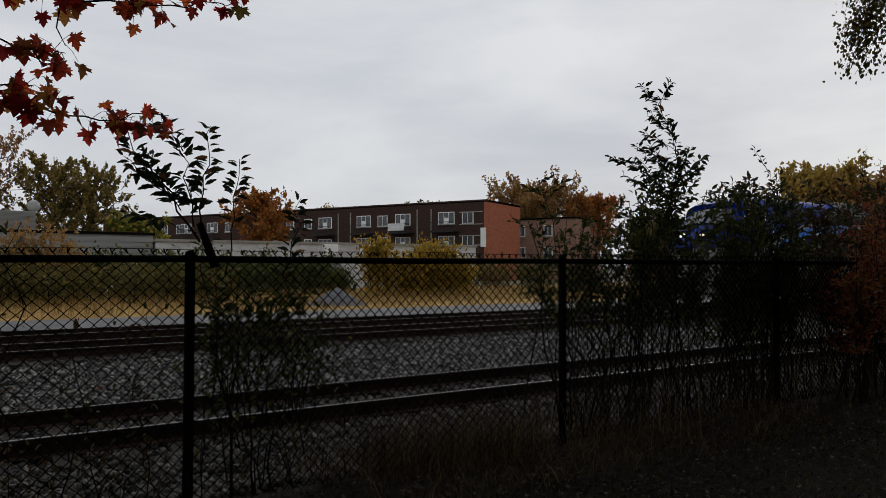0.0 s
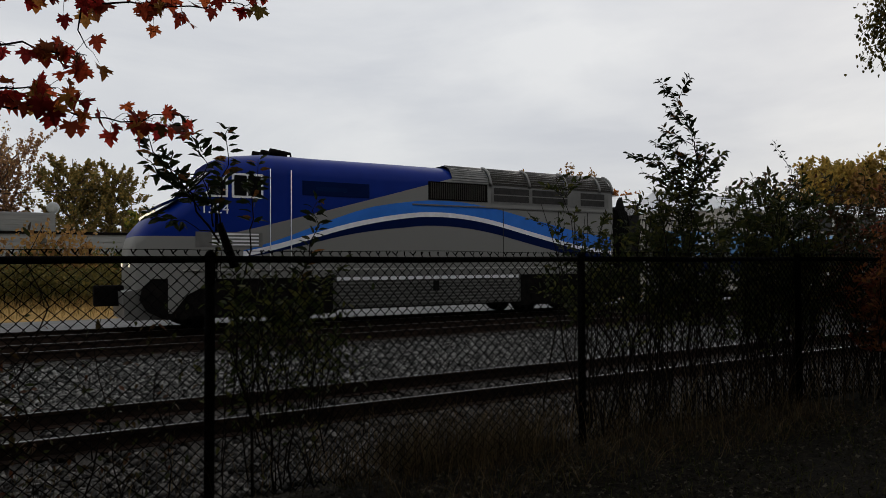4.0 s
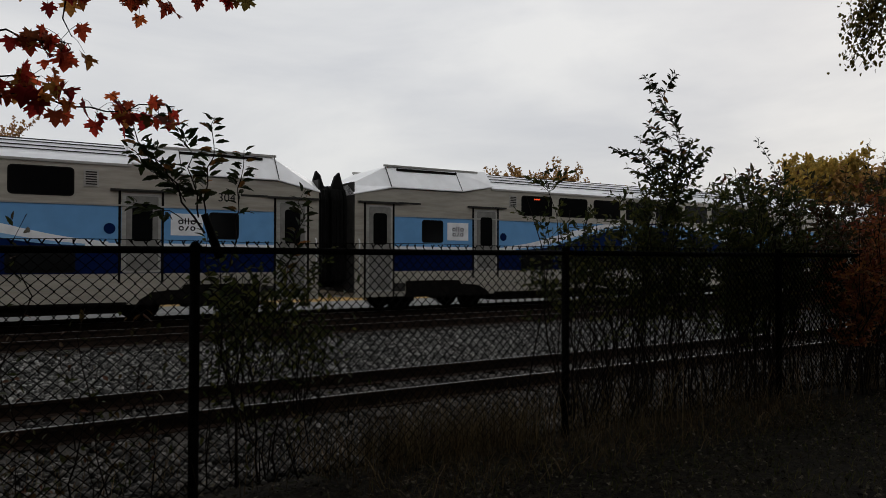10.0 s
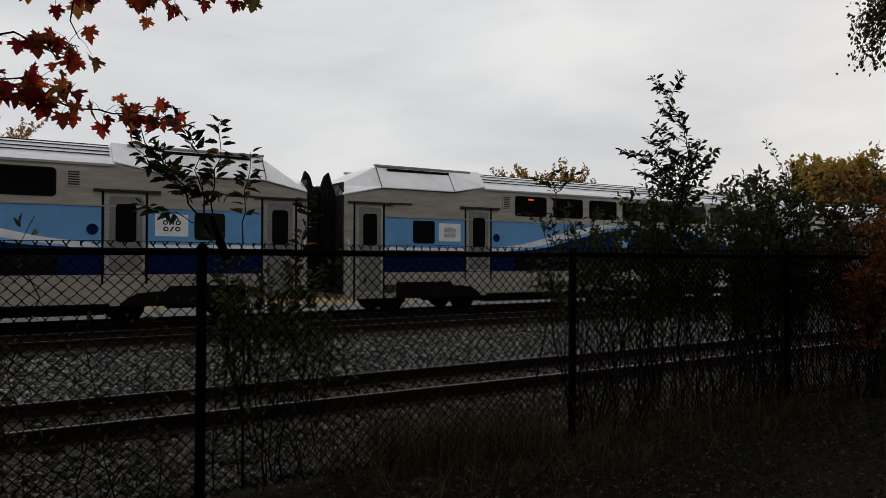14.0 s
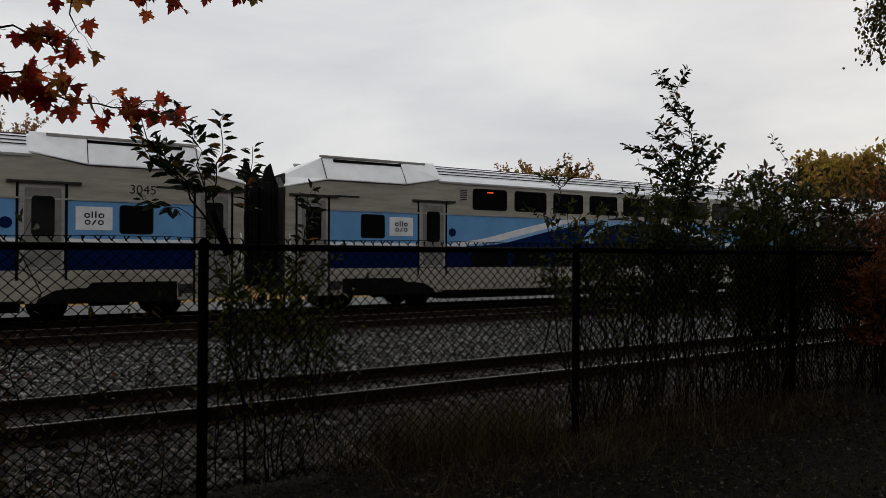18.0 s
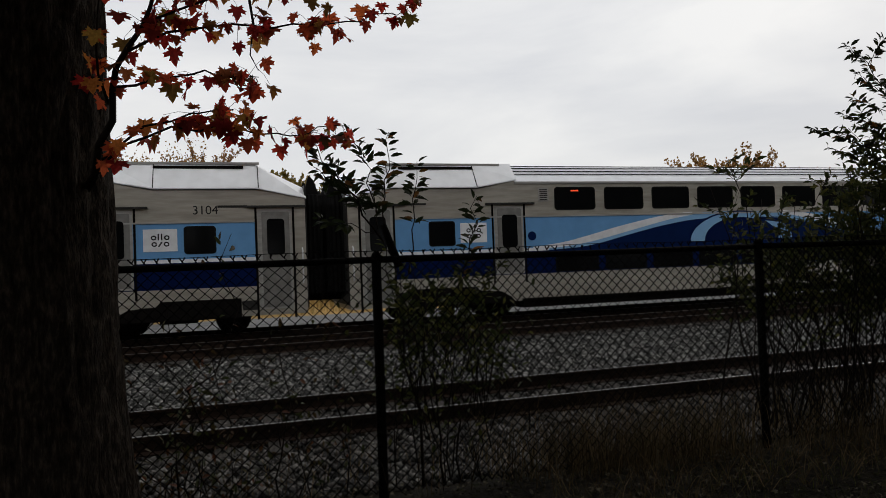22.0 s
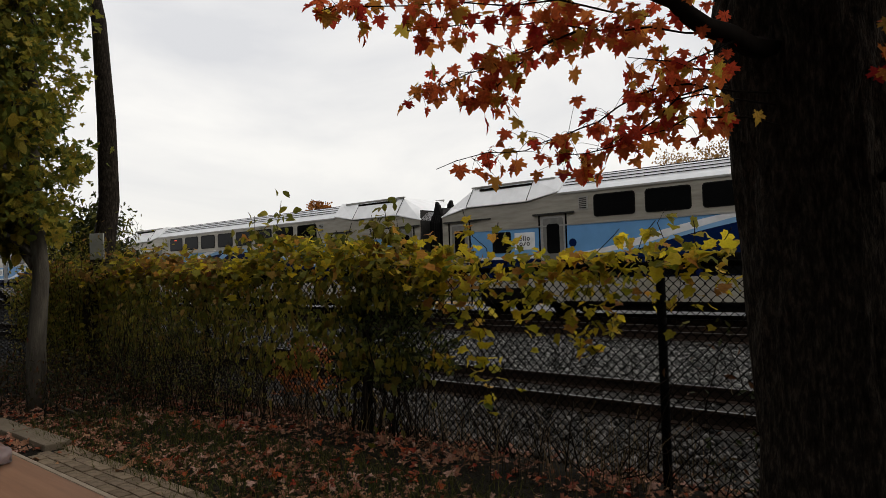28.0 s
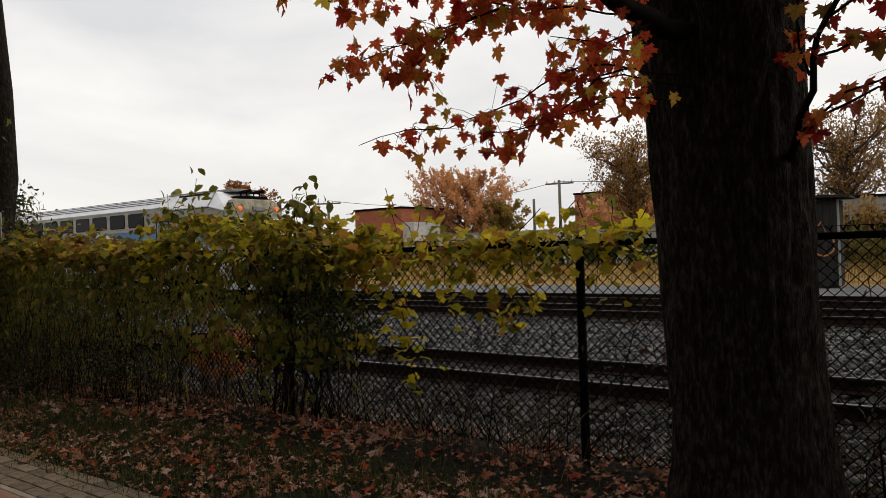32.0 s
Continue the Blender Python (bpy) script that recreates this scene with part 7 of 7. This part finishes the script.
for z in (6.05, 7.35, 3.85, 4.85):
    part("string_course", boxed(-2.9, -0.15, -0.06, 0, z - 0.09, z), M_CONCRETE, block)
for z, h in ((6.1, 1.22), (3.75, 1.1), (1.3, 1.1)):
    for s in (1.9, 12.85, 23.85, 26.7, 34.5, 37.5, 47.0, 50.0, 58.0):
        house_window(block, -s, z, 1.35 if s < 20 else 1.2, h)
    for s in (4.5, 10.1, 15.5, 21.2, 29.2, 40.5, 45.6, 55.0):
        house_window(block, -s, z - (0.0 if z > 5 else 0.1), 2.0, h + 0.08, panes=3, door=True)
        if z > 3:
            balcony(block, -s, z - 0.75, 3.0, cloth=(s in (10.1,)))
for s in (7.3, 18.3, 33.0):
    bay = part("stair_bay", boxed(-s - 0.85, -s + 0.85, -0.03, 0.1, 0.0, 7.8), M_BRICK, block, "recessed stairwell panel")
    for x in (-s - 0.9, -s + 0.9):
        part("bay_edge", boxed(x - 0.06, x + 0.06, -0.08, 0.05, 0.0, 7.8), M_CONCRETE, bay)
part("name_board", boxed(-0.35, 0.25, -0.12, -0.04, 3.6, 5.6), M_FRAME, block, "tall white board with dark marks")
annex = thing("apartment_building", "smaller red-brown brick building with white windows", "building")
placed(annex, (52.5, 68.0, 0), math.atan2(45.1, -24.0) + math.pi)
part("wall", boxed(-14, 8, 0, 9, -0.3, 7.2), M_BROWNBRICK, annex, "reddish brown brick wall")
part("roof", boxed(-14, 8.1, -0.1, 9, 7.2, 7.4), M_UNDER, annex)
for z in (5.2, 2.6):
    for x in (-9.5, -6.5, -3.0, 1.0, 4.5):
        house_window(annex, x, z, 1.1, 1.3)


def low_building(label, x0, x1, y0, depth, top, mat, cap=M_CONCRETE, base=-0.3):
    ob = thing("low_building", label, "building")
    part("wall", boxed(x0, x1, y0, y0 + depth, base, top), mat, ob)
    part("coping", boxed(x0 - 0.1, x1 + 0.1, y0 - 0.08, y0 + depth + 0.08, top, top + 0.16), cap, ob)
    return ob


white = low_building("long low white-walled garage row", 7.6, 31.0, 45, 8, 3.05, M_PALEWALL)
for k in range(7):
    x = 9.5 + 3.0 * k
    part("door", boxed(x - 1.1, x + 1.1, 44.93, 45.0, -0.2, 2.1), M_PALEWALL if k % 3 else M_GREYWALL, white, "white garage door")
for x in (18.7, 21.5):
    part("air_unit", boxed(x - 0.5, x + 0.5, 44.5, 45.0, 2.3, 3.05, bevel=0.03), M_FRAME, white, "white wall-mounted air unit")
grey = low_building("grey siding building with a chimney stack", -12.0, 7.5, 46, 8, 3.45, M_GREYWALL, M_UNDER)
part("chimney", boxed(-1.6, 1.2, 46.2, 47.6, 3.4, 4.7, bevel=0.03), M_GREYWALL, grey, "square grey brick chimney")
for k in range(9):
    part("siding_board", boxed(-12.0, 7.5, 45.965, 46.0, 0.3 + 0.34 * k, 0.6 + 0.34 * k), M_GREYWALL, grey)
for k in range(9):
    part("brick_course", boxed(-1.63, 1.23, 46.17, 46.2, 3.42 + 0.14 * k, 3.52 + 0.14 * k), M_GREYWALL, grey)
part("lower_shed", boxed(-3.0, 6.5, 44.2, 46.0, -0.3, 1.7), M_PALEWALL, grey, "low pale lean-to")
part("wall_lamp", boxed(3.28, 3.56, 44.1, 44.2, 1.3, 1.45, bevel=0.03), M_LAMP, grey, "small lit wall lamp")
part("wall_lamp", boxed(29.15, 29.37, 44.84, 44.93, 2.45, 2.6, bevel=0.03), M_LAMP, white, "small lit wall lamp")
bm = bmesh.new()
bmesh.ops.create_uvsphere(bm, u_segments=16, v_segments=6, radius=0.35, matrix=pose(1.1, 46.3, 5.0) @ Matrix.Diagonal((1, 0.35, 1, 1)))
part("satellite_dish", bm, M_SIGN, grey, "round grey satellite dish", smooth=True)
low_building("long low pale block wall behind the verge", -70, -12.5, 46, 6, 2.35, M_PALEWALL)
brick2 = low_building("low red brick works building with a flat roof", -40.6, -35.6, 44.2, 6, 4.75, M_REDBRICK, M_UNDER)
part("annex_wall", boxed(-35.6, -34.4, 44.4, 48, -0.3, 3.6), M_PALEWALL, brick2)
brick3 = low_building("red brick house end with a flat roof", -25.2, -14.5, 55, 9, 5.5, M_REDBRICK, M_UNDER)

# wooden trackside cabin with a sloping roof
hut = thing("trackside_cabin", "weathered grey wooden trackside cabin with orange graffiti", "cabin")
part("wall", boxed(-4.3, -2.42, 25.8, 27.4, -0.25, 2.62, bevel=0.01), M_WOOD, hut)
for k in range(9):
    x = -4.28 + 0.205 * k
    part("board", boxed(x, x + 0.19, 25.775, 25.8, -0.2, 2.6), M_WOOD, hut)
part("roof", prism([(-4.5, 2.78), (-2.05, 2.66), (-2.05, 2.74), (-4.5, 2.88)], 25.5, 27.6), M_WOOD, hut, "thin sloping board roof")
part("corner_post", boxed(-2.44, -2.38, 25.76, 25.86, -0.2, 2.62), M_CONCRETE, hut)
verts, faces = [], []
tube_into(verts, faces, [(-2.86 + 0.33 * math.cos(t), 25.765, 1.15 + 0.36 * math.sin(t)) for t in np.linspace(0.2, 6.0, 22)], 0.03, 5)
tube_into(verts, faces, [(-3.3, 25.765, 1.35), (-2.9, 25.765, 1.9), (-2.75, 25.765, 1.5), (-3.1, 25.765, 1.45)], 0.03, 5)
raw("graffiti", verts, faces, M_GRAFFITI, hut, "orange painted scrawl")
hut.location.x -= 0.22


def utility_pole(x, y, top, arm=True, heading=0.0):
    ob = thing("utility_pole", "grey wooden utility pole with a crossarm", "pole", at=(x, y, 0))
    tubes("mast", [([(0, 0, -0.3), (0, 0, top)], [0.16, 0.11])], M_POLEWOOD, ob, sides=10)
    if arm:
        part("crossarm", boxed(-1.2, 1.2, -0.06, 0.06, top - 0.35, top - 0.22), M_POLEWOOD, ob)
        for k in (-1.05, -0.4, 0.4, 1.05):
            tubes("insulator", [([(k, 0, top - 0.22), (k, 0, top - 0.02)], [0.04, 0.03])], M_CONCRETE, ob, sides=6)
    ob.rotation_euler[2] = heading
    return ob


utility_pole(-28.05, 53.0, 5.3, arm=False)
utility_pole(-26.1, 54.0, 6.8, heading=0.3)
utility_pole(-46.5, 47.0, 6.2, heading=0.5)
utility_pole(5.5, 62.0, 8.0)
cable = thing("overhead_cable", "thin dark overhead cables between poles", "cable")
tubes("wire", [([(-26.1 - 20.4 * t, 54 - 7 * t, 6.7 - 0.5 * t - 1.2 * math.sin(math.pi * t)) for t in np.linspace(0, 1, 12)], 0.02), ([(-26.1 + 30 * t, 54 + 2 * t, 6.7 + 0.5 * t - 1.0 * math.sin(math.pi * t)) for t in np.linspace(0, 1, 12)], 0.02)], M_IRON, cable, sides=4)

# gravel heap
bm = bmesh.new()
bmesh.ops.create_grid(bm, x_segments=28, y_segments=20, size=1.0)
for v in bm.verts:
    r2 = math.hypot(v.co.x, v.co.y)
    v.co.z = max(0.0, 1 - r2) * 0.8 + noise.noise(v.co * 3) * 0.05 * max(0, 1 - r2) - 0.02
    v.co.x *= 1.45
    v.co.y *= 1.2
heap = part("gravel_heap", bm, M_GRAVEL, None, smooth=True)
tagged(heap, "heap of grey gravel beside the service road", "gravel heap")
heap.location = (12.55, 29.3, -0.2)

# trees beyond the tracks
M_BRONZE = material("bronze_green_leaf", [(0.1326, 0.1222, 0.0358), (0.2210, 0.1754, 0.0510), (0.3978, 0.2550, 0.0714), (0.1658, 0.1435, 0.0408)], 0.7, by="island", scale=3, translucent=0.45)
M_RUSSET = material("russet_brown_leaf", [(0.3, 0.16, 0.08), (0.42, 0.22, 0.1), (0.22, 0.11, 0.06), (0.48, 0.3, 0.13)], 0.7, by="island", scale=3, translucent=0.4)
tree("bronze_tree", "upright olive and bronze tree behind the grey building", (2.6, 60, 0), 10.7, 2.2, M_BRONZE, 81, leaves=11000, leaf=0.2, trunk=0.2, limbs=36, first=0.12, strokes=0.4)
tree("bronze_tree", "slimmer olive and bronze tree beside the first", (5.6, 60.6, 0), 10.6, 1.9, M_BRONZE, 88, leaves=9500, leaf=0.2, trunk=0.18, limbs=34, first=0.12, strokes=0.4)
tree("bare_tree", "half-bare reddish brown autumn tree", (-1.8, 60, 0), 11.2, 2.5, M_RUSSET, 82, leaves=5200, leaf=0.2, trunk=0.2, shape="fan", limbs=30, strokes=0.4)
tree("orange_tree", "small orange autumn maple", (17.8, 57.5, 0), 8.5, 2.1, M_ORANGE, 83, leaves=5600, leaf=0.28, trunk=0.16, limbs=26, first=0.3)
tree("green_tree", "yellow-green small tree beside the building", (8.4, 56, 0), 5.4, 1.9, M_PARKLEAF, 84, leaves=3600, leaf=0.3, trunk=0.12)
tree("far_tree", "broad orange-brown autumn tree on the skyline", (58.5, 71, 0), 12.2, 4.6, M_BROWN, 85, leaves=22000, leaf=0.3, trunk=0.35, limbs=60, first=0.35, strokes=0.32)
tree("far_tree", "orange tree on the skyline", (63.5, 66, 0), 11.8, 3.0, M_ORANGE, 86, leaves=13000, leaf=0.3, trunk=0.3, limbs=30, first=0.3)
for k, (x, y, h, c, m) in enumerate(((36, 95, 9.2, 4.0, M_BROWN), (44.5, 95, 11.4, 1.8, M_GOLD), (57, 98, 12.6, 4.0, M_OLIVE), (72, 62, 7.6, 3.6, M_OLIVE), (70, 50, 6.6, 3.2, M_GREEN), (62, 40, 6.2, 2.8, M_OLIVE), (57, 32.5, 10.3, 3.3, M_GOLD), (60, 28, 9.0, 3.6, M_BROWN), (66, 36, 7.4, 3.2, M_OLIVE), (46, 26.5, 5.0, 2.2, M_BROWN))):
    tree("far_tree", "autumn tree beyond the railway", (x, y, 0), h, c, m, 90 + k, leaves=14000, leaf=0.3, trunk=0.25, limbs=30)
tree("rust_tree", "round rust-coloured autumn tree behind the low wall", (-34.3, 51.5, 0), 7.9, 3.4, M_RUST, 110, leaves=19000, leaf=0.2, trunk=0.16, limbs=50, shape="round", first=0.1, strokes=0.3)
tree("rust_tree", "small golden tree beside the rust-coloured tree", (-30.6, 52, 0), 5.6, 1.7, M_GOLD, 111, leaves=4600, leaf=0.2, trunk=0.15)
tree("brown_tree", "thinning brown autumn tree with dark limbs", (-15.6, 42.5, 0), 7.7, 3.2, M_BROWN, 112, leaves=11000, leaf=0.14, trunk=0.24, shape="fan", limbs=40, first=0.3)
tree("brown_tree", "thinning golden-brown autumn tree", (-4.6, 50, 0), 8.6, 3.8, M_BROWN, 113, leaves=9000, leaf=0.14, trunk=0.24, shape="fan", limbs=40, first=0.3)
tree("rust_tree", "reddish shrub tree before the brick house", (-17.5, 47.5, 0), 4.9, 2.6, M_RUST, 114, leaves=2000, leaf=0.3, trunk=0.12)
tree("far_tree", "small orange tree on the far skyline", (-70, 56.5, 0), 11.4, 3.0, M_ORANGE, 115, leaves=6000, leaf=0.28, trunk=0.25)
for k, (x, y, h) in enumerate(((-118, 60, 9), (-105, 55, 8), (-95, 62, 9.5), (-130, 50, 9), (-84, 70, 9.5))):
    tree("far_tree", "dark low tree on the far skyline", (x, y, 0), h, 3.6, M_OLIVE, 120 + k, leaves=900, leaf=0.6, trunk=0.3)


def hedge(label, x0, x1, y, top, mat, seed, count, leaf=0.16, depth=0.9):
    r = np.random.default_rng(seed)
    ob = thing("hedge_row", label, "shrubs")
    wood, places = [], []
    n = max(3, int((x1 - x0) / 0.8))
    for k in range(n * 4):
        x = r.uniform(x0, x1)
        h = top * (0.55 + 0.45 * abs(math.sin(x * 0.9 + seed))) * r.uniform(0.75, 1.1)
        tip = Vector((x + r.normal(0, 0.4), y + r.normal(0, depth * 0.5), h))
        wood.append((wander(r, (x, y, -0.3), tip, 5, 0.06), list(np.linspace(0.03, 0.006, 5))))
        for j in range(count // (n * 4)):
            t = r.beta(2.2, 1.2)
            places.append(Vector((x, y, -0.2)).lerp(tip, t) + Vector(r.normal(0, 0.28, 3)))
    tubes("stem_tangle", wood, M_TWIG, ob, sides=4, kind="stuff")
    many("foliage", leaf_template(OVAL_LEAF, 0.3, 0.3), places, turns_of(r, len(places), tilt=180), r.uniform(0.6, 1.4, len(places)) * leaf, mat, ob)


hedge("golden yellow autumn shrubs beside the service road", 15.2, 22.8, 33.5, 2.7, M_YELLOW, 131, 13000, 0.17)
hedge("green and yellow scrub along the verge", 8.0, 15.5, 38.5, 2.2, M_GREEN, 132, 7000, 0.17)
hedge("dark green scrub along the grey building", -4, 8, 40, 2.3, M_GREEN, 133, 11000, 0.19)
hedge("low brown and olive scrub on the verge", -8, 10, 35.5, 1.45, M_OLIVE, 142, 12000, 0.16)
hedge("low dark scrub between the gravel heap and the garages", 9, 16, 36.5, 1.7, M_GREEN, 143, 6000, 0.17)
hedge("dark scrub beside the brick block", 22.5, 36, 40, 2.0, M_OLIVE, 134, 4000, 0.17)
hedge("green scrub in front of the pale wall", -26, -8, 40, 2.1, M_GREEN, 135, 11000, 0.17)
hedge("yellowing scrub along the pale wall", -42, -25, 41, 2.0, M_YELLOW, 136, 8000, 0.17)
hedge("dark scrub beside the cabin", -2.2, 8, 33, 1.8, M_OLIVE, 137, 4500, 0.15)
hedge("rusty brown scrub behind the cabin", -9, 3, 39.5, 3.4, M_BROWN, 139, 6000, 0.2)
hedge("rust and yellow scrub under the trees", 36, 70, 34, 3.2, M_ORANGE, 138, 6000, 0.22, depth=2)
weeds("tall dry ochre grass on the verge across the tracks", 18000, -60, 45, 27.0, 36.5, 0.2, 0.7, material("ochre_grass_blade", [(0.2, 0.128, 0.046), (0.33, 0.21, 0.07), (0.26, 0.162, 0.054), (0.2, 0.155, 0.054)], 0.9, by="island", scale=4), 140, lean=0.3, width=0.012)


# paving, table and small things on the park side
paving = thing("paving", "brown brick paving edged with concrete kerb stones", "paving", kind="structure")
part("bedding", boxed(-7.0, 3.0, -2.5, 2.45, -0.05, 0.012), M_SOIL, paving)
kerb = boxed(-0.46, 0.46, -0.12, 0.12, -0.08, 0.07, bevel=0.015)
first_kerb = part("kerb_stone", kerb, M_KERB, paving)
first_kerb.location = (-7.5, 2.33, 0.0)
for k in range(1, 6):
    again(first_kerb, pose(-7.5 - 0.95 * k, 2.33 - 0.03 * k, 0.0, 0, 0, RNG.uniform(-1.5, 1.5)))
brick_mesh = None
count = 0
for row in range(12):
    for col in range(26):
        x = -6.9 + 0.205 * col + (0.1 if row % 2 else 0.0)
        y = 2.39 - 0.105 * row
        if x > -2.0 or count >= 300:
            continue
        m = pose(x, y, 0.018 + RNG.uniform(-0.004, 0.004), RNG.uniform(-0.8, 0.8), RNG.uniform(-0.8, 0.8), RNG.uniform(-1, 1))
        if brick_mesh is None:
            brick_mesh = part("brick", boxed(-0.098, 0.098, -0.048, 0.048, -0.04, 0.012, bevel=0.006), M_PAVER, paving)
            brick_mesh.matrix_basis = m
        else:
            again(brick_mesh, m)
        count += 1

table = thing("picnic_table", "brown varnished picnic table with pale worn edges", "table")
part("tabletop", boxed(-5.6, -1.95, 0.24, 1.0, 0.715, 0.75, bevel=0.006), M_TABLE, table, "brown varnished tabletop")
part("edge_band", boxed(-5.6, -1.95, 1.0, 1.022, 0.70, 0.752, bevel=0.004), M_TABLE_EDGE, table, "pale worn edge")
for x in (-5.0, -2.5):
    for y in (0.36, 0.88):
        part("leg", boxed(x - 0.04, x + 0.04, y - 0.04, y + 0.04, -0.02, 0.715, bevel=0.005), M_TABLE, table)
bag = thing("plastic_bag", "crumpled clear plastic bag of food lying on the table", "bag")
bm = bmesh.new()
bmesh.ops.create_icosphere(bm, subdivisions=4, radius=1.0)
for v in bm.verts:
    k = 1 + 0.22 * noise.noise(v.co * 2.1) + 0.1 * noise.noise(v.co * 5.3)
    v.co = Vector((v.co.x * 0.16 * k, v.co.y * 0.1 * k, max(v.co.z, -0.55) * 0.06 * k + 0.034))
film = part("film", bm, M_BAG, bag, "crumpled clear plastic film", smooth=True)
bm = bmesh.new()
bmesh.ops.create_icosphere(bm, subdivisions=3, radius=1.0)
for v in bm.verts:
    k = 1 + 0.2 * noise.noise(v.co * 3.0)
    v.co = Vector((v.co.x * 0.125 * k + 0.01, v.co.y * 0.075 * k, max(v.co.z, -0.5) * 0.042 * k + 0.024))
part("contents", bm, M_BAGFILL, bag, "dark red contents", smooth=True)
bag.location = (-3.72, 0.86, 0.752)
stick = thing("fallen_stick", "pale broken stick lying on the soil", "stick")
tubes("wood", [([(-10.6, 3.0, 0.06), (-9.4, 3.05, 0.09), (-8.3, 3.0, 0.06)], [0.02, 0.018, 0.01])], M_GREYBARK, stick)
sign = thing("small_sign", "plain pale sign plate fixed to a dark trunk", "sign")
part("plate", boxed(-0.11, 0.11, -0.012, 0.012, -0.2, 0.2, bevel=0.004), M_SIGN, sign)
part("bracket", boxed(-0.05, 0.05, 0.012, 0.06, -0.05, 0.05), M_IRON, sign)
sign.location = (-11.1, 4.34, 2.08)
sign.rotation_euler[2] = radians(40)


# the train's run: place of the coupling behind the locomotive along the track, gathering speed
def train_at(t):
    return 41.021 - 5.35469 * t - 0.0603511 * t ** 2 + 0.000442154 * t ** 3 + 0.17 * math.exp(-((t - 22.5) / 4) ** 2) - (0.097 * (t - 28.3) ** 2 if t > 28.3 else 0.0)


TRACK_Y = sum(FAR_RAILS) / 2


def motions():
    times = [0.5 * k for k in range(65)]
    cars = [(loco, 0.0)] + [(car, CAR * (k + 0.5)) for k, car in enumerate(coaches)] + [(cab_car, CAR * 5.5)]
    for car, offset in cars:
        walk(car, [(t, pose(train_at(t) + offset, TRACK_Y, FAR_HEAD)) for t in times])


motions()
